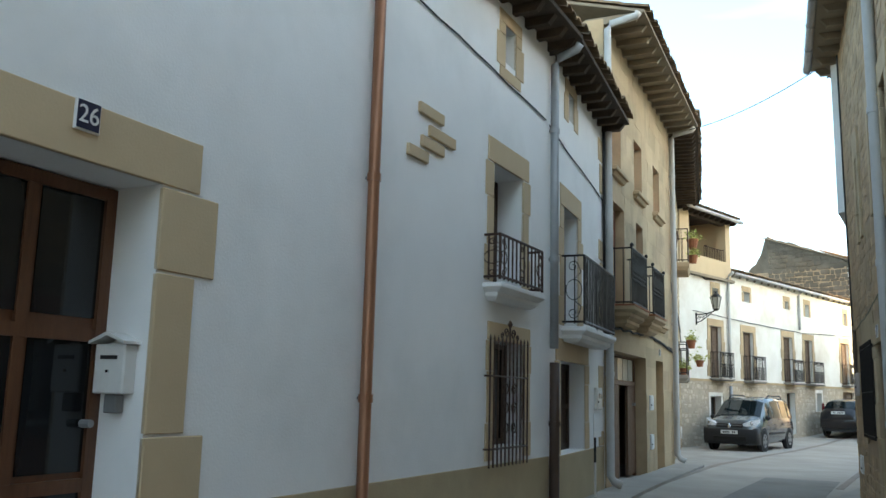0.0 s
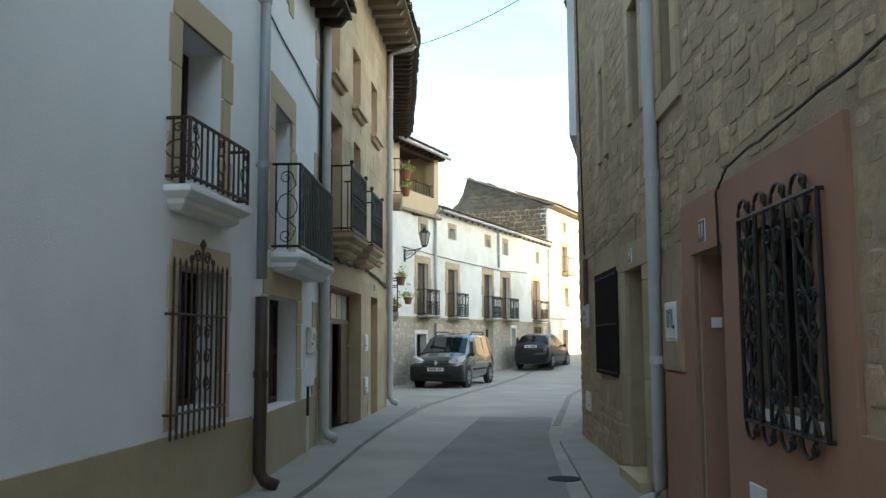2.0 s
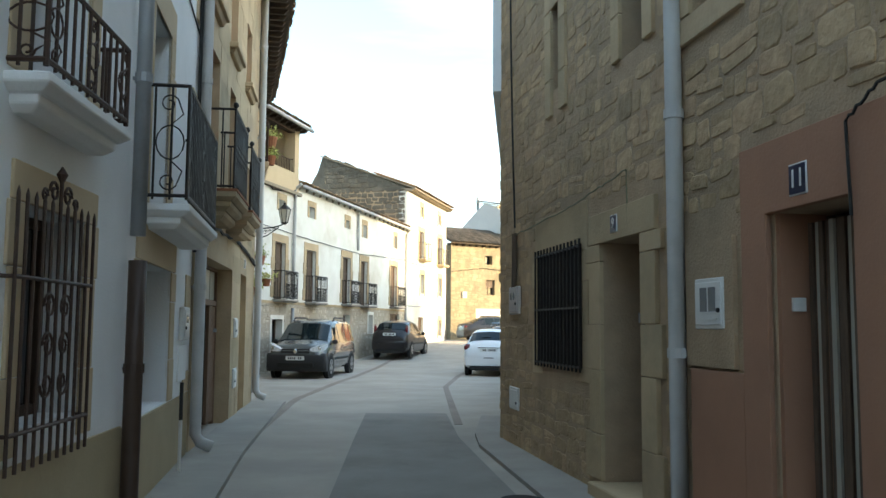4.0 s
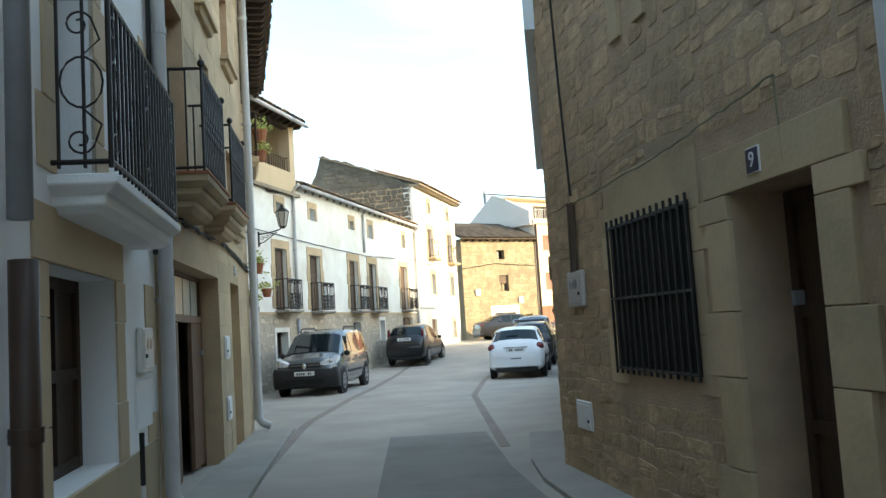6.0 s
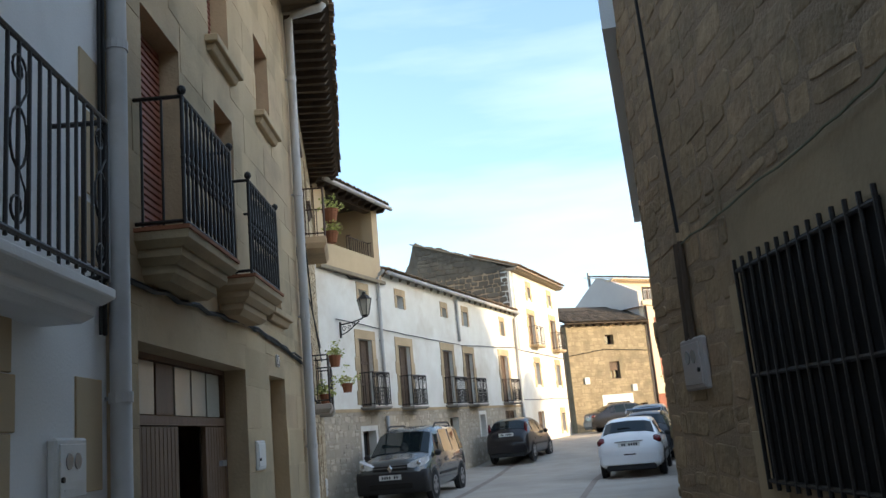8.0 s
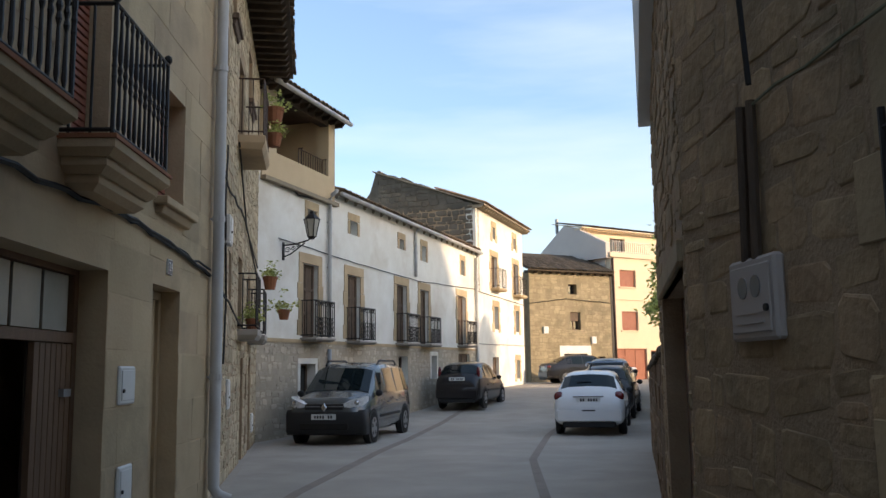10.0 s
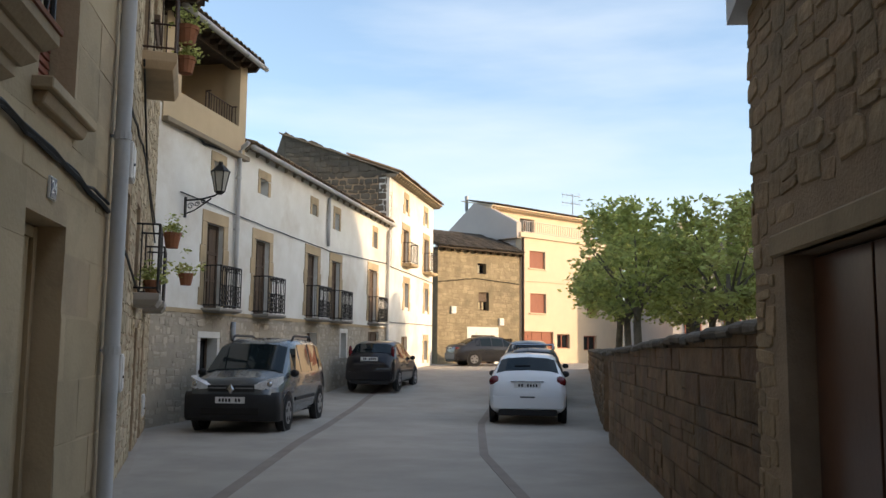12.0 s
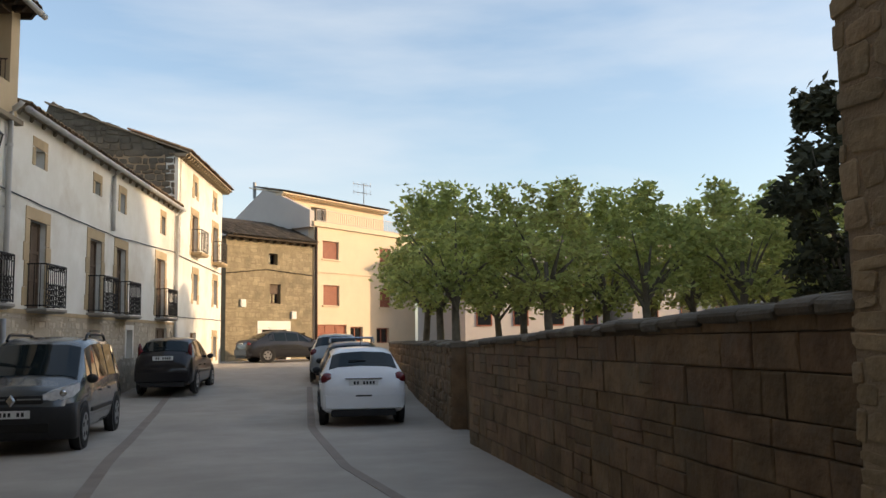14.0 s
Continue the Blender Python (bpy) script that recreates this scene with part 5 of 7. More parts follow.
def far_house(x0, x1, y0, y1, z1, material, roof_m, wins, label):
    """A far house: walls, tiled hip roof, chimney, windows."""
    h = thing("house", ((x0 + x1) / 2, y0, ground_z(y0)), label, "house", group="houses beyond the garden")
    f = Wall((x0, y0), (x1, y0))
    bm = B()
    wbox(bm, x0, x1, y0, y1, 0.0, z1)
    part("wall", bm, material, h)
    for k in range(wins):
        a = (x1 - x0) * (k + 0.5) / wins
        for z in (2.2, 4.4):
            if z + 1.2 < z1:
                w = boxpart("window", f, (a - 0.45, a + 0.45, 0.0, 0.05, z, z + 1.2), "redwood", h)
                boxpart("pane", f, (a - 0.38, a + 0.38, 0.05, 0.06, z + 0.07, z + 1.13), "glass", w)
    bm = B()
    o = 0.4
    b = [bm.verts.new(p) for p in ((x0 - o, y0 - o, z1), (x1 + o, y0 - o, z1), (x1 + o, y1 + o, z1), (x0 - o, y1 + o, z1))]
    ym = (y0 + y1) / 2
    r = [bm.verts.new((x0 + 1.2, ym, z1 + 1.2)), bm.verts.new((x1 - 1.2, ym, z1 + 1.2))]
    for q in ((b[0], b[1], r[1], r[0]), (b[1], b[2], r[1]), (b[2], b[3], r[0], r[1]), (b[3], b[0], r[0]), tuple(b[::-1])):
        bm.faces.new(q)
    rf = part("roof", bm, roof_m, h)
    bm = B()
    wbox(bm, x0 + 1.6, x0 + 2.3, ym - 0.3, ym + 0.3, z1 + 0.5, z1 + 2.0)
    wbox(bm, x0 + 1.5, x0 + 2.4, ym - 0.4, ym + 0.4, z1 + 2.0, z1 + 2.12)
    part("chimney", bm, "grey_rubble", rf)
    return h


far_house(15.0, 23.5, 58.0, 66.0, 6.6, "pinkish", "darktile", 4, "far pale house with a dark tile roof behind the trees")
far_house(24.5, 34.0, 57.0, 65.0, 6.2, "pinkish", "tile", 4, "far rendered house with a clay tile roof behind the trees")
far_house(35.5, 46.0, 54.0, 62.0, 6.6, "oldwhite", "tile", 4, "far rendered house with a clay tile roof behind the trees")
antenna((27.0, 60.0, 7.0), 2.6)
antenna((19.0, 61.0, 7.6), 2.0)

# ---------- houses on the garden side ----------
y = R1.a
h11 = house(R1, y(8), "rubble stone house 11 with a terracotta plastered base")
holes1 = [(y(9.02), y(9.73), -0.3, 2.05), (y(7.66), y(8.5), 1.12, 2.06), (y(10.12), y(10.56), 3.42, 4.5), (y(5.5), y(6.2), 3.4, 4.5)]
w11 = front(h11, R1, y(-4), R1.length, 6.8, holes1, "mortar", thick=0.4)
bm = B()
wall_mesh(bm, Wall(tuple(R1.P(0, 0, 0.03)[:2]), tuple(R1.P(R1.length, 0, 0.03)[:2]), False), y(7.28), y(9.98), 0.0, 2.42, [holes1[0], holes1[1]], 0.05)
part("plaster_base", bm, "terra", h11, "terracotta plaster round the door and window", bev=0.004)
boxpart("plaster_base", R1, (y(-4), y(7.275), -0.02, 0.03, 0.0, 1.1), "terra", h11, bev=0.004)
boxpart("plaster_base", R1, (y(9.985), y(10.62), -0.02, 0.028, 0.0, 1.22), "terra", h11, bev=0.004)
bm = B()
fbox(bm, R1, y(9.02), y(9.055), -0.4, -0.03, 0.1, 2.05)
fbox(bm, R1, y(9.695), y(9.73), -0.4, -0.03, 0.1, 2.05)
part("reveal", bm, "terra", h11)
d11 = leaf_door(h11, R1, y(9.06), y(9.69), 0.12, 2.04, -0.32, "darkwood", 2, 1, "door", knob=False)
cur = thing("strip_curtain", R1.P(y(9.3), 0.2, -0.2), "brown and cream striped door curtain in the doorway", "curtain")
for i in range(14):
    bm = B()
    a = y(9.07) + i * 0.044
    fbox(bm, R1, a, a + 0.036, -0.2 + 0.012 * (i % 2), -0.185 + 0.012 * (i % 2), 0.14, 2.0)
    part("strip", bm, "oldwood" if i % 3 else "frosted", cur)
win = window(h11, R1, y(7.66), y(8.5), 1.12, 2.06, -0.12, "wood", 2)
bm = B()
for k in range(17):
    z = 1.2 + k * 0.05
    fbox(bm, R1, y(7.72), y(8.06), -0.135, -0.128, z, z + 0.04)
part("blind", bm, "frosted", win, "pale slatted blind")
boxpart("window_sill", R1, (y(7.62), y(8.54), -0.12, 0.05, 1.06, 1.115), "whiteplastic", h11)
surround(h11, R1, y(10.12), y(10.56), 3.42, 4.5, 0.17, 0.25, proud=0.03, material="sand")
boxpart("window_sill", R1, (y(9.93), y(10.73), -0.02, 0.03, 3.24, 3.41), "sand", h11, bev=0.006)
window(h11, R1, y(10.12), y(10.56), 3.42, 4.5, -0.22, "oldwood", 1)
window(h11, R1, y(5.5), y(6.2), 3.4, 4.5, -0.22, "oldwood", 1)
eaves(h11, R1, y(-4), R1.length, 6.8, 0.4, "eave2", "eave2", 0.5)
number_plate(R1, y(9.42), 2.18, "11", 0.15, 0.036)
meter_box(R1, y(10.17), y(10.54), 1.45, 1.76, 0.035, dials=False)
boxpart("mortar_patch", R1, (y(10.08), y(10.66), -0.01, 0.03, 1.24, 1.98), "mortar", h11, "pale mortar patch round the meter")
bell = thing("door_bell", R1.P(y(9.7), 1.58, -0.1), "small white door bell plate", "door bell")
bm = B()
wp = R1.P(y(9.69), 1.58, -0.12)
wbox(bm, wp.x - 0.035, wp.x + 0.035, wp.y - 0.015, wp.y + 0.005, 1.55, 1.62)
part("plate", bm, "whiteplastic", bell, bev=0.003)
hatch = thing("service_hatch", R1.P(y(8.5), 0.5, 0.03), "small white hatch low on the terracotta wall", "hatch")
boxpart("lid", R1, (y(8.38), y(8.62), 0.03, 0.045, 0.5, 0.7), "whiteplastic", hatch, bev=0.003)
cable("facade_cable", wobble(R1, [y(6.5), y(8.0), y(8.8), y(9.02), y(9.0)], [2.58, 2.52, 2.48, 2.36, 1.95], 0.05, 61, 0.012), 0.008)
rg = window_grille(R1, y(7.50), y(8.58), 1.04, 2.13, 0.06, "iron", 0, False, "black wrought iron window grille with scrolls and a latticed panel", True)
for i in range(9):
    a = y(7.50) + (y(8.58) - y(7.50)) * i / 8
    bm = B()
    tube(bm, [R1.P(a, 1.04, 0.06), R1.P(a, 2.13, 0.06)], 0.011 if i % 2 else 0.014, 6)
    part("bar", bm, "iron", rg)
for c in (0.14, 0.5, 0.86):
    a = y(7.50) + (y(8.58) - y(7.50)) * c
    bm = B()
    for s in (1, -1):
        pts = [R1.P(a + s * 0.075 * math.cos(t * math.pi / 12 * 3), 1.06 + 1.05 * t / 24, 0.065) for t in range(25)]
        tube(bm, pts, 0.009, 5)
        for z in (1.2, 1.52, 1.66, 1.98):
            tube(bm, spiral(R1, a + s * 0.07, z, 0.068, 0.045, s, 1 if z > 1.6 else -1), 0.008, 5)
    part("scroll", bm, "iron", rg)
for up, z in ((1, 2.15), (-1, 1.03)):
    for k in range(4):
        a = y(7.62) + k * 0.26
        bm = B()
        tube(bm, ring(R1, a + 0.1, z, 0.06, 0.085, 0.085 * up, 10, 0.0, 0.5), 0.01, 5)
        tube(bm, spiral(R1, a + 0.03, z + up * 0.035, 0.06, 0.035, 1, up), 0.009, 5)
        part("crest", bm, "iron", rg)
downpipe(R1, R1.length - 0.02, 0.15, 6.62, "pvc", "pale grey downpipe on the stone wall", 0.055, 0.065, 0.25, collars=4)

y = R9.a
h9 = house(R9, y(13), "sandstone rubble house 9 with a barred window")
holes9 = [(y(11.38), y(12.2), -0.3, 2.13), (y(12.78), y(13.95), 1.18, 2.12), (y(13.3), y(13.55), 3.74, 4.55), (y(11.3), y(11.75), 3.5, 4.6)]
w9 = front(h9, R9, 0.0, R9.length, 6.8, holes9, "mortar", thick=0.4)
leaf_door(h9, R9, y(11.38), y(12.2), 0.2, 2.12, -0.34, "darkwood", 3, 1, "door", "dark brown wooden door deep in its reveal", knob=False)
bm = B()
fbox(bm, R9, y(12.10), y(12.13), -0.32, -0.26, 1.5, 1.58)
part("door_handle", bm, "zinc", h9)
boxpart("doorstep", R9, (y(11.3), y(12.28), -0.35, 0.12, 0.0, 0.26), "sand", h9, bev=0.01)
surround(h9, R9, y(11.38), y(12.2), 0.27, 2.13, 0.26, 0.24, quoin=0.1, proud=0.035, material="sand", label="smooth sandstone lintel")
surround(h9, R9, y(12.78), y(13.95), 1.0, 2.12, 0.22, 0.42, quoin=0.12, proud=0.010, material="sand")
window(h9, R9, y(12.78), y(13.95), 1.18, 2.12, -0.2, "darkwood", 2)
surround(h9, R9, y(13.3), y(13.55), 3.5, 4.55, 0.2, 0.35, proud=0.03, material="sand")
window(h9, R9, y(13.3), y(13.55), 3.74, 4.55, -0.2, "oldwood", 1)
surround(h9, R9, y(11.3), y(11.75), 3.5, 4.6, 0.17, 0.3, proud=0.03, material="sand")
window(h9, R9, y(11.3), y(11.75), 3.5, 4.6, -0.2, "oldwood", 1)
eaves(h9, R9, 0.0, R9.length + 0.5, 6.8, 0.36, "eave2", "eave2", 0.5)
gutter(R9, 0.0, R9.length + 0.5, 6.82, 0.42, "zinc", 0.06)
g9 = thing("window_grille", R9.P(y(13.4), 1.08, 0), "black iron window bars on a dark panel", "window grille")
for z in (1.12, 1.63, 2.16):
    bm = B()
    tube(bm, [R9.P(y(12.68), z, 0.032), R9.P(y(14.09), z, 0.032)], 0.012, 6)
    part("rail", bm, "iron", g9)
for i in range(14):
    a = y(12.69) + i * (y(14.08) - y(12.69)) / 13
    bm = B()
    tube(bm, [R9.P(a, 1.08, 0.036), R9.P(a, 2.22, 0.036)], 0.011, 6)
    part("bar", bm, "iron", g9)
# solid sheet coloured as dark interior, in front of the panes
boxpart("mesh_panel", R9, (y(12.70), y(14.07), 0.012, 0.020, 1.11, 2.18), "dark", g9, "solid dark panel behind the bars")
number_plate(R9, y(11.86), 2.25, "9", 0.13, 0.044)
meter_box(R9, y(14.77), y(15.16), 1.6, 1.91, 0.045, label="dusty beige electricity meter box on the stone wall", shell="pinkish")
meter_box(R9, y(14.84), y(15.24), 0.55, 0.80, 0.02, False, "white metal service hatch low in the stone wall")
for k in (0.0, 0.09):
    bm = B()
    cd = thing("conduit", R9.P(y(14.9) + k, 1.9, 0.04), "brown plastic conduit above the meter", "conduit")
    tube(bm, [R9.P(y(14.93) + k, 1.9, 0.03), R9.P(y(14.90) + k, 2.5, 0.03)], 0.02, 8)
    part("pipe", bm, "oldwood", cd)
cable("facade_cable", wobble(R9, [y(14.86), y(14.95), y(15.05), y(15.1)], [2.55, 3.4, 4.8, 6.6], 0.05, 71, 0.0), 0.012)
cable("facade_cable", wobble(R9, [y(11.6), y(11.62), y(12.2), y(13.2), y(14.9)], [2.2, 2.62, 2.58, 2.52, 2.48], 0.03, 72, 0.012), 0.006, "green", "thin green cable along the stone facade")

y = RC.a
hc = house(RC, y(17), "old stone house with a brown metal door and white render above")
holesC = [(y(15.92), y(18.2), -0.3, 2.0)]
topf = lambda a: 3.55 + (RC.length - a) * 0.28
wc = front(hc, RC, 0.0, RC.length, 3.6, holesC, "mortar", thick=0.4, top=topf, close=False)
bm = B()
up = [(-0.02, topf(0) - 0.05), (RC.length + 0.10, topf(RC.length) - 0.05), (RC.length + 0.10, 6.8), (-0.02, 6.8)]
uf = [bm.verts.new(RC.P(a, z, 0.10)) for a, z in up]
ub = [bm.verts.new(RC.P(a, z, -0.38)) for a, z in up]
bm.faces.new(uf)
bm.faces.new(ub[::-1])
for k in range(4):
    bm.faces.new((uf[k], uf[(k + 1) % 4], ub[(k + 1) % 4], ub[k]))
part("upper_wall", bm, "white", hc, "white rendered upper wall")
bm = B()
e0, e1 = RC.P(RC.length, 0, -0.02), RC.P(RC.length, 0, -9)
fbox(bm, RC, RC.length - 0.38, RC.length - 0.0, -9.0, -0.41, -0.3, 6.8)
part("side_wall", bm, "mortar", hc)
eaves(hc, RC, 0.2, RC.length + 0.15, 6.8, 0.3, "eave2", "eave2", 0.5)
boxpart("lintel", RC, (y(15.85), y(18.36), -0.05, 0.03, 2.0, 2.12), "sand", hc, bev=0.01)
n = 3
md = boxpart("metal_door", RC, (y(15.93), y(18.19), -0.20, -0.17, 0.12, 1.995), "darkwood", hc, "brown painted sheet metal door in three leaves")
for i in range(n):
    a0 = y(15.93) + (y(18.19) - y(15.93)) * i / n
    a1 = y(15.93) + (y(18.19) - y(15.93)) * (i + 1) / n
    boxpart("leaf", RC, (a0 + 0.012, a1 - 0.012, -0.172, -0.14, 0.14, 1.98), "metaldoor", md, bev=0.004)
bm = B()
tube(bm, [RC.P(y(16.75), 1.15, -0.14), RC.P(y(16.75), 1.15, -0.09), RC.P(y(16.9), 1.15, -0.08)], 0.014, 6)
part("door_handle", bm, "iron", md)

# ---------- garden wall ----------
gw = thing("garden_wall", L1.P(4, ground_z(22), -0.2), "long garden wall of squared brown stone blocks with a rounded cap", "wall", kind="structure")
top1 = lambda a: 1.62 - 0.2 * a / L1.length
bm = B()
wall_mesh(bm, L1, 0.0, L1.length, -0.3, 1.5, [], 0.4, top=top1)
core = part("wall_core", bm, "blockjoint", gw)
gw2 = thing("garden_wall", L2.P(4, ground_z(33), -0.2), "garden wall of brown rubble and mortar", "wall", kind="structure")
bm = B()
wall_mesh(bm, L2, 0.0, L2.length, -0.3, 1.42, [], 0.4, top=lambda a: 1.42 + 0.0 * a)
core2 = part("wall_core", bm, "block", gw2)
lk = L1.P(L1.length, 0, -0.2)
LK = Wall((lk.x + 0.2, lk.y - 0.02), (L2.P(0, 0)[0] + 0.3, 29.6), False)
bm = B()
wall_mesh(bm, LK, 0.0, LK.length, -0.3, 1.4, [], 0.3)
part("wall_link", bm, "block", gw2)


def cap(parent, f, topz, seed, step=0.34):
    """A rounded, uneven coping, piece by piece."""
    rng = random.Random(seed)
    a = -0.02
    while a < f.length:
        w = rng.uniform(step * 0.7, step * 1.4)
        e = min(a + w, f.length)
        z = topz((a + e) / 2) + rng.uniform(-0.012, 0.015)
        bm = B()
        rr = rng.uniform(0.9, 1.08)
        sec = [(0.04, -0.02), (0.05 * rr, 0.035), (0.0, 0.065 * rr), (-0.2, 0.09 * rr), (-0.4, 0.06), (-0.44, -0.02)]
        r0 = [bm.verts.new(f.P(a + 0.004, z + q + rng.uniform(-0.008, 0.008), p + rng.uniform(-0.012, 0.012))) for p, q in sec]
        r1 = [bm.verts.new(f.P(e - 0.004, z + q + rng.uniform(-0.008, 0.008), p + rng.uniform(-0.012, 0.012))) for p, q in sec]
        for k in range(6):
            bm.faces.new((r0[k], r0[(k + 1) % 6], r1[(k + 1) % 6], r1[k]))
        bm.faces.new(r0[::-1])
        bm.faces.new(r1)
        part("coping_stone", bm, "coping", parent, bev=0.012)
        a = e


# ---------- unseen block added beyond the garden to cast shade on the facades ---------
shade_block = thing("house", (42, 10, 0), "unseen tall block added to shade the street from the sun", "house")
bm = B()
# sloped end sets the slanting shadow edge on the white row
ring0 = [(38.0, -20.0, 21.5), (38.0, 21.0, 21.5), (38.0, 28.0, 13.0), (38.0, 28.0, -0.2), (38.0, -20.0, -0.2)]
fa = [bm.verts.new(p) for p in ring0]
fb = [bm.verts.new((46.0, p[1], p[2])) for p in ring0]
bm.faces.new(fa)
bm.faces.new(fb[::-1])
for k in range(5):
    bm.faces.new((fa[k], fa[(k + 1) % 5], fb[(k + 1) % 5], fb[k]))
part("wall", bm, "mortar", shade_block)
# plain walls that close the street behind the walk
bm = B()
wbox(bm, -14.0, 18.0, -22.5, -22.0, -0.3, 5.5)
part("wall_south", bm, "mortar", kind="structure")


# ---------- street lamp and flower pots ----------
y = WR.a
la = y(30.72)
lamp = thing("street_lamp", WR.P(la, 4.0, 0), "black iron lantern street lamp on a scrolled wall bracket", "street lamp")
boxpart("wall_plate", WR, (la - 0.03, la + 0.03, 0.0, 0.03, 3.95, 4.35), "iron", lamp)
LS = sub(WR, la, 0)
bm = B()
tube(bm, [LS.P(0.02, 4.28, 0), LS.P(0.35, 4.30, 0), LS.P(0.62, 4.36, 0), LS.P(0.70, 4.42, 0)], 0.018, 6)
tube(bm, [LS.P(0.02, 4.02, 0), LS.P(0.2, 4.08, 0), LS.P(0.42, 4.22, 0), LS.P(0.55, 4.31, 0)], 0.014, 6)
part("bracket", bm, "iron", lamp)
for a, z, r in ((0.12, 4.17, 0.07), (0.26, 4.2, 0.055), (0.38, 4.25, 0.04)):
    bm = B()
    tube(bm, spiral(LS, a, z, 0, r, 1, 1), 0.009, 5)
    part("scroll", bm, "iron", lamp)
c = LS.P(0.72, 0, 0)


def frustum(bm, c, z0, r0, z1, r1, n=6):
    b = [bm.verts.new((c.x + r0 * math.cos(k * math.tau / n), c.y + r0 * math.sin(k * math.tau / n), z0)) for k in range(n)]
    t = [bm.verts.new((c.x + r1 * math.cos(k * math.tau / n), c.y + r1 * math.sin(k * math.tau / n), z1)) for k in range(n)]
    for k in range(n):
        bm.faces.new((b[k], b[(k + 1) % n], t[(k + 1) % n], t[k]))
    bm.faces.new(b[::-1])
    bm.faces.new(t)


bm = B()
frustum(bm, c, 4.44, 0.09, 4.82, 0.17)
part("lantern_glass", bm, "frosted", lamp)
bm = B()
for k in range(6):
    t = k * math.tau / 6
    tube(bm, [(c.x + 0.092 * math.cos(t), c.y + 0.092 * math.sin(t), 4.43), (c.x + 0.175 * math.cos(t), c.y + 0.175 * math.sin(t), 4.83)], 0.012, 5)
part("lantern_frame", bm, "iron", lamp)
bm = B()
frustum(bm, c, 4.82, 0.2, 4.95, 0.07)
frustum(bm, c, 4.95, 0.05, 5.02, 0.04)
part("lantern_roof", bm, "iron", lamp)
bm = B()
frustum(bm, c, 4.38, 0.05, 4.44, 0.1)
part("lantern_base", bm, "iron", lamp)


def leaf_cloud(bm, rng, centres, per, spread, size):
    """Many small folded leaves round the given centres."""
    for c in centres:
        for _ in range(per):
            p = c + Vector((rng.gauss(0, spread), rng.gauss(0, spread), rng.gauss(0, spread * 0.8)))
            s = size * rng.uniform(0.6, 1.25)
            u = Vector((rng.uniform(-1, 1), rng.uniform(-1, 1), rng.uniform(-0.6, 0.6))).normalized()
            v = u.cross(Vector((rng.uniform(-1, 1), rng.uniform(-1, 1), rng.uniform(-1, 1)))).normalized()
            n = u.cross(v) * s * 0.18
            q = [bm.verts.new(p - u * s), bm.verts.new(p + v * s * 0.55 + n), bm.verts.new(p + u * s), bm.verts.new(p - v * s * 0.55 + n)]
            bm.faces.new((q[0], q[1], q[2]))
            bm.faces.new((q[0], q[2], q[3]))


def flower_pot(p, r, h, seed, label, bushy=0.14, red=False):
    p = Vector(p)
    t = thing("flower_pot", p, label, "flower pot", group="flower pots on the balconies")
    bm = B()
    frustum(bm, p, p.z, r * 0.72, p.z + h * 0.8, r, 12)
    frustum(bm, p, p.z + h * 0.8, r * 1.1, p.z + h, r * 1.12, 12)
    part("pot", bm, "pot", t)
    rng = random.Random(seed)
    bm = B()
    cs = [p + Vector((rng.gauss(0, bushy * 0.6), rng.gauss(0, bushy * 0.6), h + abs(rng.gauss(0.06, bushy * 0.6)))) for _ in range(14)]
    leaf_cloud(bm, rng, cs, 14, 0.05, 0.035)
    part("plant", bm, "leaf", t, norm=False, kind="stuff")


y = H4.a
flower_pot(H4.P(y(27.3), 2.98, 0.38), 0.13, 0.24, 1, "terracotta pot with a green plant hung on a railing")
flower_pot(H4.P(y(28.6), 2.5, 0.6), 0.12, 0.2, 2, "terracotta pot with trailing leaves on a wall hook", 0.2)
flower_pot(H4.P(y(25.6), 5.62, 0.5), 0.15, 0.28, 3, "terracotta pot with trailing greenery on the balcony rail", 0.2)
flower_pot(H4.P(y(25.55), 5.22, 0.5), 0.13, 0.22, 4, "terracotta pot with trailing greenery on the balcony rail", 0.12)
flower_pot(H4.P(y(25.3), 2.15, 0.2), 0.1, 0.18, 5, "small terracotta pot on the lower balcony", 0.1)
wire = sag(H3.P(H3.a(20.2), 7.35, 0.55), R9.P(R9.length + 0.3, 6.75, 0.3), 0.12)
cable("street_wire", wire, 0.008, label="thin wire strung across the street between the eaves")


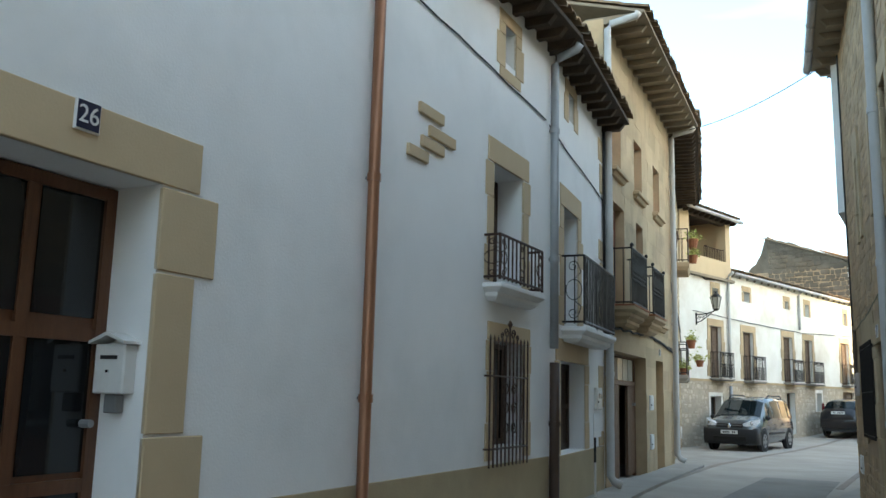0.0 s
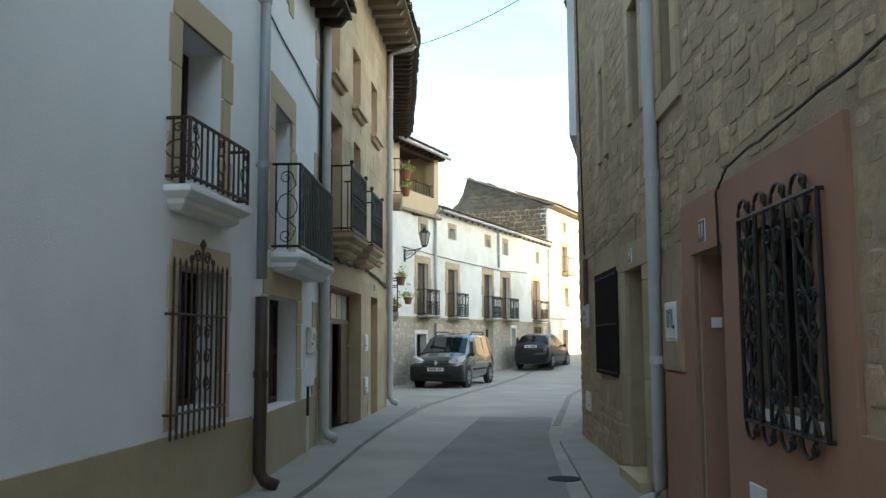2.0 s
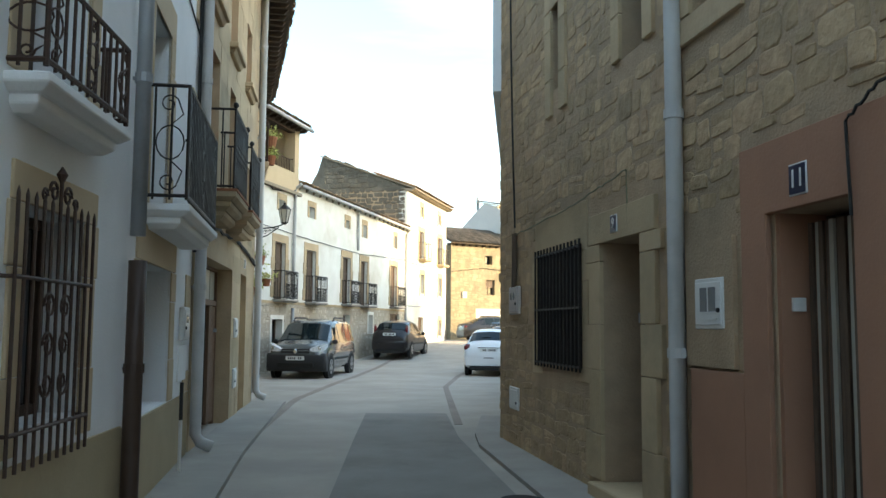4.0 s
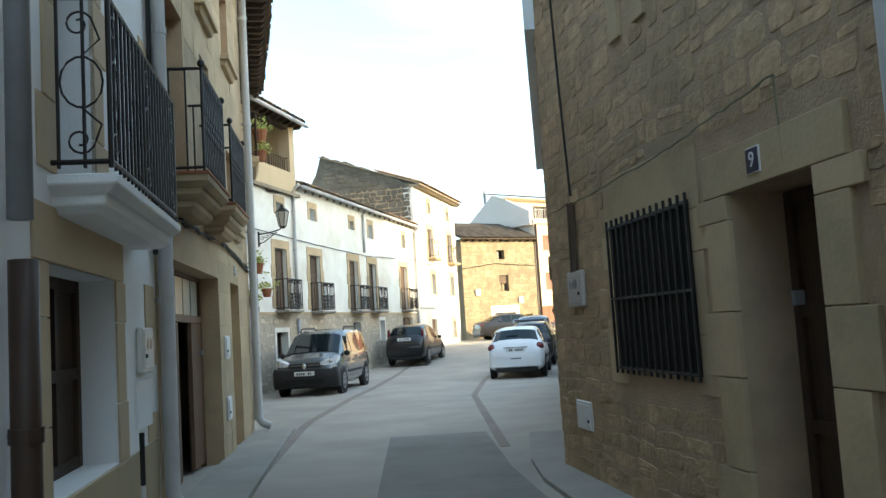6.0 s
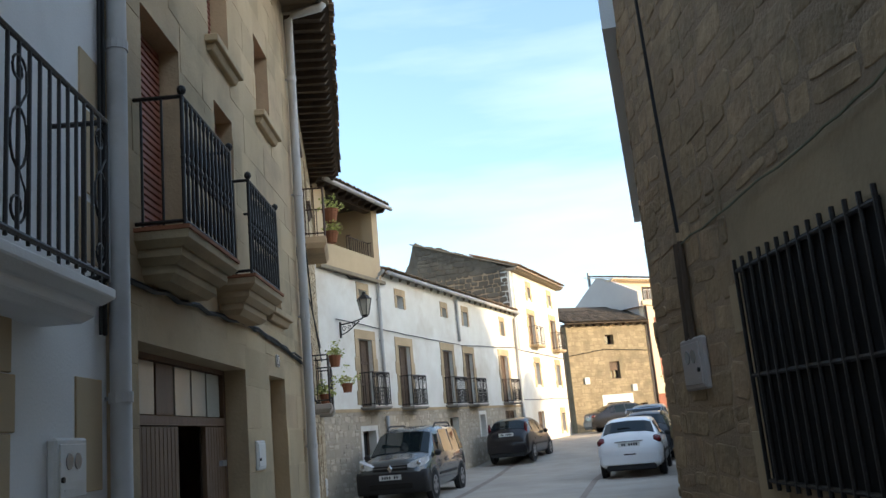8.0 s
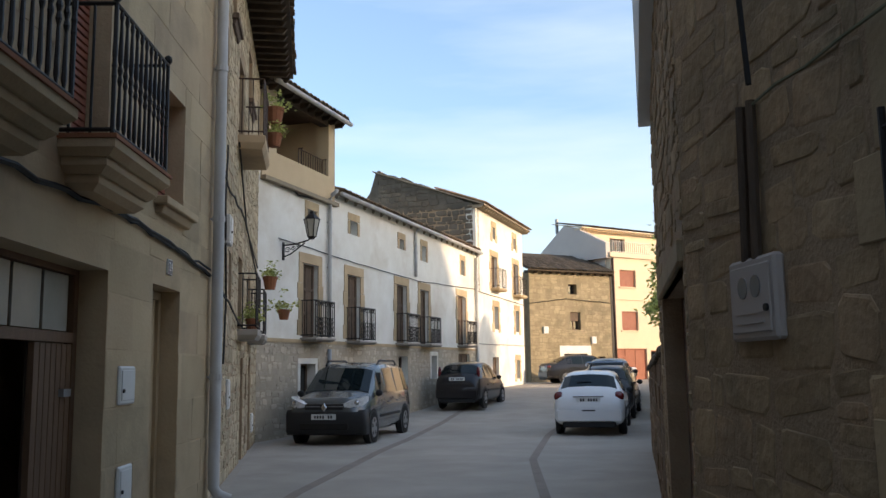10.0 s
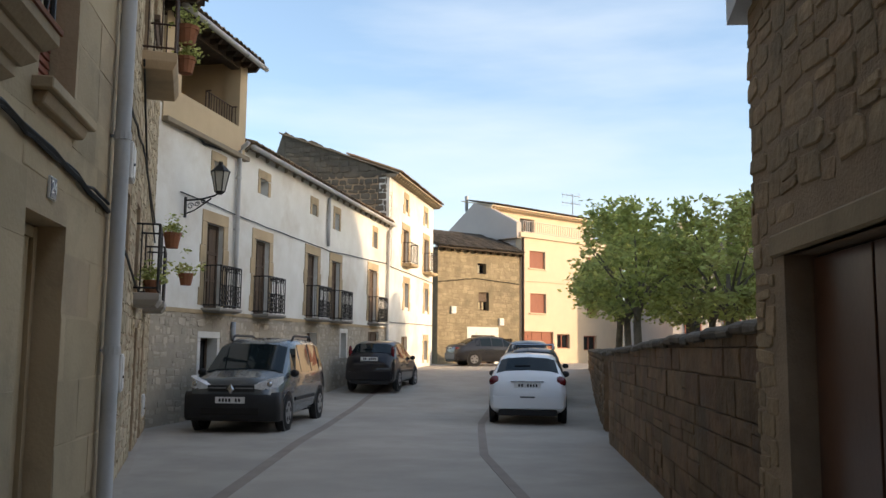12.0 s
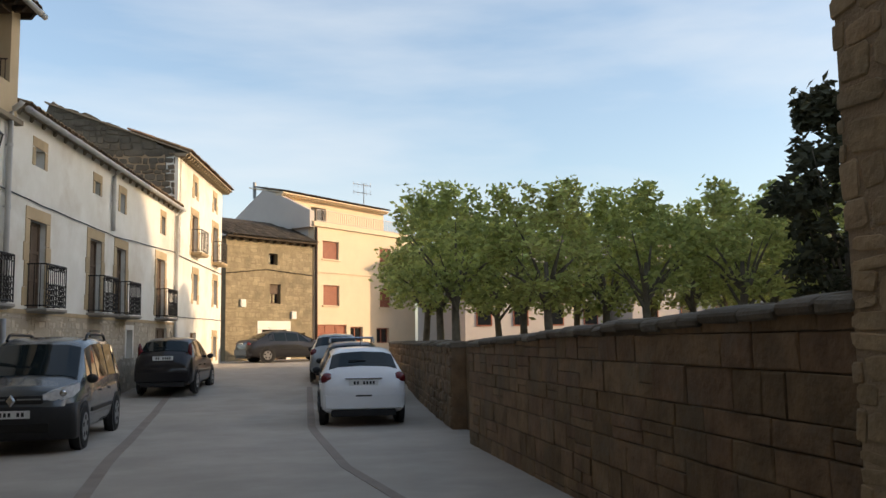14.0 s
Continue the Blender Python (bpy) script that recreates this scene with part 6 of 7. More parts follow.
# ---------- cars ----------
def car(name, x, yy, heading, secs, paint, label, front_out, spec):
    """A car lofted from sections along its length. secs: x, underside, belt, top, half width, half width at the top."""
    t = thing(name, (x, yy, ground_z(yy) + 0.005), label, "car", group="parked cars")
    t.rotation_euler = (0, 0, math.radians(heading))
    prof = []
    for (sx, zb, zbelt, zt, w, wt) in secs:
        half = [(0, zb), (w * 0.82, zb), (w * 0.985, zb + 0.10), (w, (zb + zbelt) / 2 + 0.05), (w * 0.965, zbelt), (wt, zt - 0.05), (wt * 0.72, zt - 0.008), (0, zt + 0.012)]
        prof.append([Vector((sx, a, z)) for a, z in half])
    bm = B()
    rings = []
    for half in prof:
        pts = half + [Vector((p.x, -p.y, p.z)) for p in half[-2:0:-1]]
        rings.append([bm.verts.new(p) for p in pts])
    n = len(rings[0])
    for a, b in zip(rings, rings[1:]):
        for k in range(n):
            bm.faces.new((a[k], a[(k + 1) % n], b[(k + 1) % n], b[k]))
    bm.faces.new(rings[0])
    bm.faces.new(rings[-1][::-1])
    bmesh.ops.recalc_face_normals(bm, faces=bm.faces)
    sharp = [e for e in bm.edges if e.calc_face_angle(0) > 0.5]
    bmesh.ops.bevel(bm, geom=sharp, offset=0.03, segments=2, affect="EDGES", clamp_overlap=True)
    body = part("body", bm, paint, t, smooth=True, local=True)

    def patch(nm, rows, mt, lab="", off=0.010, parent=None):
        b = B()
        rows = [[Vector(p) for p in r] for r in rows]
        nrm = (rows[0][-1] - rows[0][0]).cross(rows[-1][0] - rows[0][0]).normalized()
        mid = sum((p for r in rows for p in r), Vector()) / sum(len(r) for r in rows)
        if nrm.dot(mid - Vector((0, 0, 0.7))) < 0:
            nrm = -nrm
        top = [[b.verts.new(p + nrm * off) for p in r] for r in rows]
        low = [[b.verts.new(p - nrm * 0.02) for p in r] for r in rows]
        for g in (top, low):
            for r, s in zip(g, g[1:]):
                for k in range(len(r) - 1):
                    b.faces.new((r[k], r[k + 1], s[k + 1], s[k]))
        edge = lambda g: g[0] + [r[-1] for r in g[1:]] + g[-1][-2::-1] + [r[0] for r in g[-2:0:-1]]
        e0, e1 = edge(top), edge(low)
        for k in range(len(e0)):
            b.faces.new((e0[k], e0[(k + 1) % len(e0)], e1[(k + 1) % len(e0)], e1[k]))
        return part(nm, b, mt, parent or t, lab, smooth=False, local=True)

    def span(i, j, u0, u1, v0, v1):
        """A patch of the glasshouse side between sections i and j."""
        out = []
        for v in (v0, v1):
            out.append([prof[i][4].lerp(prof[j][4], u).lerp(prof[i][5].lerp(prof[j][5], u), v) for u in (u0, u1)])
        return out

    def across(i, j, u0, u1, v=0.93):
        out = []
        for u in (u0, u1):
            h = [prof[i][k].lerp(prof[j][k], u) for k in (5, 6, 7)]
            h[0] = h[0].lerp(h[1], 1 - v)
            out.append([h[0], h[1], h[2], Vector((h[1].x, -h[1].y, h[1].z)), Vector((h[0].x, -h[0].y, h[0].z))])
        return out

    cw, rf, rb, tg = spec["glass"]
    patch("windscreen", across(cw, rf, 0.06, 0.93), "carglass")
    patch("rear_window", across(rb, tg, 0.07, 0.9, 0.95), "carglass")
    for side in (1, -1):
        for i, j, u0, u1 in spec["side"]:
            rows = span(i, j, u0, u1, 0.08, 0.9)
            rows = [[Vector((p.x, side * p.y, p.z)) for p in r] for r in rows]
            patch("side_window", rows, "carglass", off=0.006)
        # front quarter between screen and door
        rows = [[prof[cw][4].lerp(prof[rf][4], u).lerp(prof[cw][5].lerp(prof[rf][5], u), v) for u in us] for v, us in ((0.10, (0.45, 0.97)), (0.86, (0.8, 0.97)))]
        rows = [[Vector((p.x, side * p.y, p.z)) for p in r] for r in rows]
        patch("side_window", rows, "carglass", off=0.006)
        w = secs[cw][4]
        b = B()
        bmesh.ops.create_uvsphere(b, u_segments=10, v_segments=6, radius=1, matrix=Matrix.LocRotScale((secs[cw][0] - 0.25, side * (w + 0.045), secs[cw][2] + 0.09), None, (0.055, 0.085, 0.07)))
        part("wing_mirror", b, spec.get("mirror", "plasticblack"), t, smooth=True, local=True)
        for hx in spec["handles"]:
            b = B()
            wbox(b, hx - 0.09, hx + 0.09, side * (w - 0.005) - 0.02, side * (w - 0.005) + 0.02, secs[cw][2] - 0.13, secs[cw][2] - 0.10)
            part("door_handle", b, spec.get("handle", paint), t, bev=0.005, local=True)
        b = B()
        wbox(b, -0.85, 0.75, side * w - 0.012, side * w + 0.012, 0.48, 0.545)
        part("side_strip", b, "plasticblack", t, bev=0.004, local=True)
        for wx in spec["wheels"]:
            r = spec["r"]
            cy = side * (w - 0.09)
            b = B()
            tube(b, [(wx, cy, r), (wx, side * (w + 0.003), r)], r + 0.055, 24)
            arch = part("wheel_arch", b, "plasticblack", t, local=True)
            b = B()
            ax = [(wx, side * (w - 0.16), r), (wx, side * (w - 0.15), r), (wx, side * (w - 0.0), r), (wx, side * (w + 0.014), r)]
            tube(b, ax, r, 24, radii=[r - 0.03, r, r, r - 0.035])
            tyre = part("wheel", b, "rubber", t, local=True)
            b = B()
            tube(b, [(wx, side * (w - 0.02), r), (wx, side * (w + 0.018), r)], r * 0.64, 20)
            rim = part("rim", b, "alloy", tyre, local=True)
            for k in range(5):
                b = B()
                a = k * math.tau / 5 + 0.3
                ce = Vector((wx + r * 0.42 * math.cos(a), side * (w + 0.018), r + r * 0.42 * math.sin(a)))
                tube(b, [ce, ce + Vector((0, side * 0.004, 0))], r * 0.13, 8)
                part("rim_gap", b, "plasticblack", tyre, local=True)

    def blob(nm, cx, cy, cz, sx, sy, sz, mt, lab=""):
        b = B()
        bmesh.ops.create_uvsphere(b, u_segments=12, v_segments=8, radius=1, matrix=Matrix.LocRotScale((cx, cy, cz), None, (sx, sy, sz)))
        return part(nm, b, mt, t, lab, smooth=True, local=True)

    def block(nm, dims, mt, lab="", bev=0.012, parent=None):
        b = B()
        wbox(b, *dims)
        return part(nm, b, mt, parent or t, lab, bev=bev, local=True)

    xf, xr = secs[0][0], secs[-1][0]
    w = secs[cw][4]
    b = B()
    ys = [-0.97, -0.9, -0.7, -0.4, 0, 0.4, 0.7, 0.9, 0.97]
    rows = [[b.verts.new((xf + 0.03 - spec.get("wrap", 0.30) * abs(k) ** 3.2 - dx, k * w * spec.get("bwide", 1.0), z)) for k in ys] for dx, z in ((0.07, 0.2), (0.0, 0.27), (-0.01, spec["bump_f"] - 0.07), (0.05, spec["bump_f"]))]
    back = [[b.verts.new((v.co.x - spec.get("bdeep", 0.22), v.co.y, v.co.z)) for v in r] for r in (rows[0], rows[-1])]
    loop_ = rows + back[::-1]
    for r, q in zip(loop_, loop_[1:] + loop_[:1]):
        for k in range(len(ys) - 1):
            b.faces.new((r[k], r[k + 1], q[k + 1], q[k]))
    for k in (0, -1):
        b.faces.new([r[k] for r in loop_])
    part("front_bumper", b, spec["bumper"], t, smooth=True, local=True)
    block("rear_bumper", (xr - 0.02, xr + 0.25, -w * 0.93, w * 0.93, spec["bump_r"][0], spec["bump_r"][1]), spec["bumper_r"], bev=0.04)
    block("rear_valance", (xr - 0.005, xr + 0.25, -w * 0.75, w * 0.75, 0.16, spec["bump_r"][0] + 0.02), "plasticblack", bev=0.02)
    block("grille", (xf - 0.2, xf + 0.012 + spec.get("gx", 0), -w * 0.5, w * 0.5, spec["grille"][0], spec["grille"][1]), "plasticblack", bev=0.01)
    if spec.get("diamond"):
        b = B()
        zc, xb = sum(spec["grille"]) / 2 - 0.01, xf + 0.02
        ring_o = [(xb, 0, zc + 0.085), (xb, 0.062, zc), (xb, 0, zc - 0.085), (xb, -0.062, zc)]
        ring_i = [(xb + 0.012, 0, zc + 0.045), (xb + 0.012, 0.028, zc), (xb + 0.012, 0, zc - 0.045), (xb + 0.012, -0.028, zc)]
        vo, vi, vb = [b.verts.new(q) for q in ring_o], [b.verts.new(q) for q in ring_i], [b.verts.new((q[0] - 0.05, q[1], q[2])) for q in ring_o]
        for k in range(4):
            m_ = (k + 1) % 4
            b.faces.new((vo[k], vo[m_], vi[m_], vi[k]))
            b.faces.new((vo[k], vb[k], vb[m_], vo[m_]))
        b.faces.new(vi)
        b.faces.new(vb[::-1])
        part("badge", b, "chrome", t, local=True)
        block("grille_bar", (xf - 0.1, xf + 0.022, -w * 0.48, -0.075, zc + 0.005, zc + 0.025), "greybox", bev=0.003)
        block("grille_bar", (xf - 0.1, xf + 0.022, 0.075, w * 0.48, zc + 0.005, zc + 0.025), "greybox", bev=0.003)
        block("air_intake", (xf - 0.1, xf + 0.036, -w * 0.62, w * 0.62, 0.31, 0.43), "dark", bev=0.01)
    else:
        blob("badge", xf + 0.012 + spec.get("gx", 0), 0, sum(spec["grille"]) / 2 + 0.01, 0.014, 0.045, 0.055, "chrome")
    for s in (1, -1):
        hx, hy, hz, a, b_, c_ = spec["head"]
        if spec.get("swept"):
            b = B()
            path = ((2.0, 0.37, 0.745, 0.78), (1.985, 0.51, 0.725, 0.84), (1.935, 0.645, 0.73, 0.89), (1.83, 0.75, 0.765, 0.925), (1.66, 0.80, 0.845, 0.945))
            o = [[b.verts.new((x_, s * y_, z_)) for z_ in (z0, z0 * 0.35 + z1 * 0.65, z1)] for x_, y_, z0, z1 in path]
            i_ = [[b.verts.new((x_ - 0.10, s * (y_ - 0.09), z_)) for z_ in (z0, z0 * 0.35 + z1 * 0.65, z1)] for x_, y_, z0, z1 in path]
            for k in range(4):
                for g in (o, i_):
                    for m_ in range(2):
                        b.faces.new((g[k][m_], g[k + 1][m_], g[k + 1][m_ + 1], g[k][m_ + 1]))
                for m_ in (0, 2):
                    b.faces.new((o[k][m_], o[k + 1][m_], i_[k + 1][m_], i_[k][m_]))
            for k in (0, 4):
                b.faces.new([o[k][0], o[k][1], o[k][2], i_[k][2], i_[k][1], i_[k][0]])
            lens_ = part("head_lamp", b, "lampglass", t, smooth=False, local=True)
            b = B()
            bmesh.ops.create_uvsphere(b, u_segments=12, v_segments=8, radius=1, matrix=Matrix.LocRotScale((1.925, s * 0.63, 0.82), None, (0.04, 0.055, 0.05)))
            part("reflector", b, "chrome", lens_, smooth=True, local=True)
        else:
            blob("head_lamp", hx, s * hy, hz, a, b_, c_, "lampglass")
        rx, ry, rz, a, b_, c_ = spec["tail"]
        blob("tail_lamp", rx, s * ry, rz, a, b_, c_, "redlens")
    block("number_plate", (xf + 0.03, xf + 0.042, -0.25, 0.25, spec["plate_f"], spec["plate_f"] + 0.105), "plate", bev=0.002)
    pr = block("number_plate", (spec["plate_r"][0] - 0.014, spec["plate_r"][0], -0.25, 0.25, spec["plate_r"][1], spec["plate_r"][1] + 0.105), "plate", bev=0.002)
    for px, sg in ((xf + 0.042, 1), (spec["plate_r"][0] - 0.014, -1)):
        z = spec["plate_f"] if sg > 0 else spec["plate_r"][1]
        for k in range(7):
            if k == 4:
                continue
            block("plate_mark", (px - 0.002, px + 0.002, -0.19 + k * 0.055, -0.155 + k * 0.055, z + 0.025, z + 0.08), "plasticblack", bev=0.0)
    block("wiper", (secs[tg][0] + 0.10, secs[tg][0] + 0.12, -0.05, 0.25, secs[tg][3] + 0.12, secs[tg][3] + 0.135), "plasticblack", bev=0.0)
    if spec.get("rails"):
        for s in (1, -1):
            b = B()
            yy2 = s * (secs[rf][5] - 0.03)
            tube(b, [(0.15, yy2, secs[rf + 1][3] - 0.03), (0.05, yy2, secs[rf + 1][3] + 0.06), (-1.25, yy2, secs[rf + 1][3] + 0.06), (-1.38, yy2, secs[rf + 1][3] - 0.03)], 0.022, 6)
            part("roof_rail", b, "alloy", t, local=True)
        for rx in (0.0, -1.15):
            b = B()
            tube(b, [(rx, -secs[rf][5] + 0.03, secs[rf + 1][3] + 0.085), (rx, secs[rf][5] - 0.03, secs[rf + 1][3] + 0.085)], 0.028, 6)
            part("roof_bar", b, "chrome", t, local=True)
    elif spec.get("bars"):
        zr, yr = secs[rf + 1][3], secs[rf][5] - 0.04
        for s_ in (1, -1):
            b = B()
            tube(b, [(0.22, s_ * yr, zr - 0.04), (0.1, s_ * yr, zr + 0.035), (0.0, s_ * yr, zr + 0.05), (-1.1, s_ * yr, zr + 0.05), (-1.22, s_ * yr, zr + 0.035), (-1.34, s_ * yr, zr - 0.04)], 0.022, 6)
            bar_ = part("roof_rail", b, "plasticblack", t, local=True)
            b = B()
            wbox(b, -1.1, 0.0, s_ * yr - 0.02, s_ * yr + 0.02, zr + 0.066, zr + 0.078)
            part("rail_strip", b, "chrome", bar_, bev=0.003, local=True)
    else:
        b = B()
        tube(b, [(-0.9, 0, secs[rf + 1][3]), (-1.02, 0, secs[rf + 1][3] + 0.16)], 0.006, 4)
        part("aerial", b, "plasticblack", t, local=True)
    if spec.get("slit"):
        block("bumper_slit", (xr - 0.026, xr, -0.14, 0.14, 0.50, 0.525), "plasticblack", bev=0.003)
    if spec.get("trim"):
        block("boot_trim", (spec["plate_r"][0] - 0.012, spec["plate_r"][0] + 0.05, -0.32, 0.32, spec["plate_r"][1] + 0.115, spec["plate_r"][1] + 0.135), "chrome", bev=0.003)
    return t


VAN = [(2.0, 0.36, 0.60, 0.70, 0.64, 0.52), (1.95, 0.25, 0.70, 0.86, 0.79, 0.66), (1.75, 0.2, 0.80, 0.97, 0.85, 0.73), (1.28, 0.2, 0.92, 1.06, 0.87, 0.76), (0.62, 0.2, 0.94, 1.58, 0.87, 0.67), (0.2, 0.2, 0.95, 1.665, 0.87, 0.68), (-0.65, 0.2, 0.95, 1.68, 0.87, 0.68), (-1.40, 0.2, 0.96, 1.66, 0.87, 0.68), (-1.86, 0.22, 0.96, 1.59, 0.86, 0.66), (-1.98, 0.28, 0.92, 1.05, 0.83, 0.68), (-2.02, 0.38, 0.66, 0.76, 0.74, 0.6)]
HATCH = [(1.86, 0.32, 0.48, 0.55, 0.58, 0.45), (1.76, 0.22, 0.58, 0.67, 0.75, 0.6), (1.25, 0.18, 0.74, 0.86, 0.82, 0.68), (0.78, 0.18, 0.80, 0.93, 0.83, 0.70), (0.05, 0.18, 0.82, 1.29, 0.83, 0.58), (-0.4, 0.18, 0.84, 1.345, 0.83, 0.58), (-0.95, 0.18, 0.86, 1.33, 0.83, 0.575), (-1.35, 0.18, 0.89, 1.27, 0.83, 0.57), (-1.70, 0.2, 0.88, 0.98, 0.825, 0.66), (-1.84, 0.24, 0.74, 0.86, 0.80, 0.68), (-1.90, 0.34, 0.55, 0.64, 0.74, 0.62)]
HATCH = [(a, b, c, d, e * 0.9, f * 0.93) for a, b, c, d, e, f in HATCH]
SEDAN = [(2.2, 0.32, 0.48, 0.55, 0.6, 0.45), (2.1, 0.22, 0.58, 0.67, 0.76, 0.6), (1.5, 0.18, 0.74, 0.84, 0.84, 0.7), (0.85, 0.18, 0.80, 0.92, 0.85, 0.72), (0.05, 0.18, 0.82, 1.27, 0.85, 0.58), (-0.5, 0.18, 0.83, 1.31, 0.85, 0.58), (-1.05, 0.18, 0.84, 1.28, 0.85, 0.58), (-1.3, 0.18, 0.85, 1.2, 0.85, 0.57), (-1.75, 0.2, 0.86, 0.95, 0.84, 0.68), (-2.15, 0.25, 0.74, 0.92, 0.80, 0.7), (-2.22, 0.36, 0.55, 0.7, 0.74, 0.6)]
base = dict(glass=(3, 4, 7, 8), side=((4, 5, 0.06, 0.97), (5, 6, 0.06, 0.94), (6, 7, 0.08, 0.85)), handles=(0.0, -0.75), wheels=(1.18, -1.18), r=0.29, bump_f=0.5, bumper="paint_white", bumper_r="paint_white", bump_r=(0.26, 0.56),
            grille=(0.42, 0.52), head=(1.62, 0.53, 0.62, 0.2, 0.15, 0.08), tail=(-1.745, 0.63, 0.80, 0.11, 0.115, 0.115), plate_f=0.36, plate_r=(-1.875, 0.68))
VAN = [(a, b, c * 0.965, d * 0.955, e * 0.91, f * 0.91) for a, b, c, d, e, f in VAN]
van_spec = dict(base, bumper="plasticblack", bumper_r="plasticblack", wheels=(1.27, -1.33), r=0.31, bump_f=0.68, bump_r=(0.26, 0.56), grille=(0.69, 0.80), gx=0.0, diamond=True, bars=True, wrap=0.09, bwide=1.04, bdeep=0.27, swept=True, head=(1.79, 0.63, 0.85, 0.20, 0.19, 0.115), tail=(-1.93, 0.66, 0.92, 0.06, 0.07, 0.20),
                plate_f=0.50, plate_r=(-2.02, 0.75), mirror="plasticblack", glass=(3, 4, 8, 9), side=((4, 5, 0.03, 0.97), (5, 6, 0.08, 0.95), (6, 7, 0.12, 0.95), (7, 8, 0.1, 0.8)))
car("van", -2.66, 30.62, -98.5, VAN, "paint_grey", "grey compact passenger van with roof bars parked by the wall", 0, van_spec)
car("hatchback", 2.72, 32.25, 79.0, HATCH, "paint_white", "white small hatchback parked along the garden wall", 0, dict(base, slit=True, trim=True, mirror="plasticblack"))
car("hatchback", -0.25, 40.35, 76.0, [(a, b, c, d * 1.04, e * 0.97, f) for a, b, c, d, e, f in HATCH], "paint_black", "black small hatchback with upright red tail lamps", 0, dict(base, bumper="paint_black", bumper_r="paint_black", tail=(-1.62, 0.62, 1.05, 0.07, 0.055, 0.20), plate_r=(-1.87, 0.82)))
car("estate_car", 3.75, 37.0, 77.0, [(a * 1.06, b, c, d * 1.02, e * 1.02, f) for a, b, c, d, e, f in HATCH], "paint_dark", "dark grey estate car with roof bars parked in line", 0, dict(base, bumper="paint_dark", bumper_r="paint_dark", rails=True))
car("hatchback", 4.5, 42.0, 77.0, HATCH, "paint_silver", "silver hatchback parked in line along the garden wall", 0, dict(base, bumper="paint_silver", bumper_r="paint_silver"))
car("saloon_car", 5.0, 53.0, 12.0, SEDAN, "paint_dark", "dark saloon car parked across the front of the stone house", 0, dict(base, bumper="paint_dark", bumper_r="paint_dark", wheels=(1.35, -1.35), plate_r=(-2.2, 0.7), tail=(-2.1, 0.66, 0.76, 0.1, 0.13, 0.08), head=(1.95, 0.6, 0.62, 0.2, 0.16, 0.08)))


# ---------- trees behind the garden wall ----------
def tree(p, seed, height, rx, z0, leaf, clumps=92, per=22, size=0.105, shoots=7, label="", narrow=False, group="trees in the garden"):
    rng = random.Random(seed)
    t = thing("tree", p, label, "tree", group=group)
    bm = B()
    top = z0 + (height - z0) * 0.45
    tube(bm, [(0, 0, -0.1), (0.04, 0.02, z0 * 0.5), (-0.03, 0.03, z0 + 0.1), (0.02, -0.02, top)], 0.1, 9, radii=[0.16, 0.12, 0.105, 0.05])
    part("trunk", bm, "bark", t, local=True, smooth=True)
    for k in range(9):
        a = k * math.tau / 9 + rng.uniform(-0.3, 0.3)
        s = Vector((0, 0, z0 + rng.uniform(-0.1, 0.5)))
        e = Vector((math.cos(a) * rx * rng.uniform(0.5, 0.9), math.sin(a) * rx * rng.uniform(0.5, 0.9), z0 + (height - z0) * rng.uniform(0.35, 0.85)))
        m = s.lerp(e, 0.5) + Vector((0, 0, 0.12))
        bm = B()
        tube(bm, [s, m, e], 0.03, 5, radii=[0.055, 0.035, 0.012])
        part("limb", bm, "bark", t, local=True)
    cs = []
    cz, rz = (z0 + height) / 2, (height - z0) / 2
    while len(cs) < clumps:
        v = Vector((rng.gauss(0, 1), rng.gauss(0, 1), rng.gauss(0, 1))).normalized() * rng.uniform(0.45, 1.0) ** 0.6
        wob = 1 + 0.22 * noise.noise(v * 1.7 + Vector((seed, 0, 0)))
        if narrow:
            k = max(0.12, 1 - (v.z + 1) / 2) ** 0.6
            cs.append(Vector((v.x * rx * k, v.y * rx * k, cz + v.z * rz)))
        else:
            cs.append(Vector((v.x * rx * wob, v.y * rx * wob, cz + v.z * rz * wob * 0.9)))
    for _ in range(shoots):
        a = rng.uniform(0, math.tau)
        b0 = Vector((math.cos(a) * rx * rng.uniform(0.1, 0.75), math.sin(a) * rx * rng.uniform(0.1, 0.75), height - 0.25))
        for k in range(5):
            cs.append(b0 + Vector((rng.uniform(-0.05, 0.05), rng.uniform(-0.05, 0.05), 0.16 * k)))
    bm = B()
    leaf_cloud(bm, rng, cs, per, 0.14 if not narrow else 0.1, size)
    part("crown", bm, leaf, t, local=True, norm=False, kind="stuff")
    return t


kinds = [tree((60, -60, 0), s, 4.75, 1.75, 1.85, "leaf", label="leafy green plane tree with a pale trunk") for s in (3, 8, 14)]
rng = random.Random(2)
spots = []
for r, yy in enumerate((37.0, 40.2, 43.4)):
    for k in range(5 if r == 0 else 6):
        spots.append((6.5 + (yy - 37) * 0.22 + k * 2.45 + rng.uniform(-0.2, 0.2), yy + rng.uniform(-0.25, 0.25) - 0.75 * k))
for n_, (xx, yy) in enumerate(spots):
    s = rng.uniform(0.92, 1.06)
    m = pose(xx, yy, 0.35, 0, 0, rng.uniform(0, 360))
    if n_ < 3:
        kinds[n_].matrix_basis = m
    else:
        copy_thing(kinds[n_ % 3], m)
tree((13.9, 31.0, 0.2), 31, 6.6, 1.5, 1.5, "darkleaf", 150, 26, 0.14, 8, "dark reddish-leaved tree behind the wall")
tree((14.0, 29.2, 0.2), 37, 10.5, 0.9, 0.4, "cypress", 260, 30, 0.08, 0, "dark green cypress behind the wall", True)


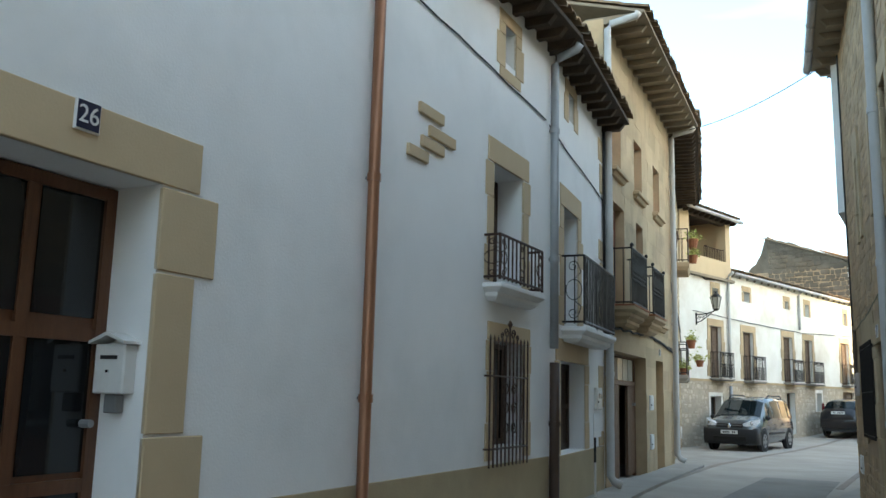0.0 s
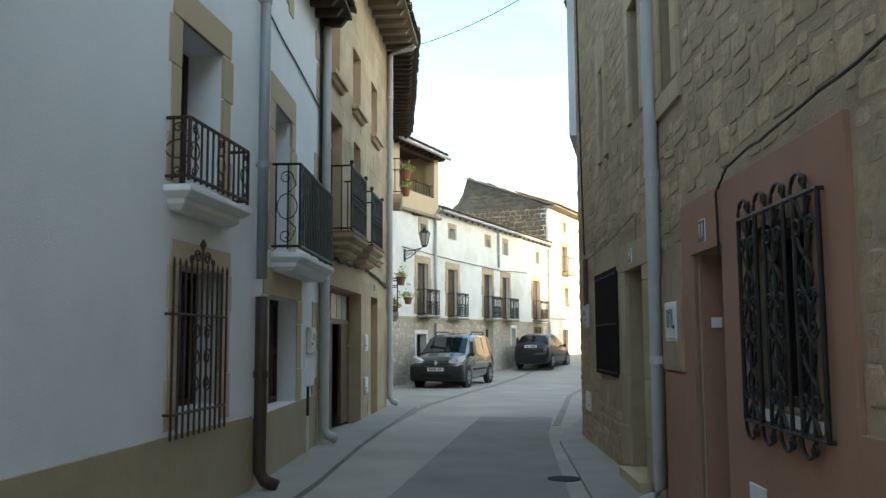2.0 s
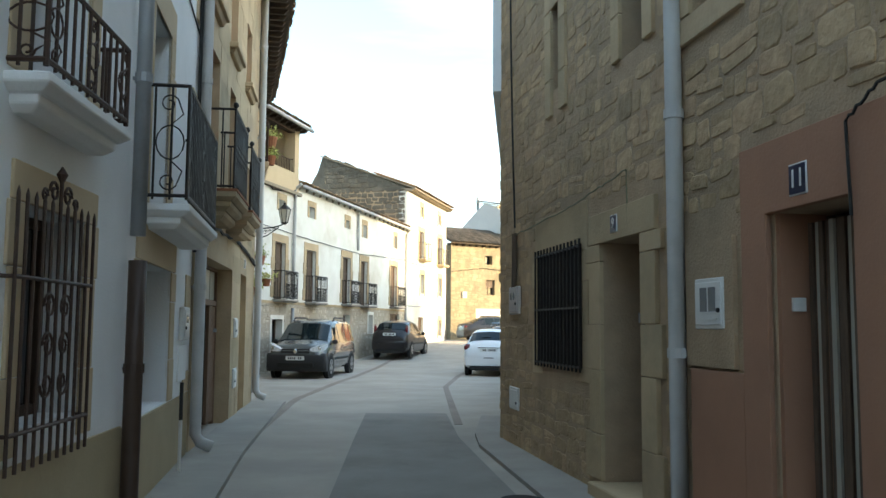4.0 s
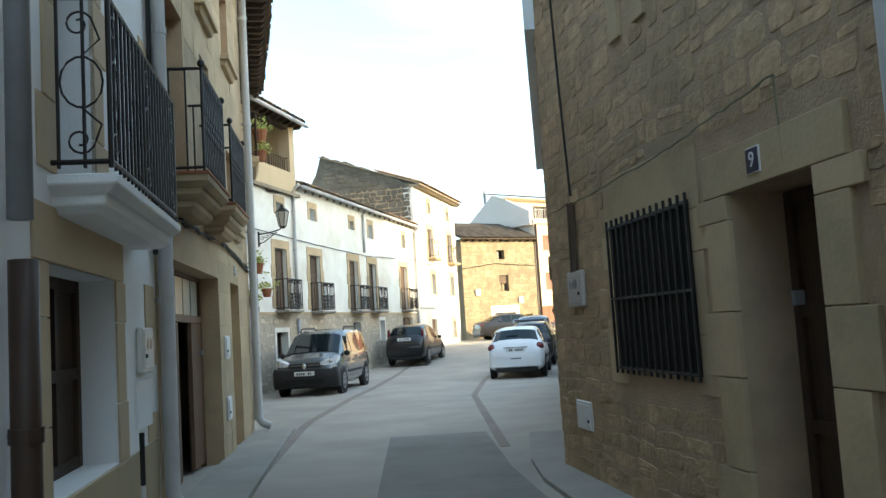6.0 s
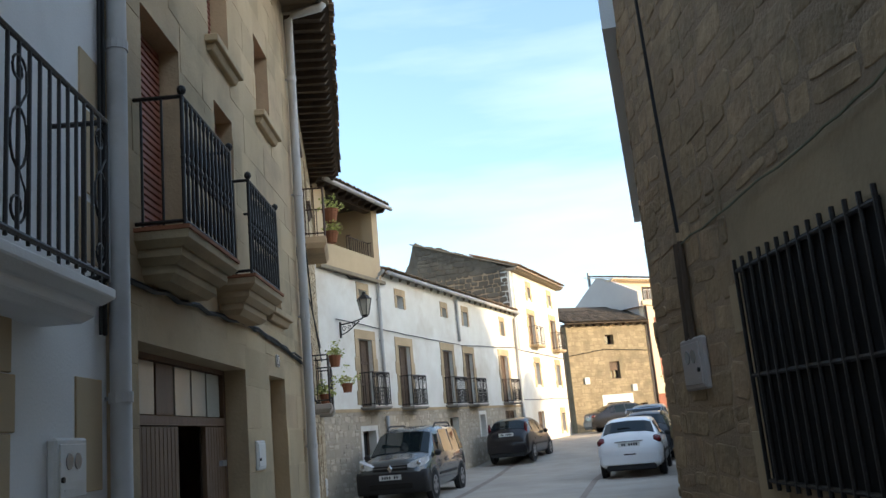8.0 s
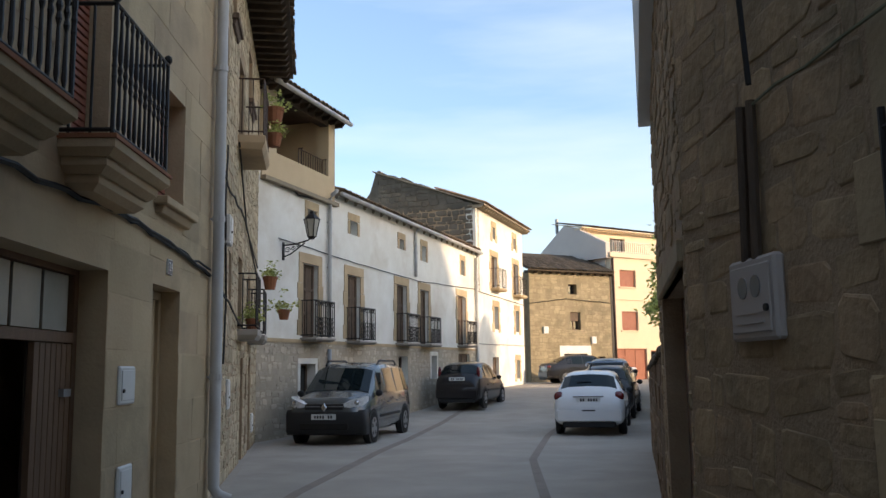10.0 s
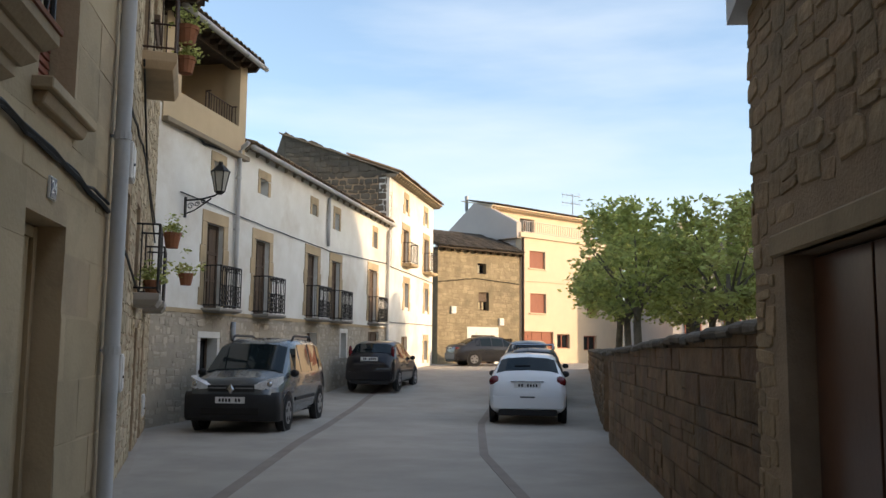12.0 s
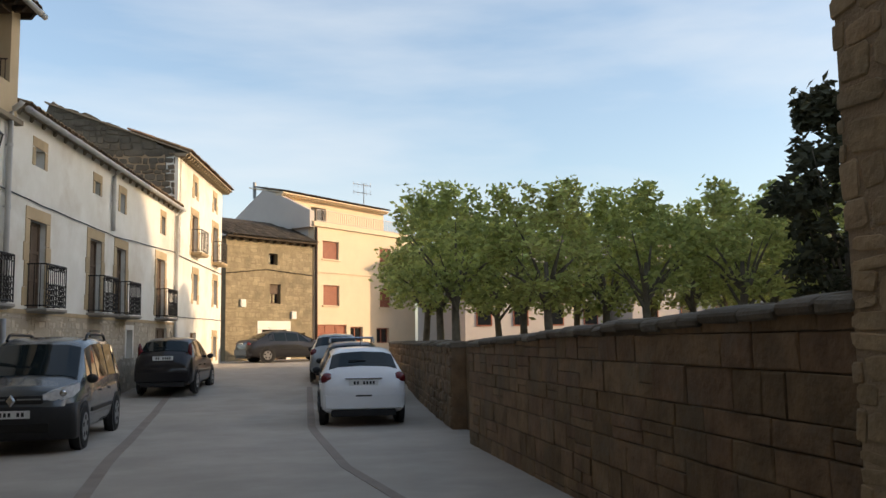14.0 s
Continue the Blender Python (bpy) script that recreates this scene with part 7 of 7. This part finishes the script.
# ---------- single stones, blocks and copings ----------
rng = random.Random(11)
y = R1.a
keep = [holes1[0], holes1[1], (y(9.9), y(10.78), 3.2, 4.8), (y(5.3), y(6.4), 3.2, 4.8), (y(7.26), y(10.0), -1, 2.44), (y(-4), y(7.29), -1, 1.12), (y(9.9), y(10.7), -1, 2.06)]
masonry(w11, R1, courses(R1, y(2.0), R1.length, 0.1, 6.75, (0.09, 0.21), (0.10, 0.36), keep, rng, split=0.35), "rubble", "rubble", 0.011, (y(7.0), R1.length, 2.0, 4.2), rng)
y = R9.a
keep = [(y(11.05), y(12.5), -1, 2.4), (y(12.5), y(14.2), 0.98, 2.56), (y(13.1), y(13.75), 3.5, 4.9), (y(11.1), y(11.95), 3.5, 4.9)]
masonry(w9, R9, courses(R9, 0.0, R9.length, 0.12, 6.75, (0.10, 0.25), (0.12, 0.44), keep, rng, split=0.3), "rubble", "rubble", 0.010, (0.0, R9.length, 0.1, 4.0), rng)
y = RC.a
keep = [(y(15.85), y(18.36), -1, 2.12)]
masonry(wc, RC, courses(RC, 0.0, RC.length + 0.03, 0.1, 4.3, (0.10, 0.21), (0.12, 0.38), keep, rng, top=topf, split=0.3), "rubble", "rubble", 0.014, (0.0, RC.length, 0.1, 4.3), rng)
masonry(core, L1, courses(L1, 0.0, L1.length, 0.02, 1.62, (0.15, 0.31), (0.22, 0.62), [], rng, top=top1, gap=0.005, split=0.28), "block", "ashlar", 0.02, (0.0, 7.0, 0, 2), rng, 0.055, "block")
cap(gw, L1, top1, 3)
masonry(core2, L2, courses(L2, 0.0, L2.length, 0.02, 1.42, (0.16, 0.26), (0.2, 0.5), [], rng), "block", "rubble", 0.03, (0.0, 6.0, 0, 2), rng, 0.12, limit=150)
cap(gw2, L2, lambda a: 1.4, 4, 0.6)
y = H4.a
keep = [(a - 0.06, b + 0.06, c, d + 0.1) for a, b, c, d in holes4]
masonry(w20, H4, courses(H4, 0.0, H4.length, 0.08, 7.8, (0.11, 0.24), (0.13, 0.38), keep, rng, split=0.3), "brown_rubble", "rubble", 0.015, (0.2, 4.0, 0.2, 3.4), rng)
keep = [(a - 0.14, b + 0.14, c, d + 0.14) for a, b, c, d in holesW]
masonry(wrow, WR, courses(WR, 0.0, WR.length, 0.0, 2.1, (0.09, 0.19), (0.10, 0.32), keep, rng, split=0.3), "grey_rubble", "rubble", 0.024, (0.0, 5.0, 0, 2.2), rng, limit=200)
keep = [(a - 0.28, b + 0.28, c, d + 0.3) for a, b, c, d in holesS]
masonry(wst, ST, courses(ST, 0.0, ST.length, 0.5, 6.15, (0.12, 0.26), (0.14, 0.46), keep, rng, split=0.3), "gold_rubble", "rubble", 0.007, (0, 0, 0, 0), rng)
masonry(gable, GB, courses(GB, 0.1, 4.2, 5.9, 9.4, (0.12, 0.26), (0.15, 0.5), [], rng, top=lambda a: float(np.interp(a, [p[0] for p in prof], [p[1] for p in prof])) - 0.03), "shaded_rubble", "rubble", 0.03, (0, 0, 0, 0), rng)
# large sandstone blocks of house 24, with fine joints
masonry(w24, H3, courses(H3, 0.0, H3.length, 0.1, 7.5, (0.30, 0.42), (0.45, 0.95), holes24, rng, gap=0.006), "sand", "ashlar", 0.008, (0.0, H3.length, 0, 7.5), rng, 0.012, "block")

# ---------- the plan at its true size ----------
for ob in list(scene.objects):
    if ob.parent is None and ob.type in ("MESH", "EMPTY"):
        ob.matrix_basis = Matrix.Scale(PLAN, 4) @ ob.matrix_basis
